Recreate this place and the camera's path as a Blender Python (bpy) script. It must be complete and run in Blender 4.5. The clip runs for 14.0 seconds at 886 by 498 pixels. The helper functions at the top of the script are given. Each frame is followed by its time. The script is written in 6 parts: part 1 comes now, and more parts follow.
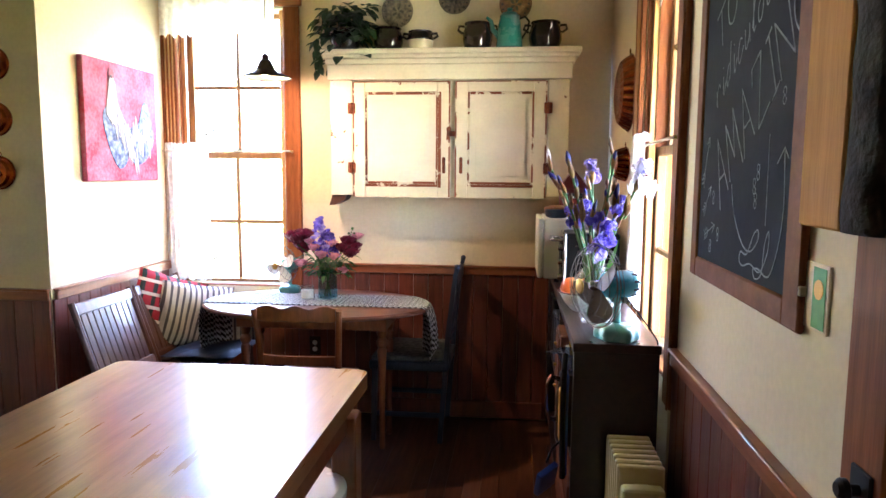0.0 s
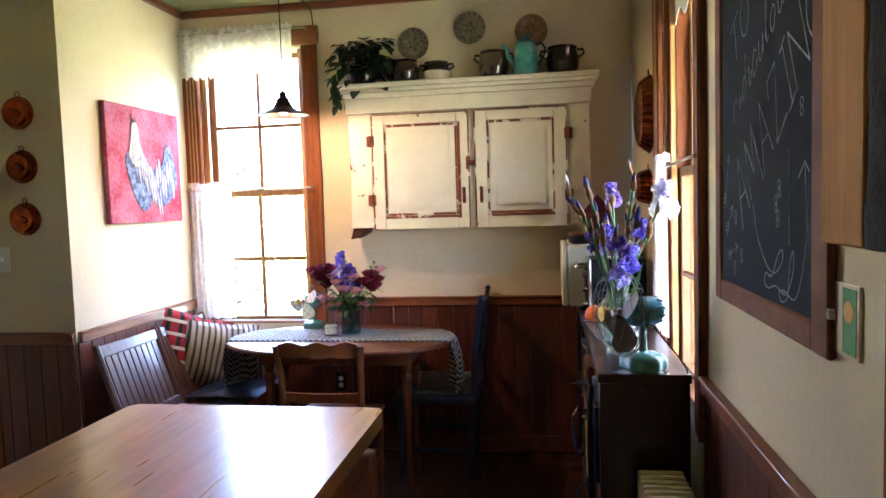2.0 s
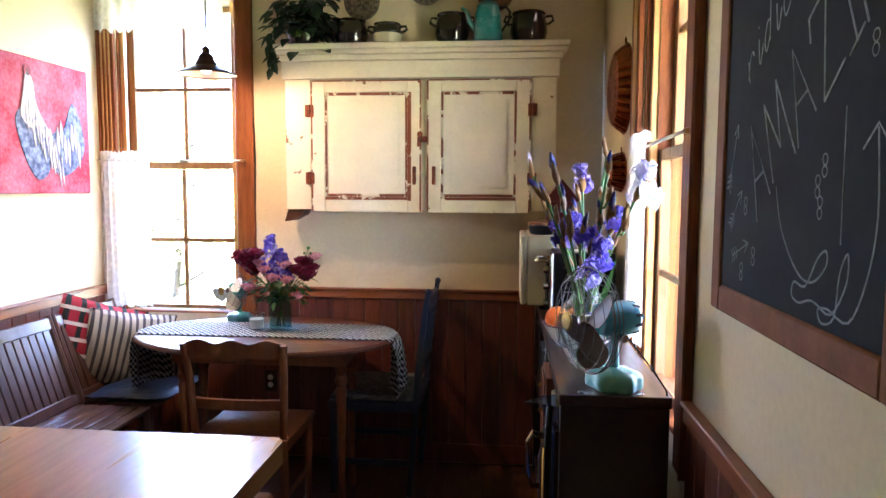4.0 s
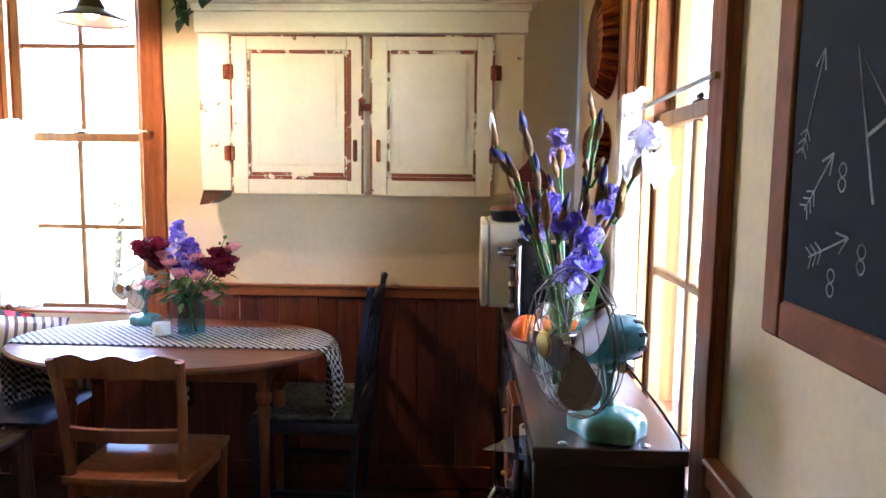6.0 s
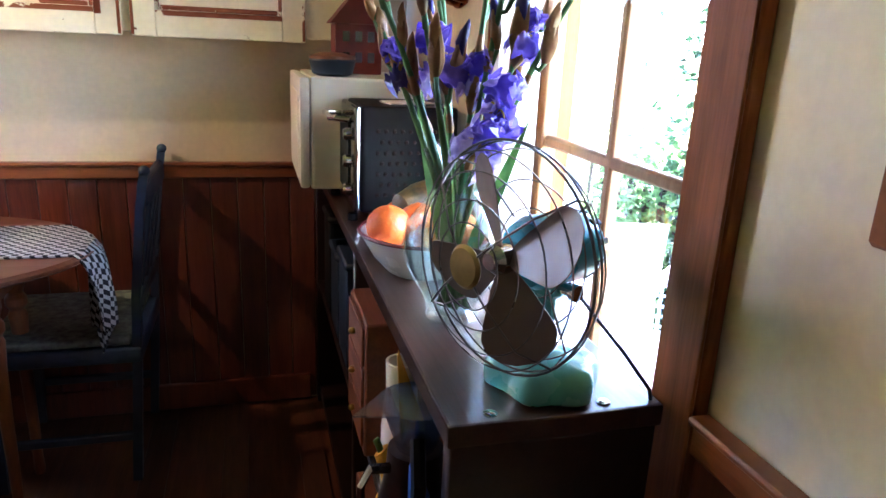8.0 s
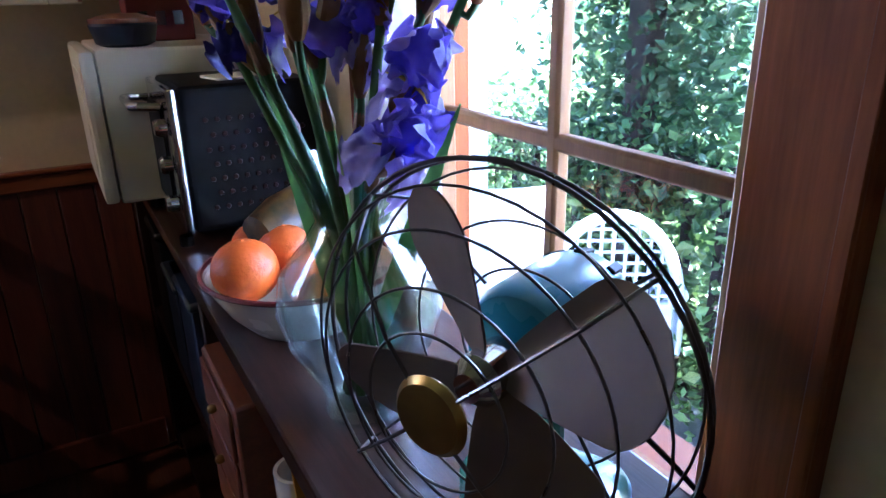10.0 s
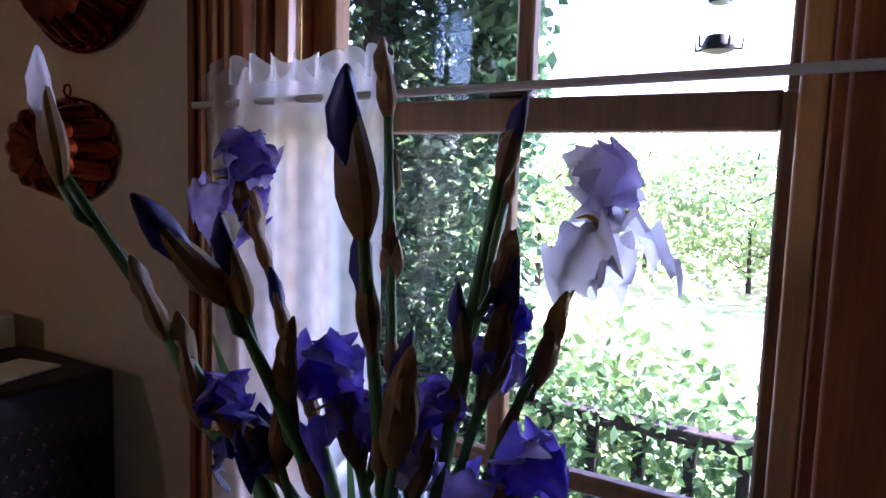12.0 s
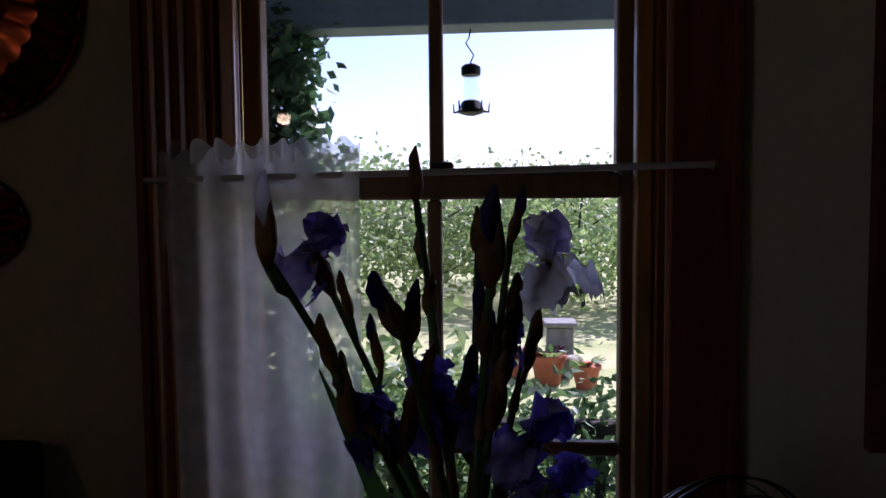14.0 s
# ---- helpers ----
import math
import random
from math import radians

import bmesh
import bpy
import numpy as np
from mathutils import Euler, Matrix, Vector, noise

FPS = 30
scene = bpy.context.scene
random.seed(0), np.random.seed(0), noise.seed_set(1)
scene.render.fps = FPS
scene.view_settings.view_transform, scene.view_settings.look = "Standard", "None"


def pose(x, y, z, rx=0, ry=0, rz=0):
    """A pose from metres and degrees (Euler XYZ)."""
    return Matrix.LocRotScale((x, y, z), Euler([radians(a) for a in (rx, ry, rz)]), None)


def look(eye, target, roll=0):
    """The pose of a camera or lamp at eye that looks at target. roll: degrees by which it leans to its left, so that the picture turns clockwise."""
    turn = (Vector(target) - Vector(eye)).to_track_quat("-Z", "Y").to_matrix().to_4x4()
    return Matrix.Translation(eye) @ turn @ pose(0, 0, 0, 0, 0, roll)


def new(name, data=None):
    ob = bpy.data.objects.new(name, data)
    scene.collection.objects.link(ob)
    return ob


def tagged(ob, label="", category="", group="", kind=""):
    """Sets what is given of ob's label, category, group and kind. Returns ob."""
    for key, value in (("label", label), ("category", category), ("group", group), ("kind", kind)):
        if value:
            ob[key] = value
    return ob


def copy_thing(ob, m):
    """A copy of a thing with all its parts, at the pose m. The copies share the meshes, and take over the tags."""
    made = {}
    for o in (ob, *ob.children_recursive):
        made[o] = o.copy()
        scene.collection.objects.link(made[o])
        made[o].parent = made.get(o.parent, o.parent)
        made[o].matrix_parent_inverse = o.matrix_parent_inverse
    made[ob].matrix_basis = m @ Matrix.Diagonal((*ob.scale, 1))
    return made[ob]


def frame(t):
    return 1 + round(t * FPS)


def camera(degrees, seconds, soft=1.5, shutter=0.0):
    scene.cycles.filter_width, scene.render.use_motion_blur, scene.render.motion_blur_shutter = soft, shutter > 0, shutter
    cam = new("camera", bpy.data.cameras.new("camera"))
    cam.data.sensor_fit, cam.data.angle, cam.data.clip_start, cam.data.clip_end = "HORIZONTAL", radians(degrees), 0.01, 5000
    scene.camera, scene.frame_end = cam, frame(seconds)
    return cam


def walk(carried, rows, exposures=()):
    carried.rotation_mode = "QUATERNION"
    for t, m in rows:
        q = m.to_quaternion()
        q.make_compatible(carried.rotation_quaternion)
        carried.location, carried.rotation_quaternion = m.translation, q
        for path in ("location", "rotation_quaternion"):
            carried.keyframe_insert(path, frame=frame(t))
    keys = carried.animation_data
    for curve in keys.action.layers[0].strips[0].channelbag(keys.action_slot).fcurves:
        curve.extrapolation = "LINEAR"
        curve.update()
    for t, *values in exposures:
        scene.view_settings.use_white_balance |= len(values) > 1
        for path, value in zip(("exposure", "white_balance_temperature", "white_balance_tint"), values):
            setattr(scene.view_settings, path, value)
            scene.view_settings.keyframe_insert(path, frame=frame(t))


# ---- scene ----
cam = camera(65.9, 14.0)
PATH = [
    (0, (-0.005, 0.667, 1.465), (-0.216, 2.644, 1.24), 0.4),
    (0.5, (0.018, 0.686, 1.467), (-0.247, 2.664, 1.33), -0.8),
    (1, (0.028, 0.691, 1.464), (-0.283, 2.663, 1.34), -1.9),
    (1.5, (0.035, 0.705, 1.463), (-0.276, 2.677, 1.333), -1.9),
    (2, (0.047, 0.729, 1.461), (-0.261, 2.7, 1.326), -1.8),
    (2.5, (0.08, 0.759, 1.454), (-0.228, 2.73, 1.317), -1.9),
    (3, (0.078, 0.826, 1.42), (-0.227, 2.797, 1.275), -1.8),
    (3.5, (0.053, 0.991, 1.432), (-0.189, 2.968, 1.259), -0.6),
    (5.8, (0.08, 1.616, 1.414), (-0.034, 3.606, 1.251), 0.6),
    (6, (0.071, 1.677, 1.399), (-0.012, 3.664, 1.188), 0.7),
    (6.5, (0.015, 1.875, 1.394), (0.168, 3.833, 1.018), 1.9),
    (7, (-0.02, 2.004, 1.344), (0.351, 3.903, 0.838), 2.8),
    (7.5, (-0.029, 2.102, 1.337), (0.423, 3.974, 0.798), 3.3),
    (9.8, (0.057, 2.595, 1.312), (0.921, 4.246, 0.586), -1.3),
    (10, (0.052, 2.614, 1.323), (0.962, 4.252, 0.624), -1.2),
    (10.5, (0.016, 2.697, 1.377), (1.185, 4.251, 0.911), -0.0),
    (11, (-0.043, 2.772, 1.418), (1.282, 4.237, 1.102), 1.6),
    (11.5, (-0.066, 2.86, 1.472), (1.445, 4.143, 1.209), 2.1),
    (12, (-0.13, 2.93, 1.483), (1.58, 3.946, 1.273), 1.9),
    (12.5, (-0.272, 2.985, 1.487), (1.566, 3.746, 1.286), 0.6),
    (13, (-0.375, 3.035, 1.482), (1.54, 3.572, 1.272), -1.8),
    (13.5, (-0.417, 3.101, 1.492), (1.547, 3.441, 1.332), -1.2),
    (14, (-0.467, 3.169, 1.521), (1.522, 3.338, 1.403), -0.5),
]
EXPOSURES = [(0, 6.35, 5550, 26), (0.4, 6.2, 5550, 26), (1, 5.7, 5500, 26), (3.7, 5.8, 5500, 26), (6, 6.1, 5480, 27), (7.6, 6.22, 5350, 24),
             (9.8, 5.35, 4700, 30), (10.5, 3.9, 5000, 38), (11, 3.75, 5000, 46), (12, 3.35, 5150, 48), (12.7, 2.65, 5200, 48), (13.4, 1.45, 5250, 45), (14, 0.65, 5450, 43)]
walk(cam, [(t, look(eye, target, roll)) for t, eye, target, roll in PATH], EXPOSURES)


# ---- light ----
SUN_DIR = Vector((0.7, -0.45, 1.1)).normalized()          # towards the sun
world = bpy.data.worlds.new("sky")
scene.world = world
world.use_nodes = True
_wn = world.node_tree
_sky = _wn.nodes.new("ShaderNodeTexSky")
_sky.sky_type = "NISHITA"
_sky.sun_disc = False
_sky.sun_elevation = math.asin(SUN_DIR.z)
_sky.sun_rotation = math.atan2(SUN_DIR.x, SUN_DIR.y)
_wn.links.new(_sky.outputs[0], _wn.nodes["Background"].inputs["Color"])
_wn.nodes["Background"].inputs["Strength"].default_value = 0.15
_sun = bpy.data.lights.new("sun", "SUN")
_sun.energy, _sun.angle, _sun.color = 5.0, radians(0.6), (1.0, 0.95, 0.86)
new("sun", _sun).matrix_world = look(SUN_DIR * 20, (0, 0, 0))


def window_light(loc, target, w, h, power):
    d = bpy.data.lights.new("window_light", "AREA")
    d.shape, d.size, d.size_y, d.energy, d.color = "RECTANGLE", w, h, power, (0.93, 0.97, 1.0)
    new("window_light", d).matrix_world = look(loc, target)


window_light((-1.70, 4.80, 1.56), (-1.70, 0, 1.56), 0.6, 1.6, 0.2)
window_light((0.72, 3.27, 1.56), (-5, 3.27, 1.56), 0.6, 1.6, 0.11)

# ---- materials ----
def rgb(h):
    return tuple(((int(h[k:k + 2], 16) / 255 + 0.055) / 1.055) ** 2.4 if int(h[k:k + 2], 16) > 10 else int(h[k:k + 2], 16) / 3294.6 for k in (0, 2, 4)) + (1,)


def mat(name, col, rough=0.6, metal=0.0, vary=0.15, scale=6.0, bump=0.1, stretch=(1, 1, 1), fine=40.0, col2=None, spec=0.5, rand=0.0, coat=0.0, trans=0.0):
    """A surface with variation at two scales, optional grain along one axis and a random shade for each piece."""
    m = bpy.data.materials.new(name)
    m.use_nodes = True
    nt = m.node_tree
    N, L = nt.nodes.new, nt.links.new
    b = nt.nodes["Principled BSDF"]
    geo = N("ShaderNodeNewGeometry")
    info = N("ShaderNodeObjectInfo")
    mp = N("ShaderNodeMapping")
    mp.inputs["Scale"].default_value = stretch
    off = N("ShaderNodeVectorMath")
    off.operation = "ADD"
    sc = N("ShaderNodeMath")
    sc.operation, sc.inputs[1].default_value = "MULTIPLY", 7.0 if rand else 0.0
    L(info.outputs["Random"], sc.inputs[0])
    L(geo.outputs["Position"], off.inputs[0])
    L(sc.outputs[0], off.inputs[1])
    L(off.outputs[0], mp.inputs["Vector"])
    n1, n2 = N("ShaderNodeTexNoise"), N("ShaderNodeTexNoise")
    n1.inputs["Scale"].default_value, n1.inputs["Detail"].default_value = scale, 4
    n2.inputs["Scale"].default_value, n2.inputs["Detail"].default_value = fine, 5
    L(mp.outputs[0], n1.inputs["Vector"])
    L(mp.outputs[0], n2.inputs["Vector"])
    mix = N("ShaderNodeMix")
    mix.data_type = "RGBA"
    c1 = rgb(col)
    c2 = rgb(col2) if col2 else tuple(max(0, v * (1 - 2.2 * vary)) for v in c1[:3]) + (1,)
    mix.inputs[6].default_value, mix.inputs[7].default_value = c1, c2
    ramp = N("ShaderNodeMapRange")
    ramp.inputs[1].default_value, ramp.inputs[2].default_value = 0.36, 0.66
    avg = N("ShaderNodeMath")
    avg.operation = "MULTIPLY_ADD"
    avg.inputs[1].default_value = 0.4
    sub = N("ShaderNodeMath")
    sub.operation, sub.inputs[1].default_value = "MULTIPLY", 0.6
    L(n1.outputs["Fac"], sub.inputs[0])
    L(n2.outputs["Fac"], avg.inputs[0])
    L(sub.outputs[0], avg.inputs[2])
    L(avg.outputs[0], ramp.inputs[0])
    L(ramp.outputs[0], mix.inputs[0])
    hsv = N("ShaderNodeHueSaturation")
    rr = N("ShaderNodeMapRange")
    rr.inputs[3].default_value, rr.inputs[4].default_value = 1 - rand, 1 + rand
    L(info.outputs["Random"], rr.inputs[0])
    L(rr.outputs[0], hsv.inputs["Value"])
    L(mix.outputs[2], hsv.inputs["Color"])
    L(hsv.outputs[0], b.inputs["Base Color"])
    r2 = N("ShaderNodeMapRange")
    r2.inputs[3].default_value, r2.inputs[4].default_value = max(0.02, rough - 0.09), min(1, rough + 0.09)
    L(n1.outputs["Fac"], r2.inputs[0])
    L(r2.outputs[0], b.inputs["Roughness"])
    b.inputs["Metallic"].default_value = metal
    b.inputs["Specular IOR Level"].default_value = spec
    b.inputs["Coat Weight"].default_value = coat
    b.inputs["Coat Roughness"].default_value = 0.12
    b.inputs["Transmission Weight"].default_value = trans
    if bump:
        bp = N("ShaderNodeBump")
        bp.inputs["Strength"].default_value, bp.inputs["Distance"].default_value = bump, 0.004
        L(n2.outputs["Fac"], bp.inputs["Height"])
        L(bp.outputs[0], b.inputs["Normal"])
    return m


def worn_paint(name, paint, wood, wear):
    """Old paint that has flaked off to bare wood in irregular patches; wear is the bare share."""
    m = mat(name, paint, 0.5, vary=0.05, scale=9, bump=0.25, fine=60)
    nt = m.node_tree
    N, L = nt.nodes.new, nt.links.new
    b = nt.nodes["Principled BSDF"]
    src = b.inputs["Base Color"].links[0].from_socket
    geo = N("ShaderNodeNewGeometry")
    n = N("ShaderNodeTexNoise")
    n.inputs["Scale"].default_value, n.inputs["Detail"].default_value, n.inputs["Roughness"].default_value = 11, 7, 0.65
    L(geo.outputs["Position"], n.inputs["Vector"])
    r = N("ShaderNodeMapRange")
    t = 0.68 - 0.36 * wear
    r.inputs[1].default_value, r.inputs[2].default_value = t, t + 0.02
    L(n.outputs["Fac"], r.inputs[0])
    mx = N("ShaderNodeMix")
    mx.data_type = "RGBA"
    mx.inputs[7].default_value = rgb(wood)
    L(r.outputs[0], mx.inputs[0])
    L(src, mx.inputs[6])
    L(mx.outputs[2], b.inputs["Base Color"])
    return m


def glass_mat(name, tint=(1, 1, 1, 1), rough=0.0, mixin=0.025):
    """Thin clear glass: mostly see-through, with a mirror gloss that grows towards grazing view."""
    m = bpy.data.materials.new(name)
    m.use_nodes = True
    nt = m.node_tree
    nt.nodes.clear()
    N, L = nt.nodes.new, nt.links.new
    out, mx, tr, gl, fr = N("ShaderNodeOutputMaterial"), N("ShaderNodeMixShader"), N("ShaderNodeBsdfTransparent"), N("ShaderNodeBsdfGlossy"), N("ShaderNodeLayerWeight")
    tr.inputs[0].default_value = tint
    gl.inputs["Roughness"].default_value = rough
    pw, ma = N("ShaderNodeMath"), N("ShaderNodeMath")
    pw.operation, pw.inputs[1].default_value = "POWER", 5.0
    ma.operation, ma.inputs[1].default_value, ma.inputs[2].default_value = "MULTIPLY_ADD", 0.7, mixin
    fr.inputs["Blend"].default_value = 0.5
    L(fr.outputs["Facing"], pw.inputs[0])
    L(pw.outputs[0], ma.inputs[0])
    L(ma.outputs[0], mx.inputs[0])
    L(tr.outputs[0], mx.inputs[1])
    L(gl.outputs[0], mx.inputs[2])
    L(mx.outputs[0], out.inputs[0])
    return m


def sheer_mat(name, col, see, pattern=0.0, thru=0.5):
    """Thin woven cloth that lets light through; see is the clear share."""
    m = bpy.data.materials.new(name)
    m.use_nodes = True
    nt = m.node_tree
    nt.nodes.clear()
    N, L = nt.nodes.new, nt.links.new
    out, mx, tr, df, tl, m2 = N("ShaderNodeOutputMaterial"), N("ShaderNodeMixShader"), N("ShaderNodeBsdfTransparent"), N("ShaderNodeBsdfDiffuse"), N("ShaderNodeBsdfTranslucent"), N("ShaderNodeMixShader")
    df.inputs[0].default_value = tl.inputs[0].default_value = rgb(col)
    m2.inputs[0].default_value = thru
    geo, n, r = N("ShaderNodeNewGeometry"), N("ShaderNodeTexVoronoi"), N("ShaderNodeMapRange")
    n.inputs["Scale"].default_value = 38
    r.inputs[1].default_value, r.inputs[2].default_value = 0.2, 0.7
    r.inputs[3].default_value, r.inputs[4].default_value = max(0, see - pattern), min(1, see + pattern)
    L(geo.outputs["Position"], n.inputs["Vector"])
    L(n.outputs["Distance"], r.inputs[0])
    L(df.outputs[0], m2.inputs[1])
    L(tl.outputs[0], m2.inputs[2])
    L(r.outputs[0], mx.inputs[0])
    L(m2.outputs[0], mx.inputs[1])
    L(tr.outputs[0], mx.inputs[2])
    L(mx.outputs[0], out.inputs[0])
    return m


def leaf_mat(name, col, col2, glow=0.35, scale=14):
    m = mat(name, col, 0.45, vary=0.3, scale=scale, bump=0.05, col2=col2, rand=0.15)
    nt = m.node_tree
    b = nt.nodes["Principled BSDF"]
    tl, mx = nt.nodes.new("ShaderNodeBsdfTranslucent"), nt.nodes.new("ShaderNodeMixShader")
    nt.links.new(b.inputs["Base Color"].links[0].from_socket, tl.inputs[0])
    mx.inputs[0].default_value = glow
    nt.links.new(b.outputs[0], mx.inputs[1])
    nt.links.new(tl.outputs[0], mx.inputs[2])
    nt.links.new(mx.outputs[0], nt.nodes["Material Output"].inputs[0])
    return m


def stripes_mat(name, a, bcol, axis, freq, share=0.5, rough=0.9, axis2=None, freq2=0, c=None, hang=False):
    """Woven cloth with stripes, or a check when a second axis is given, in the object's own axes."""
    m = mat(name, a, rough, vary=0.08, scale=20, bump=0.3, fine=220)
    nt = m.node_tree
    N, L = nt.nodes.new, nt.links.new
    b = nt.nodes["Principled BSDF"]
    src = b.inputs["Base Color"].links[0].from_socket
    tc, sep = N("ShaderNodeTexCoord"), N("ShaderNodeSeparateXYZ")
    L(tc.outputs["Object"], sep.inputs[0])

    def band(ax, f, sh):
        mu, fr, lt = N("ShaderNodeMath"), N("ShaderNodeMath"), N("ShaderNodeMath")
        mu.operation, mu.inputs[1].default_value = "MULTIPLY", f
        fr.operation, lt.operation, lt.inputs[1].default_value = "FRACT", "LESS_THAN", sh
        src_ax = sep.outputs[ax]
        if hang and ax == 0:
            ad = N("ShaderNodeMath")
            L(src_ax, ad.inputs[0])
            L(sep.outputs[2], ad.inputs[1])
            src_ax = ad.outputs[0]
        L(src_ax, mu.inputs[0])
        L(mu.outputs[0], fr.inputs[0])
        L(fr.outputs[0], lt.inputs[0])
        return lt.outputs[0]

    fac = band(axis, freq, share)
    mx = N("ShaderNodeMix")
    mx.data_type = "RGBA"
    mx.inputs[7].default_value = rgb(bcol)
    L(src, mx.inputs[6])
    if axis2 is not None and c is None:
        f2 = band(axis2, freq2, share)
        x = N("ShaderNodeMath")
        x.operation = "COMPARE"
        x.inputs[2].default_value = 0.1
        L(fac, x.inputs[0])
        L(f2, x.inputs[1])
        fac = x.outputs[0]
    L(fac, mx.inputs[0])
    res = mx.outputs[2]
    if c is not None:
        m3 = N("ShaderNodeMix")
        m3.data_type = "RGBA"
        m3.inputs[7].default_value = rgb(c)
        L(band(axis2, freq2, share * 0.7), m3.inputs[0])
        L(res, m3.inputs[6])
        res = m3.outputs[2]
    L(res, b.inputs["Base Color"])
    return m


M = {}
M["plaster"] = mat("cream_plaster", "dac9a8", 0.9, vary=0.06, scale=2.2, bump=0.12, fine=55, spec=0.2)
M["ceiling"] = mat("green_ceiling_paint", "a9ad78", 0.55, vary=0.06, scale=4, bump=0.08)
M["fir"] = mat("fir_trim", "8a4d24", 0.55, vary=0.2, scale=5, stretch=(9, 9, 0.7), fine=26, bump=0.12, coat=0.0, spec=0.15, rand=0.08)
M["fir_h"] = mat("fir_trim_long", "8f4f26", 0.36, vary=0.18, scale=5, stretch=(0.8, 0.8, 9), fine=26, bump=0.12, coat=0.3, rand=0.08)
M["gold_fir"] = mat("honey_fir", "b98443", 0.36, vary=0.14, scale=5, stretch=(12, 12, 0.7), fine=26, bump=0.12, coat=0.3)
M["wains"] = mat("stained_fir_boards", "703420", 0.42, vary=0.24, scale=6, stretch=(7, 7, 0.5), fine=30, bump=0.16, coat=0.25, rand=0.22)
M["floorwood"] = mat("dark_floor_boards", "5c3420", 0.4, vary=0.25, scale=6, stretch=(9, 0.6, 9), fine=30, bump=0.12, coat=0.3, rand=0.25)
M["maple"] = mat("butcher_block", "b07c46", 0.3, vary=0.13, scale=5, stretch=(7, 0.6, 7), fine=22, bump=0.0, coat=0.5, col2="96683a", rand=0.035)
M["oak"] = mat("cherry_wood", "8a4f28", 0.36, vary=0.2, scale=7, stretch=(5, 5, 1), fine=30, bump=0.08, coat=0.35)
M["tabletop"] = mat("table_top_wood", "643518", 0.4, vary=0.16, scale=6, stretch=(0.7, 8, 8), fine=30, bump=0.0, coat=0.15)
M["bench"] = mat("bench_wood", "5b3a28", 0.4, vary=0.22, scale=7, stretch=(6, 6, 0.8), fine=30, bump=0.12, coat=0.3)
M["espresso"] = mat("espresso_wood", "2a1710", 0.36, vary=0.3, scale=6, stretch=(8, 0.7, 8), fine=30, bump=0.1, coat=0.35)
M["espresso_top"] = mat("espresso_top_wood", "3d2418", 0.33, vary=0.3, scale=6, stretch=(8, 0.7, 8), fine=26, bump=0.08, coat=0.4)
M["plank"] = mat("pale_plank", "c48a48", 0.75, vary=0.12, scale=5, stretch=(6, 9, 0.6), fine=26, bump=0.1, spec=0.15)
M["bark"] = mat("bark", "2c1b14", 0.9, vary=0.4, scale=22, bump=0.9, fine=70)
M["navy"] = mat("navy_paint", "1e2c42", 0.45, vary=0.15, scale=8, bump=0.08)
M["cabinet"] = worn_paint("cream_worn_paint", "e6dcc4", "6b3517", -0.15)
M["cabinet_worn"] = worn_paint("cream_flaked_paint", "e2d7bb", "7a3f1c", 0.78)
M["cabinet_moulding"] = worn_paint("cream_chipped_paint", "e2d7bb", "7c4220", 0.66)
M["cabinet_edge"] = worn_paint("cream_edge_paint", "e4dac0", "6f3818", 0.08)
M["rust"] = mat("rusty_iron", "8a4420", 0.8, metal=0.0, vary=0.3, scale=40, bump=0.5)
M["slate"] = mat("chalkboard", "191c21", 0.85, vary=0.18, scale=3, bump=0.03, col2="22262c", spec=0.2)
M["chalk"] = mat("chalk", "8a8e90", 0.95, vary=0.25, scale=60, bump=0.2)
M["copper"] = mat("copper", "b0562a", 0.22, metal=1.0, vary=0.2, scale=18, bump=0.05, col2="6e2f18")
M["brass"] = mat("brass", "b69755", 0.3, metal=1.0, vary=0.15, scale=30, bump=0.02)
M["bronze"] = mat("dark_bronze_enamel", "3a2218", 0.35, metal=0.5, vary=0.2, scale=20, bump=0.03)
M["white_enamel"] = mat("white_enamel", "ece7da", 0.25, vary=0.03, scale=8, bump=0.0, coat=0.4)
M["white_plastic"] = mat("white_plastic", "e4ded0", 0.45, vary=0.03, scale=8, bump=0.02)
M["cream_metal"] = mat("cream_enamel_metal", "c9bd90", 0.4, vary=0.05, scale=8, bump=0.02)
M["black"] = mat("black_plastic", "08090a", 0.5, vary=0.2, scale=10, bump=0.03, spec=0.25)
M["chrome"] = mat("chrome", "c9c9cb", 0.12, metal=1.0, vary=0.05, scale=10, bump=0.0)
M["wire"] = mat("fan_wire", "6f6a66", 0.3, metal=1.0, vary=0.1, scale=30, bump=0.0)
M["blade"] = mat("fan_blade_metal", "6e5f54", 0.45, metal=0.0, vary=0.12, scale=12, bump=0.03)
M["mint"] = mat("mint_enamel", "5fa39a", 0.28, vary=0.08, scale=14, bump=0.02, coat=0.5)
M["fan_teal"] = mat("teal_blue_enamel", "41909f", 0.28, vary=0.08, scale=14, bump=0.02, coat=0.5)
M["frame_fir"] = mat("frame_fir", "7d4720", 0.65, vary=0.15, scale=5, stretch=(3, 3, 3), fine=26, bump=0.08, spec=0.2)
M["sash"] = mat("sash_fir", "8a6540", 0.5, vary=0.15, scale=5, stretch=(9, 9, 0.8), fine=26, bump=0.1, spec=0.25)
M["rod"] = mat("dull_rod", "b9b4a6", 0.45, vary=0.05, bump=0.0)
M["pad"] = mat("dark_seat_pad", "3a3f42", 0.9, vary=0.35, scale=45, bump=0.3, col2="7d8078")
M["teal"] = mat("teal_enamel", "2c7f7c", 0.28, vary=0.12, scale=12, bump=0.02, coat=0.5)
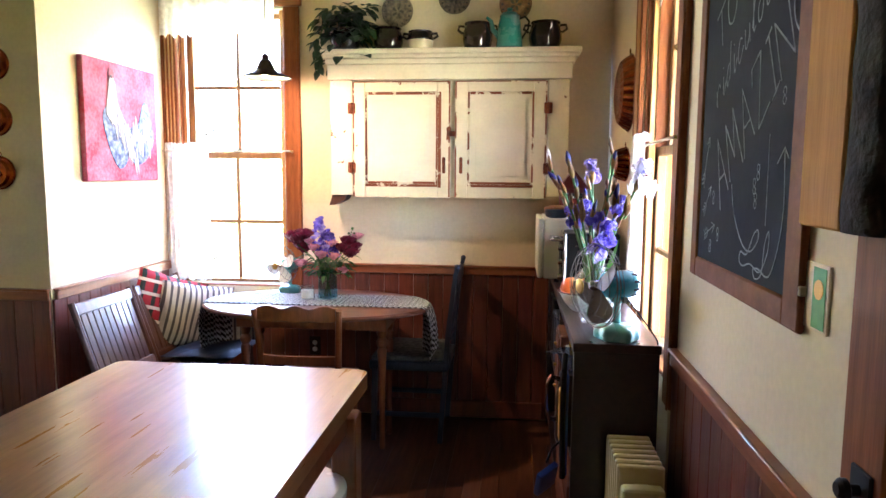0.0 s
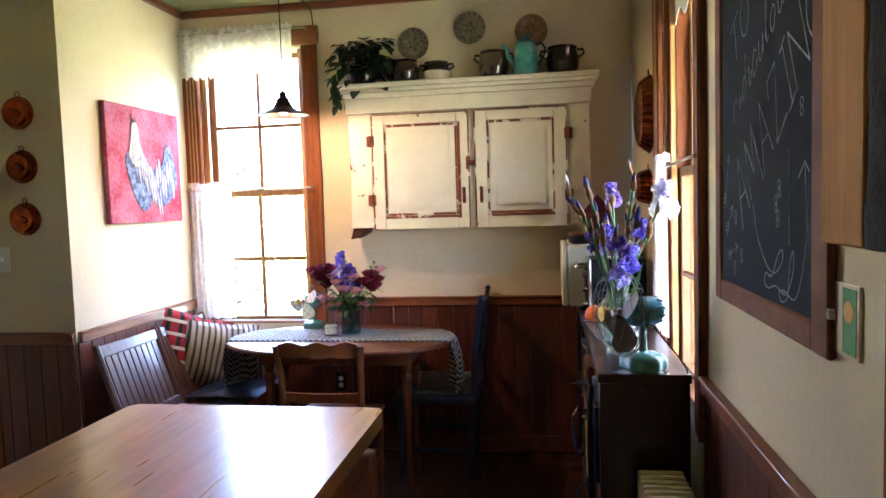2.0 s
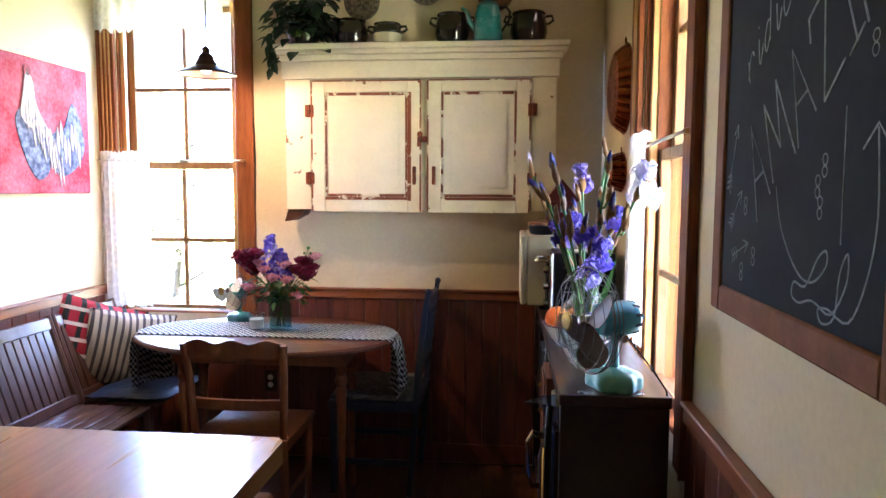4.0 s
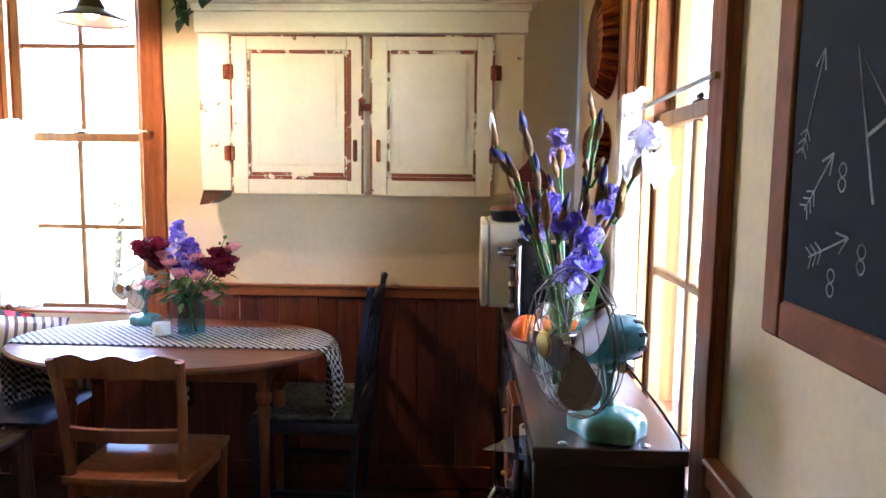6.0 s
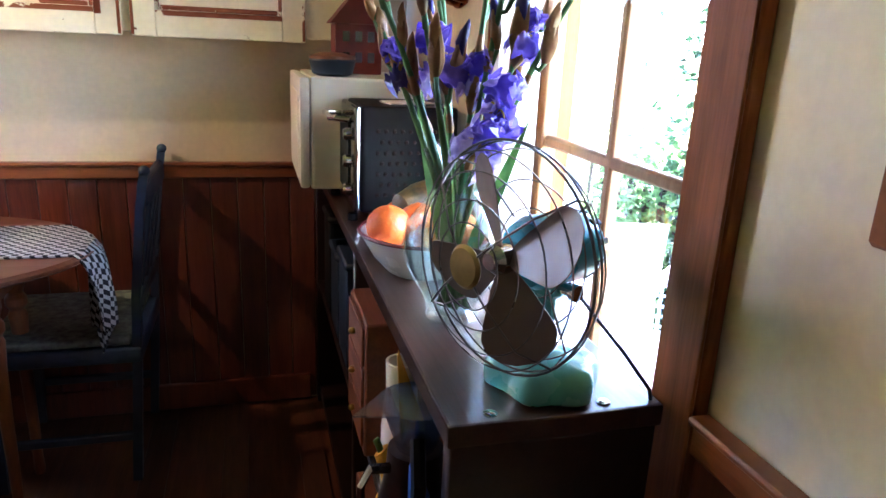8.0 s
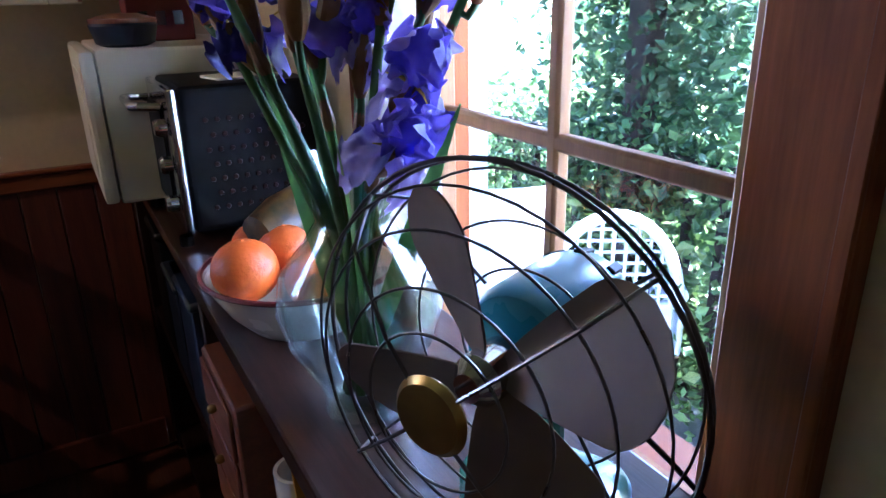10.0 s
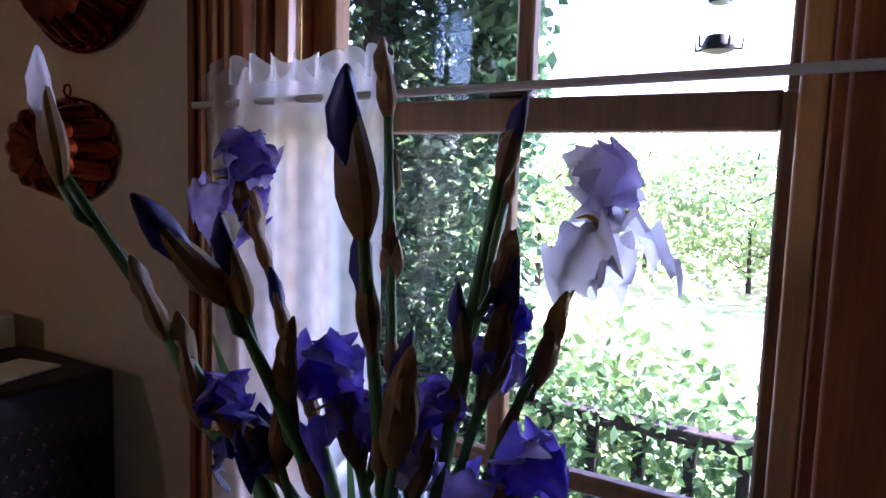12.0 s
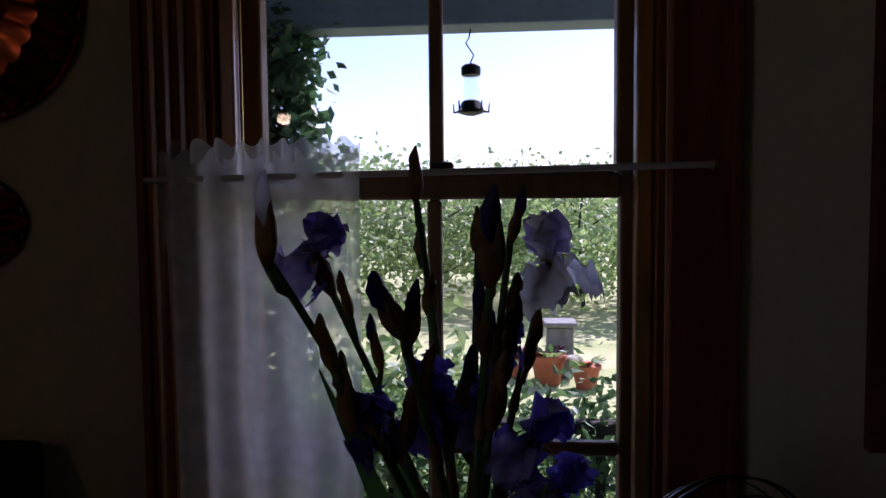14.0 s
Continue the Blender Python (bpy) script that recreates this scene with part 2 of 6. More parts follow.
M["stone_dark"] = mat("dark_brown_stoneware", "24130f", 0.2, vary=0.2, scale=9, bump=0.03, coat=0.6)
M["stone_cream"] = mat("cream_stoneware", "d8c8a4", 0.3, vary=0.08, scale=9, bump=0.02, coat=0.4)
M["orange"] = mat("orange_skin", "e0700f", 0.42, vary=0.12, scale=8, bump=0.35, fine=180, col2="d25a0c")
M["purple"] = leaf_mat("iris_purple", "8672cc", "4a36a0", 0.5, 42)
M["lavender"] = leaf_mat("iris_lavender", "c2b6e4", "7c69bc", 0.5, 36)
M["white_petal"] = leaf_mat("iris_white", "f2f0f2", "e2def0", 0.72, 26)
M["dark_purple"] = leaf_mat("iris_bud_purple", "2e2270", "18104a", 0.2)
M["sheath"] = leaf_mat("bud_sheath", "a3804a", "754c28", 0.4, 30)
M["stem"] = leaf_mat("stem_green", "56803a", "33582a", 0.2)
M["rose"] = leaf_mat("dark_red_rose", "7c1030", "500a22", 0.3)
M["pink"] = leaf_mat("pink_rose", "dfa3a8", "c27a86", 0.35)
M["leaf"] = leaf_mat("house_leaf", "3f6a2e", "254a1e", 0.3)
M["leaf_dark"] = leaf_mat("pothos_leaf", "1f3d1c", "122a12", 0.25)
M["garden"] = leaf_mat("garden_leaf", "9fb070", "6a8548", 0.45)
M["vine"] = leaf_mat("vine_leaf", "4b6a42", "2a4632", 0.4)
M["creeper"] = leaf_mat("creeper_leaf", "65834c", "36532f", 0.35)
M["lawn"] = mat("lawn", "b0ab7c", 0.9, vary=0.25, scale=1.2, bump=0.6, fine=40, col2="8a9656")
M["deck"] = mat("porch_deck", "6d7078", 0.6, vary=0.15, scale=5, stretch=(0.8, 8, 8), bump=0.15, rand=0.1)
M["porch_blue"] = mat("porch_paint", "8796a3", 0.6, vary=0.1, scale=6, bump=0.08)
M["bark_trunk"] = mat("tree_bark", "352a23", 0.9, vary=0.3, scale=14, bump=0.8)
M["wicker"] = mat("white_wicker", "b4bec6", 0.6, vary=0.06, scale=40, bump=0.5, fine=160)
M["cushion"] = mat("pale_cushion", "e9e3d9", 0.9, vary=0.05, scale=12, bump=0.3, fine=120)
M["terracotta"] = mat("terracotta", "b0613c", 0.8, vary=0.15, scale=10, bump=0.2)
M["stone"] = mat("garden_stone", "8d8a80", 0.85, vary=0.2, scale=9, bump=0.4)
M["pane"] = glass_mat("window_glass")
M["vaseglass"] = glass_mat("vase_glass", (0.955, 0.985, 0.98, 1), 0.03, 0.11)
M["blueglass"] = glass_mat("blue_jar_glass", (0.68, 0.9, 0.92, 1), 0.02)
M["clearblue"] = glass_mat("clear_blue_plastic", (0.62, 0.76, 0.98, 1), 0.2, 0.3)
M["water"] = glass_mat("water", (0.90, 0.97, 0.96, 1), 0.06, 0.10)
M["sheer"] = sheer_mat("sheer_cotton", "f4f2ec", 0.42, 0.06)
M["lace"] = sheer_mat("lace_cotton", "ecebe0", 0.10, 0.09, 0.22)
M["plaid"] = stripes_mat("red_plaid", "a3202a", "1d2b26", 0, 14, 0.35, axis2=2, freq2=14, c="d8d2c4")
M["ticking"] = stripes_mat("striped_ticking", "d2cabb", "5c585c", 0, 30, 0.4)
M["runner"] = stripes_mat("checked_runner", "b8b9ba", "0c111c", 0, 34, 0.55, axis2=1, freq2=34, hang=True)
M["yellow"] = mat("yellow_plastic", "d9a21c", 0.4, vary=0.06, scale=8, bump=0.02)
M["blueplastic"] = mat("blue_plastic", "2d55a8", 0.4, vary=0.08, scale=8, bump=0.02)
M["crate"] = mat("cedar_box", "7c4322", 0.55, vary=0.2, scale=7, stretch=(5, 0.7, 6), bump=0.12, fine=30)
M["redpaint"] = mat("red_paint", "6e1c18", 0.5, vary=0.15, scale=9, bump=0.05)
M["basket"] = mat("wicker_basket", "6b4a24", 0.7, vary=0.3, scale=45, bump=0.8, fine=150)
M["wax"] = mat("candle_wax", "f0e8d4", 0.5, vary=0.03, bump=0.02)
M["card"] = mat("green_card", "3d8a3f", 0.5, vary=0.1, scale=20, bump=0.02)
M["bulb"] = bpy.data.materials.new("bulb_glow")
M["bulb"].use_nodes = True
M["bulb"].node_tree.nodes["Principled BSDF"].inputs["Emission Color"].default_value = (1.0, 0.72, 0.4, 1)
M["bulb"].node_tree.nodes["Principled BSDF"].inputs["Emission Strength"].default_value = 2.5
M["ember"] = bpy.data.materials.new("red_pilot_light")
M["ember"].use_nodes = True
M["ember"].node_tree.nodes["Principled BSDF"].inputs["Emission Color"].default_value = (1.0, 0.06, 0.03, 1)
M["ember"].node_tree.nodes["Principled BSDF"].inputs["Emission Strength"].default_value = 0.6

# ---- mesh tools ----
def rbox(x0, x1, y0, y1, z0, z1, bevel=0.0, seg=1):
    bm = bmesh.new()
    bmesh.ops.create_cube(bm, size=1)
    bmesh.ops.scale(bm, vec=(x1 - x0, y1 - y0, z1 - z0), verts=bm.verts)
    bmesh.ops.translate(bm, vec=((x0 + x1) / 2, (y0 + y1) / 2, (z0 + z1) / 2), verts=bm.verts)
    if bevel:
        bmesh.ops.bevel(bm, geom=bm.edges[:], offset=bevel, segments=seg, affect="EDGES", profile=0.6)
    return bm


def lathe(profile, n=28, cap=True):
    """Turned shape from (radius, z) pairs, about the z axis."""
    bm = bmesh.new()
    rings = []
    for r, z in profile:
        rings.append([bm.verts.new((r * math.cos(2 * math.pi * k / n), r * math.sin(2 * math.pi * k / n), z)) for k in range(n)])
    for a, b in zip(rings, rings[1:]):
        for k in range(n):
            bm.faces.new((a[k], a[(k + 1) % n], b[(k + 1) % n], b[k]))
    if cap:
        bm.faces.new(rings[0][::-1])
        bm.faces.new(rings[-1])
    return bm


def tube(pts, r, n=8, r1=None, closed=False):
    bm = bmesh.new()
    pts = [Vector(p) for p in pts]
    r1 = r if r1 is None else r1
    rings = []
    ref = None
    for k, p in enumerate(pts):
        a = pts[k - 1] if (k or closed) else p
        b = pts[(k + 1) % len(pts)] if (k < len(pts) - 1 or closed) else p
        d = (b - a).normalized()
        if ref is None:
            ref = d.orthogonal().normalized()
        ref = (ref - d * ref.dot(d)).normalized()
        s = d.cross(ref)
        rad = r + (r1 - r) * k / max(1, len(pts) - 1)
        rings.append([bm.verts.new(p + (ref * math.cos(2 * math.pi * j / n) + s * math.sin(2 * math.pi * j / n)) * rad) for j in range(n)])
    pairs = list(zip(rings, rings[1:])) + ([(rings[-1], rings[0])] if closed else [])
    for a, b in pairs:
        for j in range(n):
            bm.faces.new((a[j], a[(j + 1) % n], b[(j + 1) % n], b[j]))
    if not closed:
        bm.faces.new(rings[0][::-1])
        bm.faces.new(rings[-1])
    return bm


def sheet(f, nu, nv, thick=0.0):
    """A surface f(u, v) with u, v in 0..1."""
    bm = bmesh.new()
    g = [[bm.verts.new(f(i / nu, j / nv)) for j in range(nv + 1)] for i in range(nu + 1)]
    for i in range(nu):
        for j in range(nv):
            bm.faces.new((g[i][j], g[i + 1][j], g[i + 1][j + 1], g[i][j + 1]))
    if thick:
        bmesh.ops.recalc_face_normals(bm, faces=bm.faces)
        bmesh.ops.solidify(bm, geom=bm.faces[:], thickness=thick)
    return bm


def extrude_poly(pts2, depth, plane="xz"):
    """A flat outline made solid; plane names the outline's two axes."""
    bm = bmesh.new()
    put3 = {"xz": lambda a, b, d: (a, d, b), "yz": lambda a, b, d: (d, a, b), "xy": lambda a, b, d: (a, b, d)}[plane]
    lo = [bm.verts.new(put3(a, b, 0)) for a, b in pts2]
    hi = [bm.verts.new(put3(a, b, depth)) for a, b in pts2]
    bm.faces.new(lo)
    bm.faces.new(hi[::-1])
    for k in range(len(lo)):
        bm.faces.new((lo[k], lo[(k + 1) % len(lo)], hi[(k + 1) % len(lo)], hi[k]))
    bmesh.ops.recalc_face_normals(bm, faces=bm.faces)
    return bm


def ball(r, loc=(0, 0, 0), sub=2, squash=(1, 1, 1)):
    bm = bmesh.new()
    bmesh.ops.create_icosphere(bm, subdivisions=sub, radius=r)
    bmesh.ops.scale(bm, vec=squash, verts=bm.verts)
    bmesh.ops.translate(bm, vec=loc, verts=bm.verts)
    return bm


def moved(bm, m):
    bmesh.ops.transform(bm, matrix=m, verts=bm.verts)
    return bm


def joined(*bms):
    out = bmesh.new()
    for b in bms:
        me = bpy.data.meshes.new("tmp")
        b.to_mesh(me)
        b.free()
        out.from_mesh(me)
        bpy.data.meshes.remove(me)
    return out


SOFT = {"purple", "lavender", "white_petal", "dark_purple", "rose", "pink", "leaf", "leaf_dark", "stem", "sheer", "lace", "bark"}


def mesh_of(name, bm, material, smooth=None):
    me = bpy.data.meshes.new(name)
    bmesh.ops.recalc_face_normals(bm, faces=bm.faces)
    for e in bm.edges:
        if material not in SOFT and len(e.link_faces) == 2 and e.calc_face_angle(0) > radians(27):
            e.smooth = False
    areas = sorted(f.calc_area() for f in bm.faces)
    limit = 20 * areas[len(areas) // 2] if areas else 0
    for f in bm.faces:
        flat = f.calc_area() > limit and max(abs(c) for c in f.normal) > 0.9999
        f.smooth = len(bm.faces) > 8 and not flat
    bm.to_mesh(me)
    bm.free()
    me.materials.append(M[material])
    return me


def part(name, bm, material, parent, label=""):
    ob = new(name, mesh_of(name, bm, material))
    ob.parent = parent
    return tagged(ob, label)


def thing(name, label, category, loc=(0, 0, 0), rz=0, group="", kind=""):
    ob = new(name)
    ob.empty_display_size = 0.05
    ob.matrix_basis = pose(*loc, 0, 0, rz)
    return tagged(ob, label, category, group, kind)


def solid(name, bm, material, label, category, loc=(0, 0, 0), rz=0, group="", kind=""):
    ob = new(name, mesh_of(name, bm, material))
    ob.matrix_basis = pose(*loc, 0, 0, rz)
    return tagged(ob, label, category, group, kind)

# ---- structure ----
XR, XL, YF, YB, YJ, ZC = 0.51, -2.126, 4.66, -0.7, 3.56, 2.66
XLL = -3.2
T = 0.15
WIN_Z0, WIN_Z1 = 0.76, 2.40


def wall_with_hole(axis, at, out, a0, a1, z0, z1, hole=None):
    """A wall slab across axis with its inner face at `at`, thick outwards; hole is (b0, b1, zlo, zhi)."""
    spans = [(a0, a1, z0, z1)] if not hole else [(a0, hole[0], z0, z1), (hole[1], a1, z0, z1), (hole[0], hole[1], z0, hole[2]), (hole[0], hole[1], hole[3], z1)]
    lo, hi = sorted((at, at + out))
    return joined(*[rbox(lo, hi, b0, b1, c0, c1) if axis == "x" else rbox(b0, b1, lo, hi, c0, c1) for b0, b1, c0, c1 in spans if b1 > b0 and c1 > c0])


wall_right = solid("wall_east", wall_with_hole("x", XR, T, YB, YF + T, -0.1, ZC, (2.94, 3.60, WIN_Z0, WIN_Z1)), "plaster", "cream plaster wall with a sash window in it", "wall", kind="structure")
wall_far = solid("wall_north", wall_with_hole("y", YF, T, XL - T, XR, -0.1, ZC, (-2.03, -1.38, WIN_Z0, WIN_Z1)), "plaster", "cream plaster wall above dark board wainscot", "wall", kind="structure")
wall_left = solid("wall_west", rbox(XL - T, XL, YJ, YF, -0.1, ZC), "plaster", "cream plaster wall beside the bench", "wall", kind="structure")
wall_jog = solid("wall_jog", joined(rbox(-2.60, XL - T, YJ, YJ + T, -0.1, ZC), rbox(-3.1, -2.60, YJ, YJ + T, 2.06, ZC), rbox(XLL, -3.1, YJ, YJ + T, -0.1, ZC)), "plaster", "cream plaster wall beside a doorway", "wall", kind="structure")
# unseen closing walls, set close so their plaster throws fill light back
solid("wall_far_west", rbox(XLL - T, XLL, YB, YJ + T, -0.1, ZC), "plaster", "unseen cream plaster wall, set close to bounce light", "wall", kind="structure")
solid("wall_south", rbox(XLL - T, XR + T, YB - T, YB, -0.1, ZC), "plaster", "unseen cream plaster wall, set close to bounce light", "wall", kind="structure")
solid("wall_hall", joined(rbox(-3.6, -2.4, 4.9, 5.0, -0.1, ZC), rbox(-3.7, -3.6, YJ + T, 5.0, -0.1, ZC)), "navy", "dark blue wall beyond the doorway", "wall", kind="structure")
floor_base = solid("floor", rbox(XLL, XR, YB, YF, -0.1, -0.012), "floorwood", "dark stained wooden floor boards", "floor", kind="structure")
_cb = [rbox(XLL - T, XR + T, YB - T, 5.0, ZC, ZC + 0.1)]
for _k in range(62):
    _y = YF - 0.11 * (_k + 1)
    _cb.append(rbox(XLL, XR, _y + 0.004, _y + 0.106, ZC - 0.008, ZC, 0.003))
solid("ceiling", joined(*_cb), "ceiling", "green painted board ceiling", "ceiling", kind="structure")

# crown trim
trim = tagged(new("trim"), "fir crown trim under the ceiling", "trim", kind="structure")
part("crown", rbox(XL, XR, YF - 0.035, YF, 2.61, ZC - 0.008, 0.008), "fir_h", trim)
part("crown", rbox(XL, XL + 0.035, YJ, YF - 0.035, 2.61, ZC - 0.008, 0.008), "fir_h", trim)
part("crown", rbox(XR - 0.035, XR, YB, YF - 0.035, 2.61, ZC - 0.008, 0.008), "fir_h", trim)
part("crown", rbox(XLL, XL + 0.035, YJ - 0.035, YJ, 2.61, ZC - 0.008, 0.008), "fir_h", trim)


def rail(name, wall, x0, x1, y0, y1):
    part(name, joined(rbox(x0, x1, y0, y1, 0.862, 0.907, 0.005), rbox(x0 - (0.008 if x1 - x0 < 0.1 else 0), x1 + (0.008 if x1 - x0 < 0.1 else 0), y0 - (0.008 if y1 - y0 < 0.1 else 0), y1 + (0.008 if y1 - y0 < 0.1 else 0), 0.905, 0.917, 0.004)), "fir_h", wall, "fir chair rail")


rail("chair_rail", wall_right, XR - 0.024, XR - 0.008, 1.70, 2.845)
rail("chair_rail", wall_right, XR - 0.024, XR - 0.008, 3.70, YF - 0.03)
rail("chair_rail", wall_far, -1.30, XR - 0.03, YF - 0.024, YF - 0.008)
rail("chair_rail", wall_left, XL + 0.008, XL + 0.024, YJ + 0.01, YF - 0.03)
rail("chair_rail", wall_jog, -2.53, XL, YJ - 0.024, YJ - 0.008)


def window(name, label, m, mat_frame):
    """A two-over-two sash window. Own axes: x across, y outwards, z up; the wall face is y = 0 and the middle x = 0."""
    w = tagged(new(name), label, "window", kind="structure")
    w.matrix_basis = m
    h = 0.33
    for sgn in (-1, 1):
        part("casing", rbox(h if sgn > 0 else -h - 0.095, h + 0.095 if sgn > 0 else -h, -0.022, 0, WIN_Z0 - 0.05, WIN_Z1 + 0.01, 0.004), mat_frame, w)
        part("edge_bead", rbox(sgn * (h + 0.088) - 0.007, sgn * (h + 0.088) + 0.007, -0.028, -0.0225, WIN_Z0 - 0.05, WIN_Z1, 0.002), mat_frame, w)
        if sgn < 0:
            for q in range(3):
                part("flute", rbox(-h - 0.07 + 0.022 * q, -h - 0.06 + 0.022 * q, -0.027, -0.0225, WIN_Z0 - 0.05, WIN_Z1, 0.002), "gold_fir", w, "honey coloured flute")
        part("jamb", rbox(sgn * h - 0.012, sgn * h + 0.012, 0.003, 0.14, WIN_Z0, WIN_Z1, 0.003), mat_frame, w)
        part("stop", rbox(sgn * 0.305 - 0.012, sgn * 0.305 + 0.012, 0.02, 0.045, WIN_Z0 + 0.02, WIN_Z1, 0.003), "gold_fir", w)
    part("head_casing", rbox(-h - 0.11, h + 0.11, -0.028, 0, WIN_Z1 + 0.012, WIN_Z1 + 0.12, 0.006), "fir_h", w)
    part("window_sill", rbox(-h - 0.0, h + 0.0, 0.002, 0.18, WIN_Z0 - 0.03, WIN_Z0 + 0.012, 0.005), "fir_h", w)
    for sash, y, z0, z1 in (("lower_sash", 0.055, 0.775, 1.572), ("upper_sash", 0.095, 1.545, 2.395)):
        gm = 1.151 if sash == "lower_sash" else 1.964
        top, bot = (0.037, 0.02) if sash == "lower_sash" else (0.03, 0.032)
        fr = part(sash, joined(rbox(-0.318, -0.278, y, y + 0.035, z0, z1, 0.004), rbox(0.278, 0.318, y, y + 0.035, z0, z1, 0.004),
                               rbox(-0.278, 0.278, y, y + 0.034, z1 - top, z1, 0.004), rbox(-0.278, 0.278, y, y + 0.034, z0, z0 + bot, 0.004)), "sash", w)
        part("muntin", joined(rbox(-0.011, 0.011, y + 0.004, y + 0.028, z0 + bot, z1 - top, 0.005), rbox(-0.278, 0.278, y + 0.005, y + 0.027, gm - 0.011, gm + 0.011, 0.005)), "sash", fr)
        for a, b in ((-0.278, -0.011), (0.011, 0.278)):
            for c, d in ((z0 + bot, gm - 0.011), (gm + 0.011, z1 - top)):
                p = part("pane", rbox(a, b, y + 0.014, y + 0.017, c, d), "pane", fr)
                p.visible_shadow = False
    part("sash_lock", joined(rbox(-0.025, 0.025, 0.06, 0.085, 1.572, 1.58, 0.003), rbox(-0.006, 0.03, 0.062, 0.074, 1.58, 1.592, 0.004)), "bronze", w, "dark bronze sash lock")
    return w


win_r = window("window_1", "honey fir two-over-two sash window", pose(XR, 3.27, 0, 0, 0, -90), "fir")
win_f = window("window_2", "fir two-over-two sash window above the bench", pose(-1.705, YF, 0), "fir")

# doorway casings
door = tagged(new("door_1"), "dark doorway with fir casing", "doorway", kind="structure")
part("casing", rbox(-2.62, -2.53, YJ - 0.025, YJ, 0, 2.06, 0.005), "fir", door)
part("casing", rbox(-3.17, -3.08, YJ - 0.025, YJ, 0, 2.06, 0.005), "fir", door)
part("head_casing", rbox(-3.19, -2.51, YJ - 0.03, YJ, 2.062, 2.17, 0.006), "fir_h", door)
door2 = tagged(new("door_2"), "dark fir door casing with a black latch", "doorway", kind="structure")
part("casing", rbox(XR - 0.03, XR, 1.58, 1.70, 0, 2.06, 0.006), "fir", door2)
part("latch", joined(rbox(XR - 0.036, XR - 0.030, 1.60, 1.655, 0.99, 1.06, 0.002), moved(lathe([(0.008, 0), (0.008, 0.012), (0.016, 0.016), (0.016, 0.024), (0.01, 0.03)], 14), pose(XR - 0.036, 1.628, 1.03, 0, -90, 0))), "black", door2, "black metal latch")
part("baseboard", rbox(-2.05, 0.17, YF - 0.028, YF - 0.006, 0, 0.1, 0.004), "wains", wall_far)
part("baseboard", rbox(XR - 0.028, XR - 0.006, 1.70, 2.85, 0, 0.1, 0.004), "wains", wall_right)

# ---- table and chairs ----
TC = (-1.06, 4.20)
table = thing("dining_table", "oval drop-leaf wooden dining table with turned legs", "table", (TC[0], TC[1], 0))


def oval(a, b, z0, z1, n=64):
    bm = lathe([(0.985, z0), (1.0, z0 + 0.006), (1.0, z1 - 0.008), (0.985, z1)], n)
    bmesh.ops.scale(bm, vec=(a, b, 1), verts=bm.verts)
    return bm


part("tabletop", oval(0.62, 0.405, 0.722, 0.745), "tabletop", table)
part("apron", joined(rbox(-0.4, 0.4, -0.14, -0.12, 0.63, 0.722, 0.003), rbox(-0.4, 0.4, 0.12, 0.14, 0.63, 0.722, 0.003), rbox(-0.4, -0.38, -0.12, 0.12, 0.63, 0.722, 0.003), rbox(0.38, 0.4, -0.12, 0.12, 0.63, 0.722, 0.003)), "oak", table)
LEG = [(0.013, 0), (0.016, 0.02), (0.014, 0.05), (0.017, 0.3), (0.021, 0.45), (0.026, 0.52), (0.02, 0.535), (0.029, 0.55), (0.029, 0.57), (0.02, 0.585), (0.028, 0.61), (0.028, 0.722)]
for _x, _y in ((0.37, -0.09), (-0.37, -0.09), (0.37, 0.11), (-0.37, 0.11)):
    part("leg", moved(lathe(LEG, 18), pose(_x, _y, 0)), "oak", table)

table.scale = (1, 1, 1.0242)
runner = thing("table_runner", "black and white checked woven runner hanging off the table", "runner", (TC[0], TC[1] + 0.05, 0.765))


def runner_f(u, v):
    s = -0.85 + 1.70 * u
    y = -0.16 + 0.32 * v
    lim = 0.62 * math.sqrt(1 - ((y + 0.05) / 0.405) ** 2) - 0.008
    over = max(0.0, abs(s) - lim)
    x = math.copysign(min(abs(s), lim) + 0.03 * (1 - math.exp(-over * 30)), s)
    x += 0.014 * math.sin(17 * v + 2) * min(1, over * 6) * (1 if s > 0 else -1)
    return (x, y * (1 - 1.1 * over) + 0.012 * math.sin(9 * v + 3 * s) * min(1, over * 8), -over + 0.0005 * math.sin(40 * s) + (0.004 if over == 0 else 0))


part("cloth", sheet(runner_f, 90, 14, 0.004), "runner", runner)
for _s in (-1, 1):
    part("tassel", joined(*[tube([(_s * 0.615, -0.11 + 0.027 * k, -0.225), (_s * 0.622, -0.11 + 0.027 * k + 0.004, -0.30)], 0.005, 5, 0.003) for k in range(9)]), "runner", runner, "frayed tassels")

wchair = thing("dining_chair", "cherry wood dining chair with carved crest rail at the table", "chair", (-0.995, 3.69, 0))


def curve_rail(w, z, h, bow, d, wave=0.0, y=0.0):
    def f(u, v):
        x = (u - 0.5) * w
        zz = z + (v - 0.5) * h + wave * math.cos(3 * math.pi * (u - 0.5) * 2) * (1 if v > 0.5 else -0.4)
        return (x, y - bow * (1 - (2 * u - 1) ** 2), zz)
    return sheet(f, 18, 2, d)


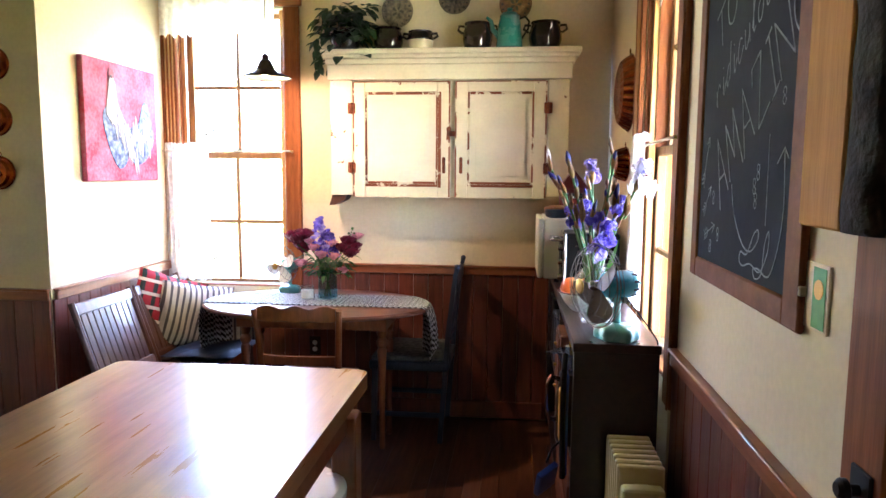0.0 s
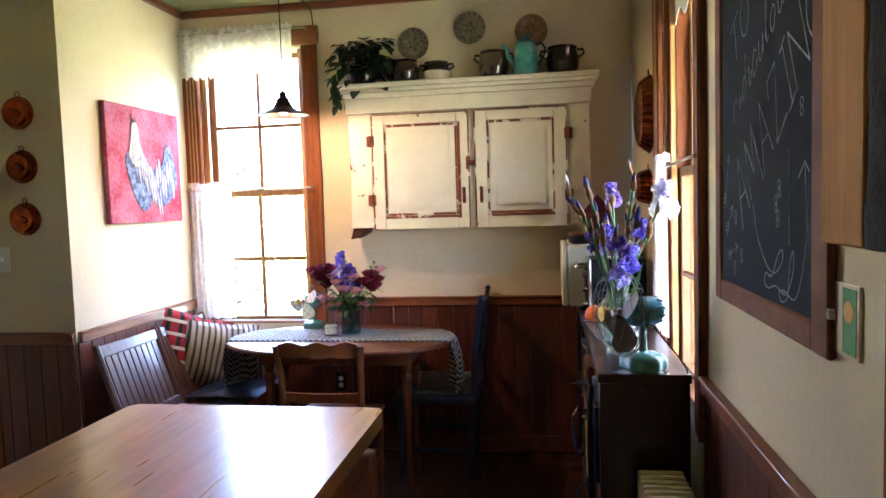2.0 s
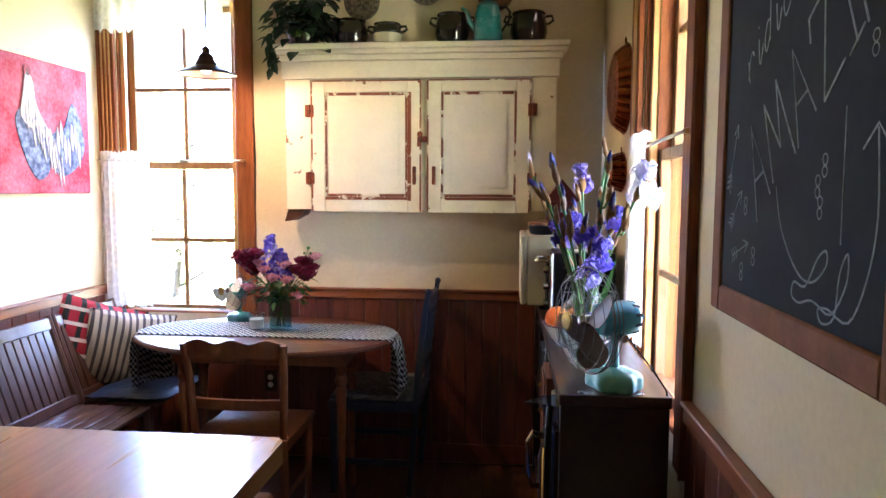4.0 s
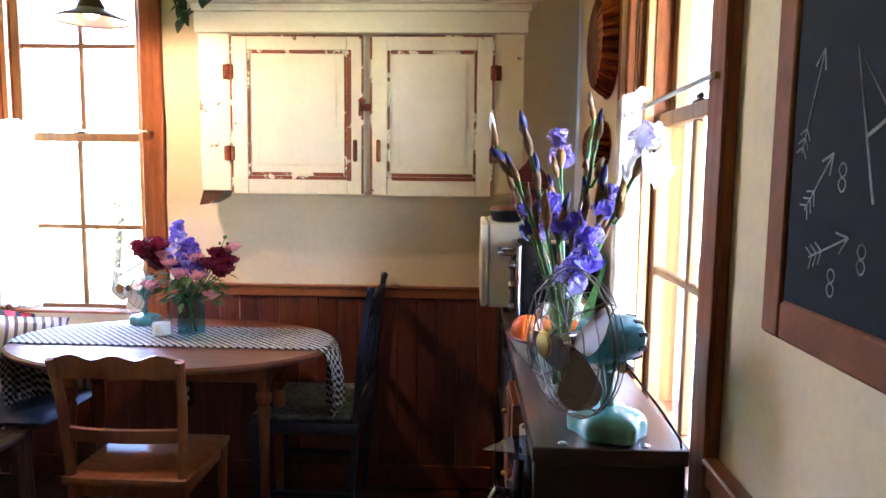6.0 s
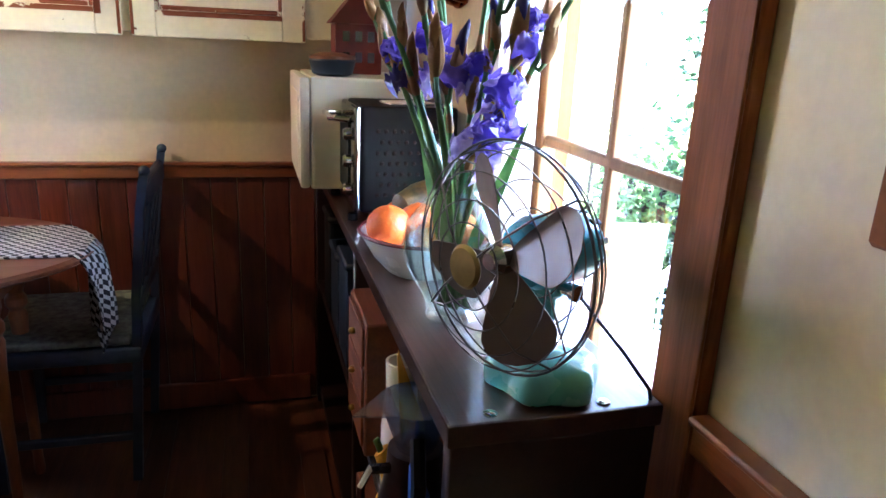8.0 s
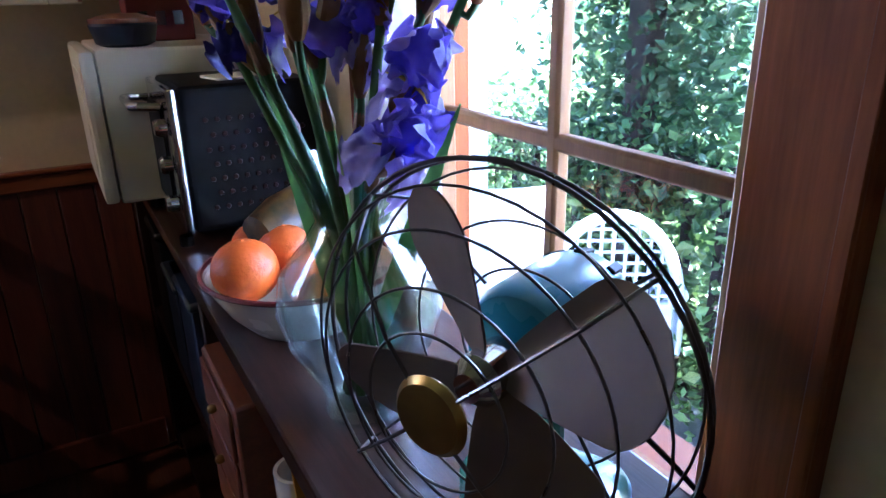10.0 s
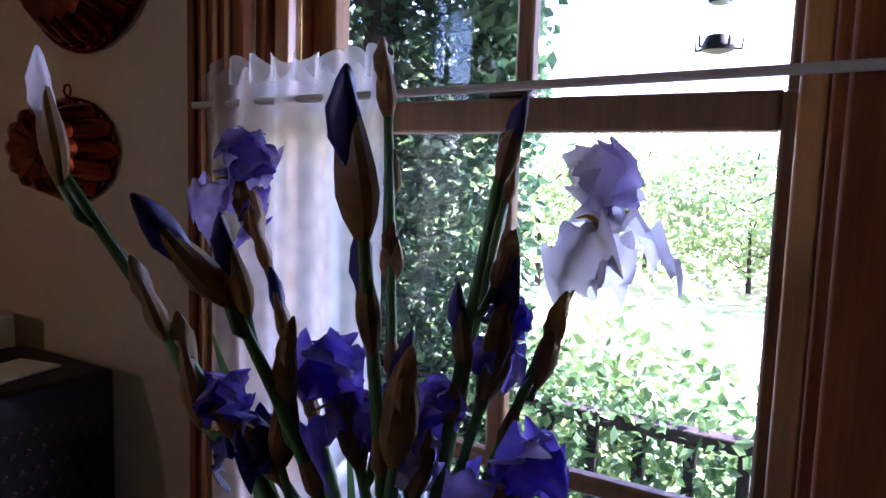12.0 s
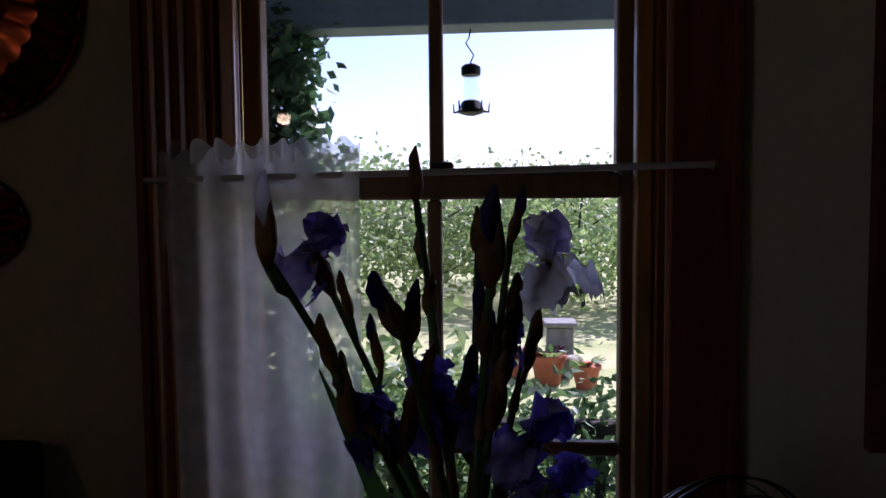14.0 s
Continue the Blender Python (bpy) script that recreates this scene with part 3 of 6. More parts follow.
for _s in (-1, 1):
    part("back_post", tube([(_s * 0.175, 0.02, 0), (_s * 0.178, 0.0, 0.42), (_s * 0.19, -0.02, 0.7), (_s * 0.2, -0.05, 0.838)], 0.017, 10, 0.015), "oak", wchair)
    part("front_leg", tube([(_s * 0.17, 0.34, 0), (_s * 0.18, 0.33, 0.43)], 0.013, 10, 0.018), "oak", wchair)
    part("stretcher", tube([(_s * 0.177, 0.02, 0.2), (_s * 0.174, 0.335, 0.2)], 0.009, 8), "oak", wchair)
part("crest_rail", curve_rail(0.40, 0.815, 0.065, 0.02, 0.02, 0.008, -0.045), "oak", wchair)
part("back_rail", curve_rail(0.37, 0.59, 0.04, 0.02, 0.02, 0.0, -0.012), "oak", wchair)
part("seat", joined(rbox(-0.2, 0.2, -0.03, 0.36, 0.43, 0.455, 0.01, 2), rbox(-0.18, 0.18, 0.0, 0.34, 0.38, 0.43, 0.004)), "oak", wchair)

bchair = thing("dining_chair", "navy painted chair with slatted back and patterned seat pad", "chair", (-0.36, 4.37, 0))
# own x points towards the table (-x of the room)
for _y in (-0.15, 0.26):
    part("back_post", joined(tube([(-0.035, _y, 0), (-0.005, _y, 0.42), (0.005, _y, 0.6), (0.035, _y, 0.86), (0.05, _y, 0.955)], 0.019, 4, 0.016), ball(0.016, (0.052, _y, 0.965), 2)), "navy", bchair)
    part("front_leg", tube([(-0.40, _y, 0), (-0.39, _y, 0.42)], 0.017, 4, 0.022), "navy", bchair)
    part("stretcher", rbox(-0.38, -0.02, _y - 0.01, _y + 0.01, 0.14, 0.165, 0.003), "navy", bchair)
part("seat_frame", rbox(-0.42, 0.01, -0.17, 0.28, 0.40, 0.45, 0.008), "navy", bchair)
part("seat_pad", rbox(-0.41, -0.02, -0.16, 0.27, 0.452, 0.475, 0.012, 3), "pad", bchair, "patterned seat pad")
part("top_rail", joined(rbox(0.028, 0.055, -0.15, 0.26, 0.86, 0.93, 0.008)), "navy", bchair)
part("lower_rail", rbox(-0.005, 0.018, -0.15, 0.26, 0.56, 0.60, 0.006), "navy", bchair)
for _k in range(3):
    part("slat", moved(rbox(-0.008, 0.008, -0.02, 0.02, -0.14, 0.14, 0.003), pose(0.024, -0.04 + 0.095 * _k, 0.73, 0, 9, 0)), "navy", bchair)


# ---- bench chairs by the left wall ----
def fold_seat(loc, group):
    t = thing("folding_seat", "dark wooden slatted theatre seat against the wainscot", "bench", loc, 0, group)
    for s in (-0.235, 0.235):
        part("side_rail", joined(tube([(0.045, s, 0.36), (-0.115, s, 0.85)], 0.018, 8, 0.016), tube([(0.0, s, 0.4), (0.36, s, 0.43)], 0.018, 8)), "bench", t)
        part("back_leg", tube([(0.04, s, 0.4), (0.02, s, 0)], 0.017, 8), "bench", t)
        part("front_leg", tube([(0.34, s, 0.42), (0.36, s, 0)], 0.017, 8), "bench", t)
    part("top_rail", moved(rbox(-0.012, 0.012, -0.235, 0.235, -0.03, 0.03, 0.006), pose(-0.105, 0, 0.815, 0, -18, 0)), "bench", t)
    part("lower_rail", moved(rbox(-0.012, 0.012, -0.235, 0.235, -0.025, 0.025, 0.006), pose(0.012, 0, 0.47, 0, -18, 0)), "bench", t)
    for k in range(9):
        part("slat", moved(rbox(-0.007, 0.007, -0.021, 0.021, -0.16, 0.16, 0.003), pose(-0.047, -0.188 + 0.047 * k, 0.64, 0, -18, 0)), "bench", t)
    for k in range(6):
        part("seat_slat", rbox(0.02 + 0.06 * k, 0.075 + 0.06 * k, -0.225, 0.225, 0.43, 0.448, 0.004), "bench", t)
    return t


fold_seat((-1.92, 3.80, 0), "bench seats")
fold_seat((-1.92, 4.30, 0), "bench seats")


def pillow(name, label, material, loc, rot, w, h, d):
    def f(u, v):
        x, z = (u - 0.5) * 2, (v - 0.5) * 2
        e = max(0, (1 - abs(x) ** 2.6)) ** 0.5 * max(0, (1 - abs(z) ** 2.6)) ** 0.5
        pinch = 1 - 0.06 * (1 - abs(x)) * abs(z) - 0.06 * (1 - abs(z)) * abs(x)
        return (x * w / 2 * pinch, e * d / 2 + 0.004 * math.sin(7 * x + 5 * z), z * h / 2 * pinch)
    def g(u, v):
        x, y, z = f(u, v)
        return (x, -y, z)
    ob = solid(name, joined(sheet(f, 22, 22), sheet(g, 22, 22)), material, label, "pillow")
    ob.matrix_basis = pose(*loc) @ pose(0, 0, 0, *rot)
    return ob


pillow("throw_pillow", "red tartan plaid throw pillow leaning on the bench", "plaid", (-1.955, 4.27, 0.665), (0, 20, 62), 0.46, 0.42, 0.10)
pillow("throw_pillow", "grey and cream striped ticking pillow on the bench", "ticking", (-1.83, 4.33, 0.635), (6, 12, 48), 0.42, 0.38, 0.13)
pillow("throw_pillow", "grey and cream striped ticking pillow behind the table", "ticking", (-1.66, 4.42, 0.60), (-14, 0, 20), 0.34, 0.30, 0.12)
pillow("seat_cushion", "dark navy seat cushion on the bench", "navy", (-1.68, 4.25, 0.475), (90, 0, 0), 0.40, 0.42, 0.05)

# ---- island ----
island = thing("island_table", "honey maple butcher-block island with rounded corners", "table", (-0.793, 1.608, 0))


def stave_edge(k, n):
    return -0.379 + 0.758 * k / n


for _k in range(11):
    _x0, _x1 = stave_edge(_k, 11), stave_edge(_k + 1, 11)
    if _k in (0, 10):
        _o = 1 if _k else -1
        _c = (0.379 - 0.032) * _o
        _in = _x0 if _k else _x1
        _rim = [(_c + _o * 0.032 * math.sin(math.pi * q / 12), 0.898 + 0.032 * math.cos(math.pi * q / 12)) for q in range(7)]
        _sb = extrude_poly([(_in, -0.93), (_in, 0.93), *_rim, (0.379 * _o, -0.93)], 0.045, "xy")
        part("stave", moved(_sb, pose(0, 0, 0.855)), "maple", island)
        continue
    part("stave", rbox(_x0, _x1, -0.93, 0.93, 0.855, 0.90), "maple", island)
for _x in (-0.33, 0.33):
    for _y in (-0.85, 0.85):
        part("leg", joined(rbox(_x - 0.035, _x + 0.035, _y - 0.035, _y + 0.035, 0, 0.8, 0.006)), "oak", island)
for _y in (-0.86, 0.84):
    part("apron", rbox(-0.32, 0.32, _y, _y + 0.02, 0.75, 0.853, 0.004), "oak", island)
for _x in (-0.34, 0.32):
    part("apron", rbox(_x, _x + 0.02, -0.84, 0.84, 0.75, 0.853, 0.004), "oak", island)
stool = thing("stool", "white painted stool beside the island", "stool", (-0.60, 2.33, 0))
part("seat", lathe([(0.15, 0.60), (0.165, 0.61), (0.165, 0.63), (0.15, 0.64)], 32), "white_enamel", stool)
for _k in range(4):
    _a = math.pi / 4 + _k * math.pi / 2
    part("leg", tube([(0.16 * math.cos(_a), 0.16 * math.sin(_a), 0), (0.11 * math.cos(_a), 0.11 * math.sin(_a), 0.605)], 0.014, 10), "white_enamel", stool)

# ---- sideboard ----
SB = thing("sideboard", "dark espresso wooden shelf unit below the window", "sideboard", (0, 0, 0))
SX0, SX1, SY0, SY1, SZ = 0.187, 0.470, 2.880, 4.62, 0.912
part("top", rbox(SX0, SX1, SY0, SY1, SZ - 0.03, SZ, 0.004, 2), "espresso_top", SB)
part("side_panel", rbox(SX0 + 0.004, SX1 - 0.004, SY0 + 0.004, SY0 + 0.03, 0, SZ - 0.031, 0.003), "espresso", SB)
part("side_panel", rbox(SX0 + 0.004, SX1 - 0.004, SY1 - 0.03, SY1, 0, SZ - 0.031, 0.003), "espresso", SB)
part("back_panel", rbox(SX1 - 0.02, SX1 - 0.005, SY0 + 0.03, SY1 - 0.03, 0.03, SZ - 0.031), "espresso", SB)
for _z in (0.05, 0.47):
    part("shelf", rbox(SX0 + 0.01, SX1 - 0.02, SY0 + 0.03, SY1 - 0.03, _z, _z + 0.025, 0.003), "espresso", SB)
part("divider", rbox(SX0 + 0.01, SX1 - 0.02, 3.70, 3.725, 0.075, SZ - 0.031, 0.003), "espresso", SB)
for _x in (0.245, 0.395):
    part("bolt", moved(lathe([(0.009, 0), (0.009, 0.0015), (0.006, 0.003)], 18), pose(_x, 2.900, SZ)), "chrome", SB, "bright steel bolt head")

# ---- wall cabinet ----
CX0, CX1, CYF, CZ0, CZ1 = -1.06, 0.272, 4.50, 1.33, 1.97
cab = thing("wall_cabinet", "cream wall cabinet with heavily flaked paint and two panel doors", "cabinet", (0, 0, 0))
part("body", joined(rbox(CX0 + 0.001, CX1, CYF + 0.022, YF - 0.003, CZ0, CZ1, 0.003)), "cabinet", cab)
for _a, _b in ((CX0, -0.932), (0.155, CX1)):
    part("face_stile", rbox(_a, _b, CYF, CYF + 0.021, CZ0, CZ1, 0.003), "cabinet_edge", cab)
part("frieze", rbox(CX0 - 0.012, CX1 + 0.012, CYF - 0.012, YF - 0.003, CZ1 + 0.002, 2.055, 0.003), "cabinet", cab)
part("cornice", joined(rbox(CX0 - 0.02, CX1 + 0.025, CYF - 0.022, YF - 0.003, 2.056, 2.085, 0.004), rbox(CX0 - 0.03, CX1 + 0.04, CYF - 0.04, YF - 0.003, 2.086, 2.106, 0.005, 2), rbox(CX0 - 0.04, CX1 + 0.055, CYF - 0.06, YF - 0.003, 2.107, 2.132, 0.004)), "cabinet", cab)
for _n, (_a, _b) in enumerate(((-0.93, -0.378), (-0.352, 0.153))):
    d = part("door", rbox(_a + 0.01, _b - 0.01, CYF + 0.0165, CYF + 0.0205, CZ0 - 0.01, CZ1 - 0.008), "cabinet", cab)
    for _p in (_a, _b - 0.07):
        part("stile", rbox(_p, _p + 0.07, CYF - 0.006, CYF + 0.016, CZ0 - 0.012, CZ1 - 0.006, 0.003), "cabinet_edge", d)
    for _q0, _q1 in ((CZ0 - 0.012, CZ0 + 0.065), (CZ1 - 0.066, CZ1 - 0.006)):
        part("rail", rbox(_a + 0.07, _b - 0.07, CYF - 0.006, CYF + 0.016, _q0, _q1, 0.003), "cabinet_edge", d)
    part("panel", rbox(_a + 0.07, _b - 0.07, CYF + 0.004, CYF + 0.016, CZ0 + 0.065, CZ1 - 0.066), "cabinet", d)
    ix0, ix1, iz0, iz1 = _a + 0.07, _b - 0.07, CZ0 + 0.065, CZ1 - 0.066
    part("moulding", joined(rbox(ix0, ix0 + 0.011, CYF - 0.002, CYF + 0.005, iz0, iz1, 0.003), rbox(ix1 - 0.011, ix1, CYF - 0.002, CYF + 0.005, iz0, iz1, 0.003),
                            rbox(ix0 + 0.014, ix1 - 0.014, CYF - 0.002, CYF + 0.005, iz0, iz0 + 0.014, 0.003), rbox(ix0 + 0.014, ix1 - 0.014, CYF - 0.002, CYF + 0.005, iz1 - 0.014, iz1, 0.003)), "cabinet_moulding", d)
    part("panel_field", rbox(ix0 + 0.045, ix1 - 0.045, CYF - 0.001, CYF + 0.005, iz0 + 0.045, iz1 - 0.045, 0.004), "cabinet", d)
    for gx in (_a + 0.005, _b - 0.005):
        part("worn_edge", rbox(gx - 0.0045, gx + 0.0045, CYF - 0.0068, CYF - 0.003, CZ0 - 0.008, CZ1 - 0.01, 0.001), "cabinet_worn", d, "edge worn to bare wood")
    part("worn_edge", rbox(_a + 0.01, _b - 0.01, CYF - 0.0068, CYF - 0.003, CZ1 - 0.014, CZ1 - 0.007, 0.001), "cabinet_worn", d, "edge worn to bare wood")
    part("worn_patch", rbox(ix0, ix1, CYF - 0.0066, CYF - 0.003, iz0 - 0.016, iz0 - 0.001, 0.001), "cabinet_worn", d, "rail worn to bare wood")
    if _n == 0:
        part("worn_patch", rbox(ix1 + 0.001, ix1 + 0.02, CYF - 0.0066, CYF - 0.003, iz0 - 0.02, iz1, 0.001), "cabinet_worn", d, "stile worn to bare wood")
    hx = _a - 0.006 if _n == 0 else _b + 0.006
    for _z in (CZ0 + 0.155, CZ1 - 0.155):
        part("hinge", joined(rbox(hx - 0.022, hx - 0.004, CYF - 0.009, CYF - 0.004, _z - 0.03, _z + 0.03, 0.004), rbox(hx + 0.004, hx + 0.022, CYF - 0.009, CYF - 0.004, _z - 0.03, _z + 0.03, 0.004), moved(lathe([(0.005, -0.032), (0.005, 0.032)], 10), pose(hx, CYF - 0.009, _z))), "rust", d, "rusty iron hinge")
    px = _b - 0.035 if _n == 0 else _a + 0.035
    part("pull", joined(rbox(px - 0.009, px + 0.009, CYF - 0.01, CYF - 0.005, 1.455, 1.545, 0.004), tube([(px, CYF - 0.008, 1.47), (px, CYF - 0.03, 1.485), (px, CYF - 0.03, 1.515), (px, CYF - 0.008, 1.53)], 0.005, 8)), "rust", d, "rusty iron pull")
part("latch", joined(rbox(-0.395, -0.35, CYF - 0.013, CYF - 0.006, 1.66, 1.69, 0.004), moved(lathe([(0.014, 0), (0.014, 0.006)], 16), pose(-0.385, CYF - 0.007, 1.70, 90, 0, 0)), tube([(-0.39, CYF - 0.015, 1.70), (-0.392, CYF - 0.018, 1.64)], 0.006, 8)), "rust", cab, "rusty iron turn latch")
part("bracket", moved(extrude_poly([(-1.075, 1.268), (-1.04, 1.272), (-0.985, 1.30), (-0.97, 1.329), (-1.055, 1.329)], 0.12, "xz"), pose(0, CYF + 0.01, 0)), "bench", cab, "grey-brown wooden bracket")

# ---- curtains ----
def curtain(name, label, m, w, z0, z1, folds, amp, material, ruffle=0.0, taper=0.0):
    """Gathered cloth. Own axes: x across from 0 to w, y towards the room, z up."""
    def f(u, v):
        z = z0 + (z1 - z0) * v
        a = amp * (0.6 + 0.5 * (1 - v))
        x = u * w * (1 - taper * (1 - v) * 0.3 + taper * 0.0)
        return (x, a * math.sin(folds * 2 * math.pi * u + 1.3 * math.sin(5 * u) + 0.5 * v) + 0.3 * a * math.sin(folds * 5.1 * u), z + (ruffle * math.sin(folds * 2 * math.pi * u * 1.5) if v > 0.97 or v < 0.02 else 0))
    t = thing(name, label, "curtain")
    t.matrix_basis = m
    part("cloth", sheet(f, 120, 30), material, t)
    part("heading", sheet(lambda u, v: (u * w, 0.006 + amp * 0.9 * math.sin(folds * 2 * math.pi * u * 1.7), z1 - 0.012 + 0.03 * v + 0.006 * v * math.sin(folds * 4 * math.pi * u)), 120, 4), material, t, "ruffled heading")
    return t


curtain("valance", "lace valance with a leaf pattern at the window head", pose(-2.112, 4.60, 0), 0.70, 2.245, 2.515, 9, 0.010, "lace", 0.012)
curtain("cafe_curtain", "sheer white cafe curtain drawn to one side", pose(-2.11, 4.605, 0), 0.28, 0.80, 1.605, 7, 0.014, "sheer", 0.006)
curtain("cafe_curtain", "sheer white cafe curtain with a ruffled heading", pose(0.478, 3.665, 0, 0, 0, -90), 0.30, 0.93, 1.60, 5, 0.012, "sheer", 0.008)
for _nm, _p in (("far", [(-2.12, 4.60, 1.578), (-1.33, 4.60, 1.578)]), ("near", [(0.482, 3.68, 1.565), (0.478, 2.885, 1.577)]), ("top", [(-2.12, 4.60, 2.50), (-1.33, 4.60, 2.50)])):
    _r = thing("curtain_rod", "slim white curtain rod on brass brackets", "curtain rod")
    part("rod", tube(_p, 0.0048, 10), "rod", _r)
    _e = Vector(_p[1])
    _dx = (0.0, 0.055, 0.0) if _nm != "near" else (0.028, 0.0, 0.0)
    part("bracket", tube([_e, _e + Vector(_dx)], 0.007, 8), "brass", _r, "small brass bracket")
shade = thing("roller_shade", "cream roller shade with a scalloped hem", "blind")
part("cloth", sheet(lambda u, v: (0.552, 2.965 + 0.61 * u, 2.385 - v * (0.24 + 0.025 * math.cos(2 * math.pi * u * 3))), 48, 6, 0.002), "cushion", shade)
part("roller", tube([(0.552, 2.962, 2.388), (0.552, 3.578, 2.388)], 0.014, 12), "white_enamel", shade)
part("pull_cord", tube([(0.552, 3.56, 2.2), (0.552, 3.56, 1.60)], 0.002, 6), "brass", shade)

# ---- pendant lamp ----
lamp = thing("pendant_lamp", "dark bronze barn pendant lamp, lit, over the table", "lamp", (-1.295, 4.13, 0))
part("shade", lathe([(0.128, 1.932), (0.132, 1.936), (0.12, 1.943), (0.085, 1.958), (0.052, 1.975), (0.036, 2.003), (0.036, 1.998), (0.05, 1.970), (0.084, 1.952), (0.12, 1.938)], 40, False), "bronze", lamp)
part("socket", lathe([(0.036, 2.003), (0.03, 2.02), (0.018, 2.03), (0.018, 2.05), (0.006, 2.06)], 20), "bronze", lamp)
part("cord", tube([(0, 0, 2.06), (0.003, 0, 2.3), (0, 0, 2.652)], 0.003, 6), "black", lamp)
part("bulb", ball(0.028, (0, 0, 1.968), 2), "bulb", lamp)
part("swag_cord", tube([(0, 0, 2.645), (0.0, 0.2, 2.62), (0.0, 0.4, 2.615), (-0.005, 0.515, 2.60), (0.012, 0.522, 2.4), (0.008, 0.522, 2.0), (0.018, 0.522, 1.6), (0.01, 0.522, 1.2), (0.015, 0.522, 0.93)], 0.0035, 6), "black", lamp)
_pl = bpy.data.lights.new("lamp_bulb", "POINT")
_pl.energy, _pl.color, _pl.shadow_soft_size = 0.55, (1.0, 0.66, 0.34), 0.03
new("lamp_bulb", _pl).location = (-1.295, 4.13, 1.925)


# ---- crockery on the cabinet and the wall ----
def wall_plate(x, z, tone):
    t = thing("wall_plate", "%s patterned transferware plate hung on the wall" % tone, "plate", (x, YF - 0.004, z), 0, "plates on the wall")
    prof = [(0.05, 0.004), (0.062, 0.008), (0.086, 0.02), (0.091, 0.022), (0.091, 0.017), (0.05, 0.0)]
    part("rim", moved(lathe(prof, 40, False), pose(0, 0, 0, 90, 0, 0)), "plate_" + tone, t)
    part("well", moved(lathe([(0.0, 0.0035), (0.03, 0.004), (0.051, 0.005), (0.051, 0.001), (0.0, 0.001)], 40, False), pose(0, 0, 0, 90, 0, 0)), "plate_" + tone, t)
    for k in range(16):
        a = 2 * math.pi * k / 16
        part("motif", moved(ball(0.006, (0, 0, 0), 1, (1, 0.3, 1.5)), pose(0.075 * math.cos(a), -0.0165, 0.075 * math.sin(a), 0, -math.degrees(a) + 90, 0)), "plate_ink", t)
    for k in range(5):
        a = 2 * math.pi * k / 5
        part("motif", moved(ball(0.009, (0, 0, 0), 1, (1, 0.2, 1.7)), pose(0.022 * math.cos(a), -0.0055, 0.022 * math.sin(a), 0, -math.degrees(a) + 90, 0)), "plate_ink", t)


M["plate_grey"] = mat("grey_transferware", "7c6c56", 0.3, vary=0.35, scale=60, bump=0.02, col2="352a20", coat=0.4)
M["plate_brown"] = mat("brown_transferware", "8a6038", 0.3, vary=0.35, scale=60, bump=0.02, col2="4a2c16", coat=0.4)
M["plate_ink"] = mat("dark_transfer_ink", "43382e", 0.35, vary=0.2, scale=60, bump=0.02)
wall_plate(-0.70, 2.372, "grey")
wall_plate(-0.373, 2.44, "grey")
wall_plate(-0.03, 2.40, "brown")
CT = 2.134


def crock(x, r, h, label, handles=1, two=False, y=4.55):
    t = thing("bean_pot", label, "pot", (x, y, CT))
    s = r / 0.08
    if two:
        part("lower_bowl", lathe([(0.055 * s, 0), (0.07 * s, 0.012), (0.078 * s, h * 0.5), (0.077 * s, h * 0.52)], 32), "stone_cream", t, "cream glazed lower half")
        part("upper_bowl", lathe([(0.078 * s, h * 0.52), (0.08 * s, h * 0.6), (0.068 * s, h * 0.92), (0.072 * s, h), (0.06 * s, h), (0.055 * s, h * 0.9)], 32), "stone_dark", t)
    else:
        part("bowl", lathe([(0.055 * s, 0), (0.068 * s, 0.008), (0.08 * s, h * 0.35), (0.079 * s, h * 0.6), (0.066 * s, h * 0.9), (0.072 * s, h * 0.97), (0.07 * s, h), (0.058 * s, h), (0.054 * s, h * 0.85)], 36), "stone_dark", t)
    for sg in ((-1, 1)[:handles] if handles == 1 else (-1, 1)):
        part("handle", tube([(sg * 0.07 * s, 0, h * 0.88), (sg * 0.098 * s, 0, h * 0.9), (sg * 0.104 * s, 0, h * 0.75), (sg * 0.08 * s, 0, h * 0.62)], 0.007, 8), "stone_dark", t)


crock(-0.735, 0.082, 0.125, "dark brown glazed stoneware pot on the cabinet", 1)
crock(-0.555, 0.075, 0.105, "brown and cream two-tone bean pot on the cabinet", 2, True)
crock(-0.235, 0.083, 0.145, "dark brown glazed bean pot with handles", 2)
crock(0.135, 0.090, 0.145, "large dark brown glazed bean pot with handles", 2)
ket = thing("coffee_pot", "teal enamel coffee pot with a long spout", "coffee pot", (-0.06, 4.50, CT))
part("body", lathe([(0.07, 0), (0.072, 0.006), (0.06, 0.13), (0.052, 0.165), (0.054, 0.168), (0.05, 0.172)], 32), "teal", ket)
part("lid", lathe([(0.051, 0.173), (0.04, 0.185), (0.015, 0.192), (0.012, 0.2), (0.016, 0.207), (0.008, 0.213)], 24), "teal", ket)
part("spout", tube([(-0.055, 0, 0.06), (-0.09, 0, 0.1), (-0.10, 0, 0.145), (-0.125, 0, 0.165)], 0.017, 12, 0.008), "teal", ket)
part("handle", tube([(0.05, 0, 0.155), (0.085, 0, 0.165), (0.105, 0, 0.14), (0.1, 0, 0.1), (0.066, 0, 0.05)], 0.006, 8), "black", ket, "dark handle")


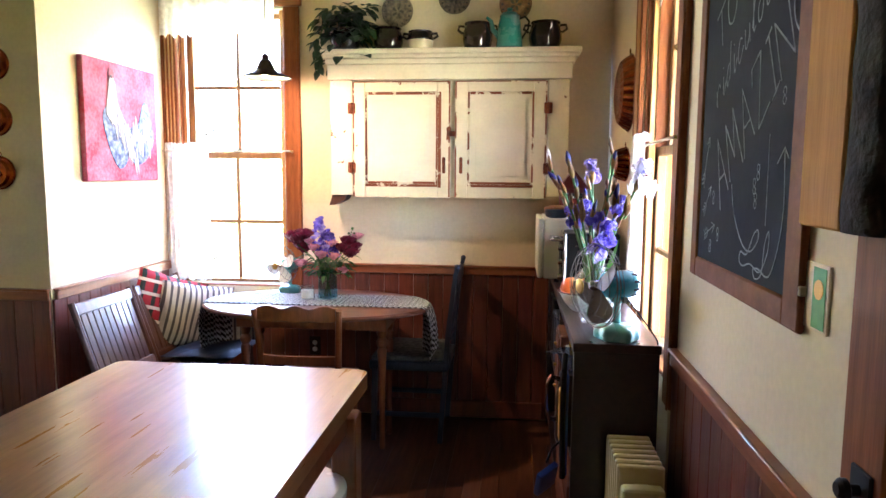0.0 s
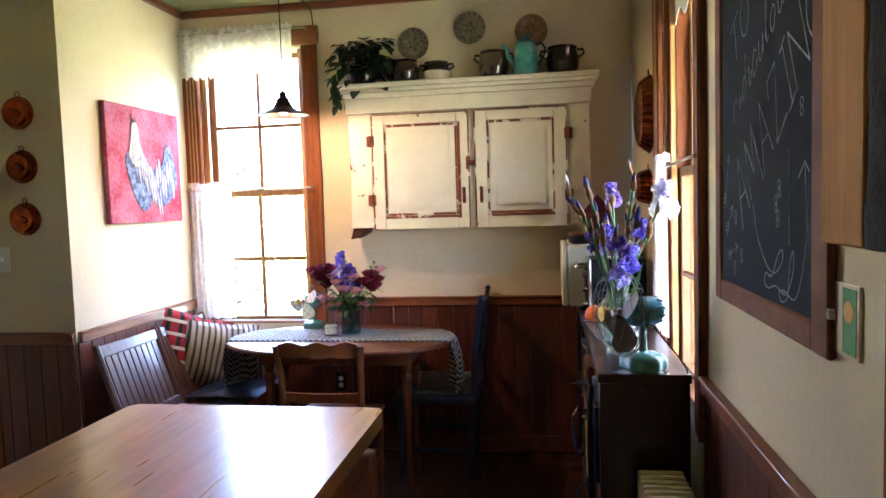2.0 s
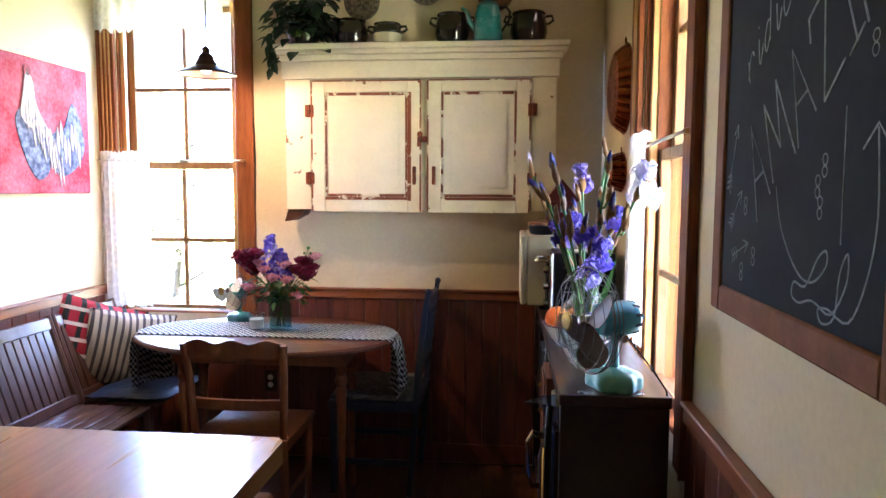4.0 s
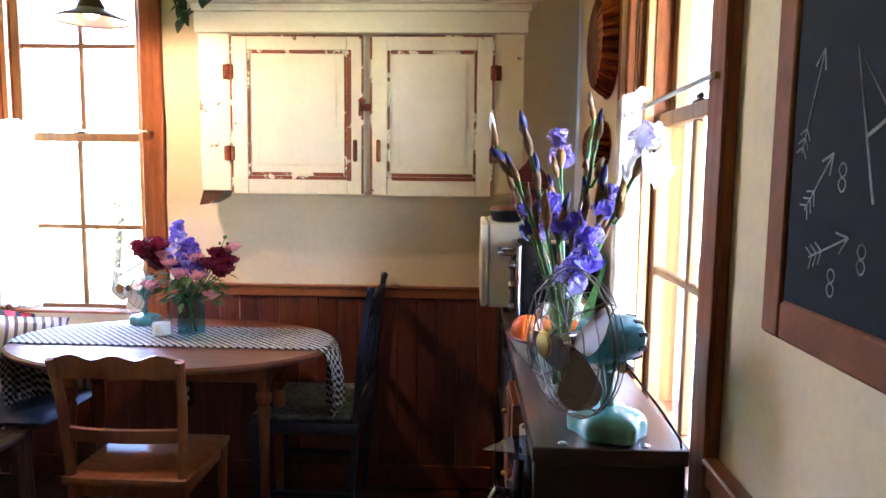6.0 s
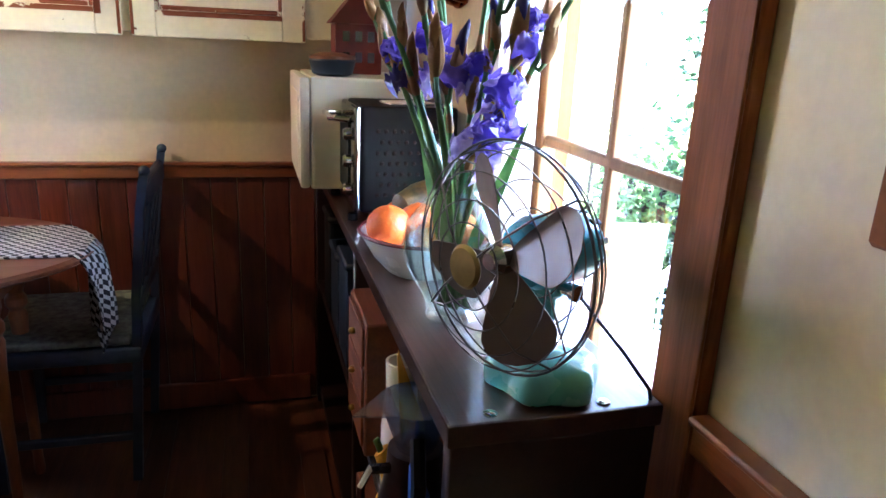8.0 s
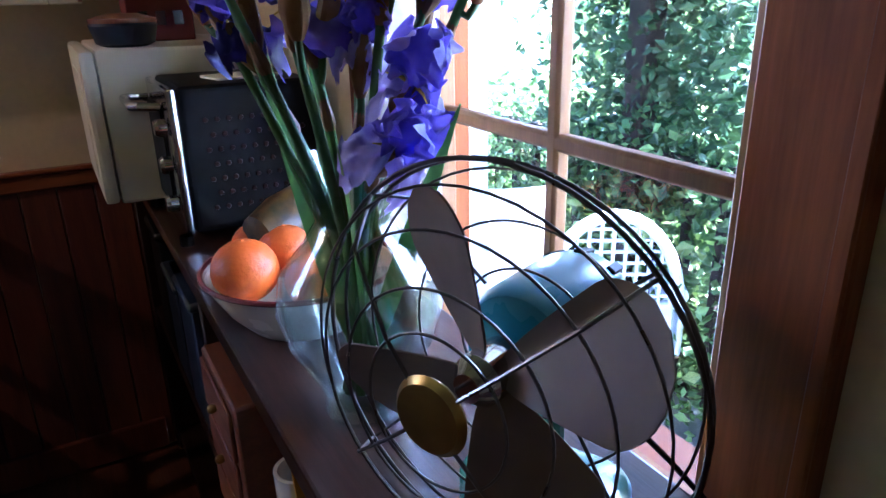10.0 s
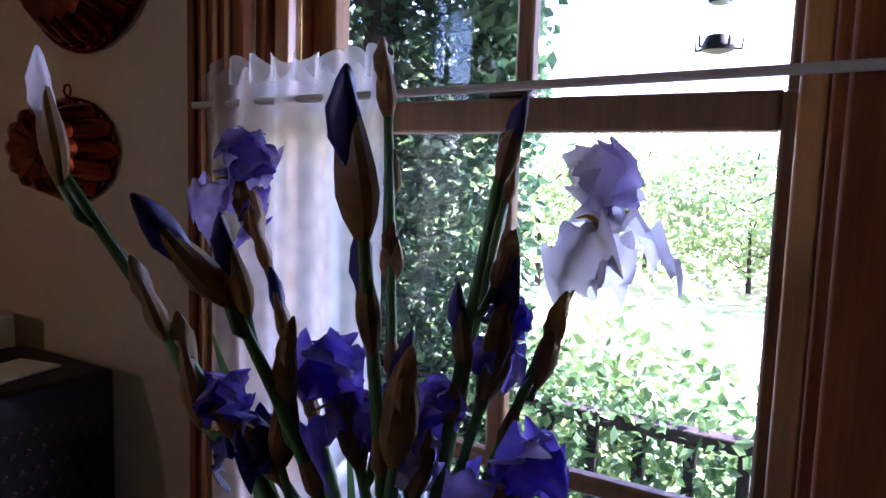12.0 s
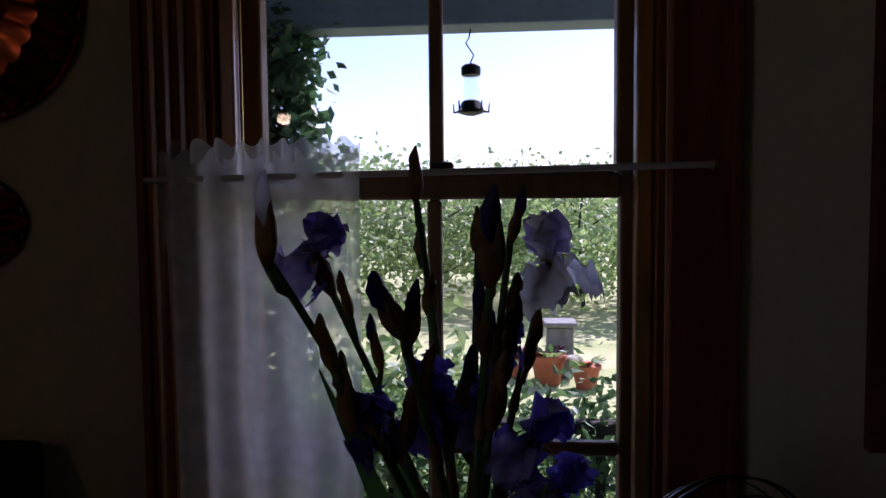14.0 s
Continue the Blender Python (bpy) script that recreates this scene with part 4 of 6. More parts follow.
def leaf_shape(bm, base, d, up, ln, w, droop=0.3, nseg=4):
    """One pointed leaf, bent along its length and folded a little at the rib."""
    d, up = Vector(d).normalized(), Vector(up)
    s = d.cross(up)
    s = s.normalized() if s.length > 1e-4 else d.orthogonal().normalized()
    n = s.cross(d).normalized()
    prev = None
    for k in range(nseg + 1):
        t = k / nseg
        c = Vector(base) + d * (ln * t) - n * (droop * ln * t * t)
        hw = w * math.sin(math.pi * min(1, t * 0.93 + 0.05)) ** 0.8 * (1.15 - 0.5 * t)
        row = [bm.verts.new(c - s * hw + n * hw * 0.25), bm.verts.new(c), bm.verts.new(c + s * hw + n * hw * 0.25)]
        if prev:
            bm.faces.new((prev[0], prev[1], row[1], row[0]))
            bm.faces.new((prev[1], prev[2], row[2], row[1]))
        prev = row


def leaf_bm(*a, **k):
    bm = bmesh.new()
    leaf_shape(bm, *a, **k)
    return bm


rng = random.Random(5)
plant = thing("potted_plant", "trailing pothos in a dark crock on the cabinet", "plant", (-0.98, 4.55, CT))
part("pot", lathe([(0.05, 0), (0.07, 0.01), (0.085, 0.06), (0.07, 0.11), (0.074, 0.12), (0.06, 0.12), (0.055, 0.1)], 28), "stone_dark", plant)
for _k in range(170):
    _a = rng.uniform(0, 2 * math.pi)
    _rr = rng.uniform(0.02, 0.165)
    _z = rng.uniform(0.06, 0.25) - (0.13 if _rr > 0.13 and rng.random() < 0.5 else 0)
    _bx = (_rr * math.cos(_a) * 0.95, min(0.06, _rr * math.sin(_a) * 0.75), _z)
    part("leaf", leaf_bm(_bx, (math.cos(_a), math.sin(_a) - 0.5, rng.uniform(-0.9, 0.3)), (0, -0.3, 1), rng.uniform(0.06, 0.095), rng.uniform(0.026, 0.038), droop=0.35), "leaf_dark", plant)
for _k in range(7):
    part("leaf", leaf_bm((-0.145 - 0.006 * math.sin(_k), -0.05, 0.06 - 0.028 * _k), (-0.4 * (-1) ** _k, -0.3, -1), (0, -1, 0.2), 0.06, 0.02), "leaf_dark", plant)
part("vine", joined(tube([(-0.05, 0, 0.12), (-0.12, -0.03, 0.13), (-0.145, -0.05, 0.05), (-0.15, -0.05, -0.12)], 0.003, 6), tube([(0, 0, 0.1), (0.02, -0.02, 0.2), (0.06, -0.04, 0.24)], 0.003, 6)), "stem", plant)

# ---- painting and copper ----
art = thing("painting", "canvas painting in red and magenta with pale and slate shapes", "painting", (XL + 0.002, 4.16, 1.71))
M["canvas"] = mat("red_canvas", "96283a", 0.8, vary=0.3, scale=7, bump=0.3, fine=60, col2="a86a78", spec=0.15)
M["canvas_edge"] = mat("dark_red_canvas_edge", "8e2030", 0.7, vary=0.2, scale=20, bump=0.2)
M["slate_paint"] = mat("slate_blue_paint", "3a435c", 0.8, vary=0.35, scale=40, bump=0.4, col2="8088a0", spec=0.15)
M["cream_paint"] = mat("cream_paint", "bdb2a2", 0.8, vary=0.3, scale=30, bump=0.4, col2="80808e", spec=0.15)
part("canvas", rbox(0, 0.03, -0.335, 0.335, -0.305, 0.305, 0.004), "canvas", art)


def blob(pts, material, d, x):
    """A smooth closed outline from a few points, as a thin layer of paint."""
    n = len(pts)
    out = []
    for k in range(n):
        p0, p1, p2, p3 = (Vector(pts[(k + q - 1) % n]) for q in range(4))
        for j in range(6):
            t = j / 6
            out.append(tuple(0.5 * ((2 * p1) + (p2 - p0) * t + (2 * p0 - 5 * p1 + 4 * p2 - p3) * t * t + (3 * p1 - p0 - 3 * p2 + p3) * t ** 3)))
    b = extrude_poly(out, d, "yz")
    return moved(b, pose(x, 0, 0))


part("paint_layer", blob([(-0.19, 0.02), (-0.13, 0.08), (-0.05, 0.0), (0.04, -0.08), (0.02, -0.2), (-0.06, -0.24), (-0.14, -0.14)], "x", 0.002, 0.031), "slate_paint", art, "slate blue paint shape")
part("paint_layer", blob([(0.0, -0.12), (0.06, -0.02), (0.13, 0.0), (0.2, 0.13), (0.26, 0.06), (0.29, -0.08), (0.22, -0.18), (0.1, -0.22)], "x", 0.002, 0.0315), "slate_paint", art, "slate blue paint shape")
part("paint_layer", blob([(-0.145, 0.12), (-0.115, 0.235), (-0.075, 0.2), (-0.055, 0.1), (-0.005, 0.02), (0.03, -0.03), (-0.02, -0.05), (-0.04, 0.0), (-0.09, -0.01), (-0.12, 0.0), (-0.16, 0.04)], "x", 0.002, 0.034), "cream_paint", art, "pale cream paint shape")
for _q in range(9):
    _y, _z = 0.03 + 0.026 * _q, -0.06 - 0.05 * math.sin(_q * 1.7)
    part("brush_stroke", blob([(_y, _z + 0.06), (_y + 0.016, _z), (_y + 0.008, _z - 0.08), (_y - 0.008, _z - 0.01)], "x", 0.0015, 0.034), "cream_paint", art, "pale feathery brush stroke")
for _q in range(12):
    _y, _z = -0.13 + 0.021 * _q, 0.06 - 0.022 * _q + 0.03 * math.sin(_q * 2.3)
    part("brush_stroke", blob([(_y, _z + 0.05), (_y + 0.012, _z), (_y + 0.018, _z - 0.09), (_y + 0.002, _z - 0.03)], "x", 0.0015, 0.0362), "cream_paint", art, "pale feathery brush stroke")
part("brush_stroke", blob([(-0.13, 0.235), (-0.115, 0.27), (-0.09, 0.26), (-0.085, 0.235), (-0.1, 0.22)], "x", 0.0015, 0.0345), "canvas_edge", art, "dark red brush stroke")


def round_mold(z):
    t = thing("copper_mold", "small round copper mold hung on the wall", "mold", (-2.335, YJ - 0.002, z), 0, "copper molds on the wall")
    part("dome", moved(lathe([(0.074, 0), (0.076, 0.006), (0.07, 0.01), (0.066, 0.028), (0.055, 0.036), (0.05, 0.034), (0.0, 0.038)], 32, False), pose(0, 0, 0, 90, 0, 0)), "copper", t)
    part("relief", moved(ball(0.03, (0, 0, 0), 2, (1.1, 0.25, 0.6)), pose(0.0, -0.038, 0.0, 0, 20, 0)), "copper", t)
    part("loop", moved(tube([(0.012 * math.cos(a * 0.7), 0, 0.012 * math.sin(a * 0.7)) for a in range(9)], 0.0025, 6, closed=True), pose(0, -0.006, 0.084)), "copper", t)


for _z in (1.929, 1.685, 1.446):
    round_mold(_z)


def fluted(r0, depth, n, ax=1.0, az=1.0, amp=0.06):
    prof = [(1.0, 0), (1.0, 0.01), (0.92, 0.45), (0.8, 0.85), (0.6, 1.0), (0.3, 0.85), (0.0, 0.9)]
    bm = bmesh.new()
    rings = []
    nn = n * 6
    for r, d in prof:
        rings.append([bm.verts.new((-depth * d, ax * r0 * r * (1 + amp * abs(math.cos(n * math.pi * k / nn)) * (r > 0.2)) * math.cos(2 * math.pi * k / nn), az * r0 * r * (1 + amp * abs(math.cos(n * math.pi * k / nn)) * (r > 0.2)) * math.sin(2 * math.pi * k / nn))) for k in range(nn)])
    for a, b in zip(rings, rings[1:]):
        for k in range(nn):
            bm.faces.new((a[k], a[(k + 1) % nn], b[(k + 1) % nn], b[k]))
    return bm


_t = thing("copper_mold", "large fluted copper cake mold on the wall", "mold", (XR - 0.003, 3.95, 1.83))
part("dome", fluted(0.165, 0.06, 26), "copper", _t)
part("rim", moved(tube([(0, 0.174 * math.cos(2 * math.pi * k / 48), 0.174 * math.sin(2 * math.pi * k / 48)) for k in range(48)], 0.004, 6, closed=True), pose(-0.004, 0, 0)), "copper", _t)
part("loop", moved(tube([(0, 0.012 * math.cos(k), 0.012 * math.sin(k)) for k in range(6)], 0.0025, 6, closed=True), pose(-0.006, 0, 0.188)), "copper", _t)
_t = thing("copper_mold", "copper melon mold with deep flutes on the wall", "mold", (XR - 0.003, 4.0, 1.506))
part("dome", fluted(0.085, 0.06, 12, 1.3, 0.85, 0.14), "copper", _t)
part("rim", moved(tube([(0, 0.122 * math.cos(2 * math.pi * k / 40), 0.08 * math.sin(2 * math.pi * k / 40)) for k in range(40)], 0.003, 6, closed=True), pose(-0.003, 0, 0)), "copper", _t)
part("loop", moved(tube([(0, 0.01 * math.cos(k), 0.01 * math.sin(k)) for k in range(6)], 0.002, 6, closed=True), pose(-0.005, 0, 0.092)), "copper", _t)


def wall_switch(m, toggles, label):
    t = thing("switch_plate", label, "light switch")
    t.matrix_basis = m
    part("plate", rbox(-0.035, 0.035, -0.006, 0, -0.058, 0.058, 0.002, 2), "white_plastic", t)
    for k in range(toggles):
        part("toggle", rbox(-0.005 + 0.02 * k, 0.005 + 0.02 * k, -0.016, -0.005, -0.008, 0.012, 0.002), "white_plastic", t)
    return t


wall_switch(pose(-2.474, YJ, 1.259), 1, "cream toggle switch plate on the wall")
_w = thing("switch_plate", "cream switch plate with a small picture card", "light switch")
_w.matrix_basis = pose(XR, 1.886, 1.257, 0, 0, -90)
part("plate", rbox(-0.057, 0.057, -0.006, 0, -0.058, 0.058, 0.002, 2), "stone_cream", _w)
part("toggle", rbox(-0.034, -0.024, -0.018, -0.005, -0.006, 0.012, 0.002), "stone_cream", _w)
part("card", rbox(0.002, 0.05, -0.0075, -0.0062, -0.052, 0.052), "card", _w, "green and yellow picture card")
part("card_picture", moved(lathe([(0.017, 0), (0.017, 0.0012), (0.01, 0.0014)], 18), pose(0.026, -0.0076, 0.015, 90, 0, 0)), "yellow", _w, "yellow round motif")
_o = thing("wall_outlet", "dark outlet plate on the wainscot", "outlet", (-1.21, YF - 0.016, 0.405))
part("plate", rbox(-0.035, 0.035, -0.006, 0, -0.058, 0.058, 0.003), "bronze", _o)
for _z in (-0.02, 0.02):
    part("socket", moved(lathe([(0.015, 0), (0.015, 0.003)], 18), pose(0, -0.006, _z, 90, 0, 0)), "white_plastic", _o)

# ---- chalkboard ----
cb = thing("chalkboard", "framed chalkboard with white chalk lettering and arrows", "chalkboard")
BY0, BY1, BZ0, BZ1 = 1.915, 2.672, 1.182, 2.15
part("slate", rbox(XR - 0.012, XR - 0.001, BY0 + 0.05, BY1 - 0.04, BZ0 + 0.04, BZ1 - 0.04), "slate", cb)
part("frame", joined(rbox(XR - 0.018, XR - 0.002, BY1 - 0.055, BY1, BZ0, BZ1, 0.005), rbox(XR - 0.018, XR - 0.002, BY0, BY0 + 0.075, BZ0, BZ1, 0.005),
                     rbox(XR - 0.0175, XR - 0.002, BY0 + 0.073, BY1 - 0.053, BZ0, BZ0 + 0.055, 0.005), rbox(XR - 0.0175, XR - 0.002, BY0 + 0.073, BY1 - 0.053, BZ1 - 0.055, BZ1, 0.005)), "frame_fir", cb, "fir picture-frame moulding")


def chalk_line(pts, r=0.0016):
    if len(pts) > 4:
        q = [Vector(p) for p in [pts[0], *pts, pts[-1]]]
        pts = [tuple(0.5 * (2 * q[k] + (q[k + 1] - q[k - 1]) * t + (2 * q[k - 1] - 5 * q[k] + 4 * q[k + 1] - q[k + 2]) * t * t + (3 * q[k] - q[k - 1] - 3 * q[k + 1] + q[k + 2]) * t ** 3)) for k in range(1, len(q) - 2) for t in (0, 0.25, 0.5, 0.75)] + [tuple(pts[-1])]
    bm = tube([(0, a, b) for a, b in pts], r, 6)
    bmesh.ops.scale(bm, vec=(0.25, 1, 1), verts=bm.verts)
    bmesh.ops.translate(bm, vec=(XR - 0.0123, 0, 0), verts=bm.verts)
    part("chalk_line", bm, "chalk", cb)


# hand-drawn letters as strokes in a unit cell
STROKES = {
    "A": [[(0, 0), (0.42, 1), (0.9, 0.05)], [(0.16, 0.42), (0.74, 0.36)]],
    "M": [[(0, 0.1), (0.1, 1)], [(0.1, 1), (0.5, 0.3)], [(0.5, 0.3), (0.72, 1)], [(0.72, 1), (1.0, 0)]],
    "Z": [[(0, 0.75), (0.1, 1)], [(0.1, 1), (0.85, 0.98)], [(0.85, 0.98), (0.1, 0)], [(0.1, 0), (1.0, 0.05)]],
    "I": [[(0.1, 0.97), (0.9, 1)], [(0.5, 1), (0.5, 0)], [(0.0, 0), (1.0, 0.05)]],
    "N": [[(0, 0), (0.05, 1)], [(0.05, 1), (0.9, 0)], [(0.9, 0), (0.95, 1)]],
    "G": [[(0.95, 0.8), (0.65, 1), (0.2, 0.85), (0.0, 0.45), (0.25, 0.05), (0.7, 0.05), (0.95, 0.4)], [(0.55, 0.42), (1.0, 0.42)]],
    "T": [[(0, 0.97), (1, 1)], [(0.5, 1), (0.45, 0)]],
    "O": [[(0.5, 1), (0.1, 0.75), (0.1, 0.2), (0.5, 0), (0.9, 0.25), (0.9, 0.75), (0.5, 1)]],
    "r": [[(0.1, 0.5), (0.3, 0.0)], [(0.15, 0.1), (0.3, 0.45), (0.6, 0.55), (0.75, 0.45), (0.8, 0.4)]],
    "i": [[(0.3, 0.55), (0.4, 0.1), (0.6, 0.0), (0.85, 0.15), (1.0, 0.3)], [(0.25, 0.78), (0.28, 0.82)]],
    "d": [[(0.7, 0.5), (0.35, 0.55), (0.1, 0.25), (0.3, 0.0), (0.65, 0.2)], [(0.72, 1.1), (0.66, 0.1)]],
    "c": [[(0.75, 0.5), (0.4, 0.58), (0.12, 0.28), (0.3, 0.0), (0.65, 0.05), (0.95, 0.25)]],
    "u": [[(0.1, 0.55), (0.15, 0.1), (0.4, 0.0), (0.7, 0.2), (0.75, 0.5)], [(0.75, 0.5), (0.85, 0.0)]],
    "l": [[(0.1, 0.2), (0.5, 0.8), (0.45, 1.15), (0.25, 0.9), (0.35, 0.1), (0.8, 0.1)]],
    "o": [[(0.5, 0.55), (0.12, 0.4), (0.2, 0.05), (0.6, 0.02), (0.8, 0.35), (0.5, 0.55)]],
    "s": [[(0.8, 0.5), (0.4, 0.55), (0.35, 0.35), (0.75, 0.2), (0.6, 0.0), (0.2, 0.05)]],
}


def chalk_word(word, y, z, slope, lean, width, high, shrink=1.0, r=0.0026):
    """A word written along a rising line on the board; y falls as the writing runs on."""
    for ch in word:
        w = width * {"M": 1.2, "I": 0.6, "i": 0.7, "l": 0.7}.get(ch, 1.0)
        for st in STROKES[ch]:
            chalk_line([(y - w * u * math.cos(slope) + high * v * math.sin(lean), z + w * u * math.sin(slope) + high * v * math.cos(lean)) for u, v in st], r)
        y -= w * 1.13 * math.cos(slope)
        z += w * 1.13 * math.sin(slope)
        high *= shrink


chalk_word("AMAZING", 2.425, 1.375, 0.645, 0.47, 0.082, 0.172, 0.945)
chalk_word("ridiculous", 2.505, 1.625, 0.50, 0.10, 0.046, 0.088, 1.0, 0.0022)
chalk_word("TO", 2.505, 1.765, 0.50, 0.30, 0.075, 0.095, 1.0, 0.0022)
chalk_line([(2.345, 1.44), (2.315, 1.37), (2.25, 1.31), (2.195, 1.298), (2.152, 1.325), (2.152, 1.348), (2.178, 1.335), (2.215, 1.29), (2.255, 1.292), (2.262, 1.27), (2.235, 1.262), (2.19, 1.272), (2.13, 1.262), (2.09, 1.31), (2.09, 1.35), (2.11, 1.32), (2.12, 1.26), (2.155, 1.245), (2.17, 1.262), (2.14, 1.268), (2.08, 1.26), (2.04, 1.32), (2.022, 1.40), (2.032, 1.51)], 0.002)
chalk_line([(2.066, 1.485), (2.032, 1.515), (2.012, 1.495)], 0.002)
chalk_line([(2.115, 1.545), (2.112, 1.36)], 0.0016)
for (_y0, _z0), (_y1, _z1) in (((2.592, 1.435), (2.549, 1.56)), ((2.575, 1.362), (2.512, 1.432)), ((2.556, 1.303), (2.468, 1.335))):
    _d = Vector((_y1 - _y0, _z1 - _z0)).normalized()
    _n = Vector((-_d.y, _d.x))
    chalk_line([(_y0, _z0), (_y1, _z1)], 0.0014)
    for _s in (-1, 1):
        chalk_line([(_y1, _z1), (_y1 - _d.x * 0.024 + _s * _n.x * 0.013, _z1 - _d.y * 0.024 + _s * _n.y * 0.013)])
        for _k in range(3):
            _q = 0.008 + 0.012 * _k
            chalk_line([(_y0 + _d.x * _q, _z0 + _d.y * _q), (_y0 + _d.x * (_q - 0.012) + _s * _n.x * 0.014, _z0 + _d.y * (_q - 0.012) + _s * _n.y * 0.014)], 0.0013)
for _y, _z in ((2.49, 1.395), (2.50, 1.27), (2.44, 1.305), (2.05, 1.605), (2.17, 1.46), (2.19, 1.43), (2.18, 1.40)):
    for _k in range(2):
        _cz = _z + 0.017 * _k
        chalk_line([(_y + 0.008 * math.cos(q), _cz + 0.008 * math.sin(q)) for q in (0, 1, 2, 3, 4, 5, 6.28)], 0.0013)

plank = thing("live_edge_board", "pale live-edge wooden board with dark bark hung on the wall", "board")
part("board", rbox(XR - 0.062, XR - 0.032, 1.685, 1.825, 1.384, 2.12, 0.004), "plank", plank)
part("bark", sheet(lambda u, v: (XR - 0.047 + (0.017 + 0.003 * math.sin(29 * v)) * math.cos(2 * math.pi * u), 1.65 + 0.005 * math.sin(17 * v) + (0.046 + 0.005 * math.sin(41 * v + 2 * u)) * math.sin(2 * math.pi * u), 1.384 + 0.736 * v), 20, 60), "bark", plank, "rough dark bark edge")
part("bark_end", rbox(XR - 0.062, XR - 0.033, 1.61, 1.684, 1.386, 1.396, 0.003), "bark", plank)

# ---- radiator ----
rad = thing("oil_radiator", "cream oil-filled radiator with fins and control box", "heater", (0.365, 2.53, 0))
for _k in range(7):
    part("fin", rbox(-0.068, 0.068, 0.07 + 0.037 * _k - 0.012, 0.07 + 0.037 * _k + 0.012, 0.08, 0.63, 0.011, 3), "cream_metal", rad)
part("core", rbox(-0.03, 0.03, 0.03, 0.30, 0.12, 0.58, 0.01), "cream_metal", rad)
part("control_box", rbox(-0.06, 0.06, 0.0, 0.05, 0.1, 0.585, 0.015, 3), "cream_metal", rad)
part("louver", joined(*[rbox(-0.035, 0.035, -0.003, 0.002, 0.50 + 0.009 * k, 0.504 + 0.009 * k, 0.001) for k in range(5)]), "stone_cream", rad)
part("pilot_light", rbox(0.01, 0.022, -0.004, 0.001, 0.47, 0.482, 0.002), "ember", rad, "glowing red pilot light")
for _s in (-1, 1):
    for _y in (0.05, 0.28):
        part("caster", moved(lathe([(0.02, -0.01), (0.024, -0.006), (0.024, 0.006), (0.02, 0.01)], 16), pose(_s * 0.06, _y, 0.024, 0, 90, 0)), "black", rad)
        part("foot", rbox(_s * 0.06 - 0.008, _s * 0.06 + 0.008, _y - 0.012, _y + 0.012, 0.03, 0.1, 0.003), "black", rad)


# ---- desk fans ----
def ring(r, y, wire, n=48):
    return tube([(r * math.cos(2 * math.pi * k / n), y, r * math.sin(2 * math.pi * k / n)) for k in range(n)], wire, 6, closed=True)


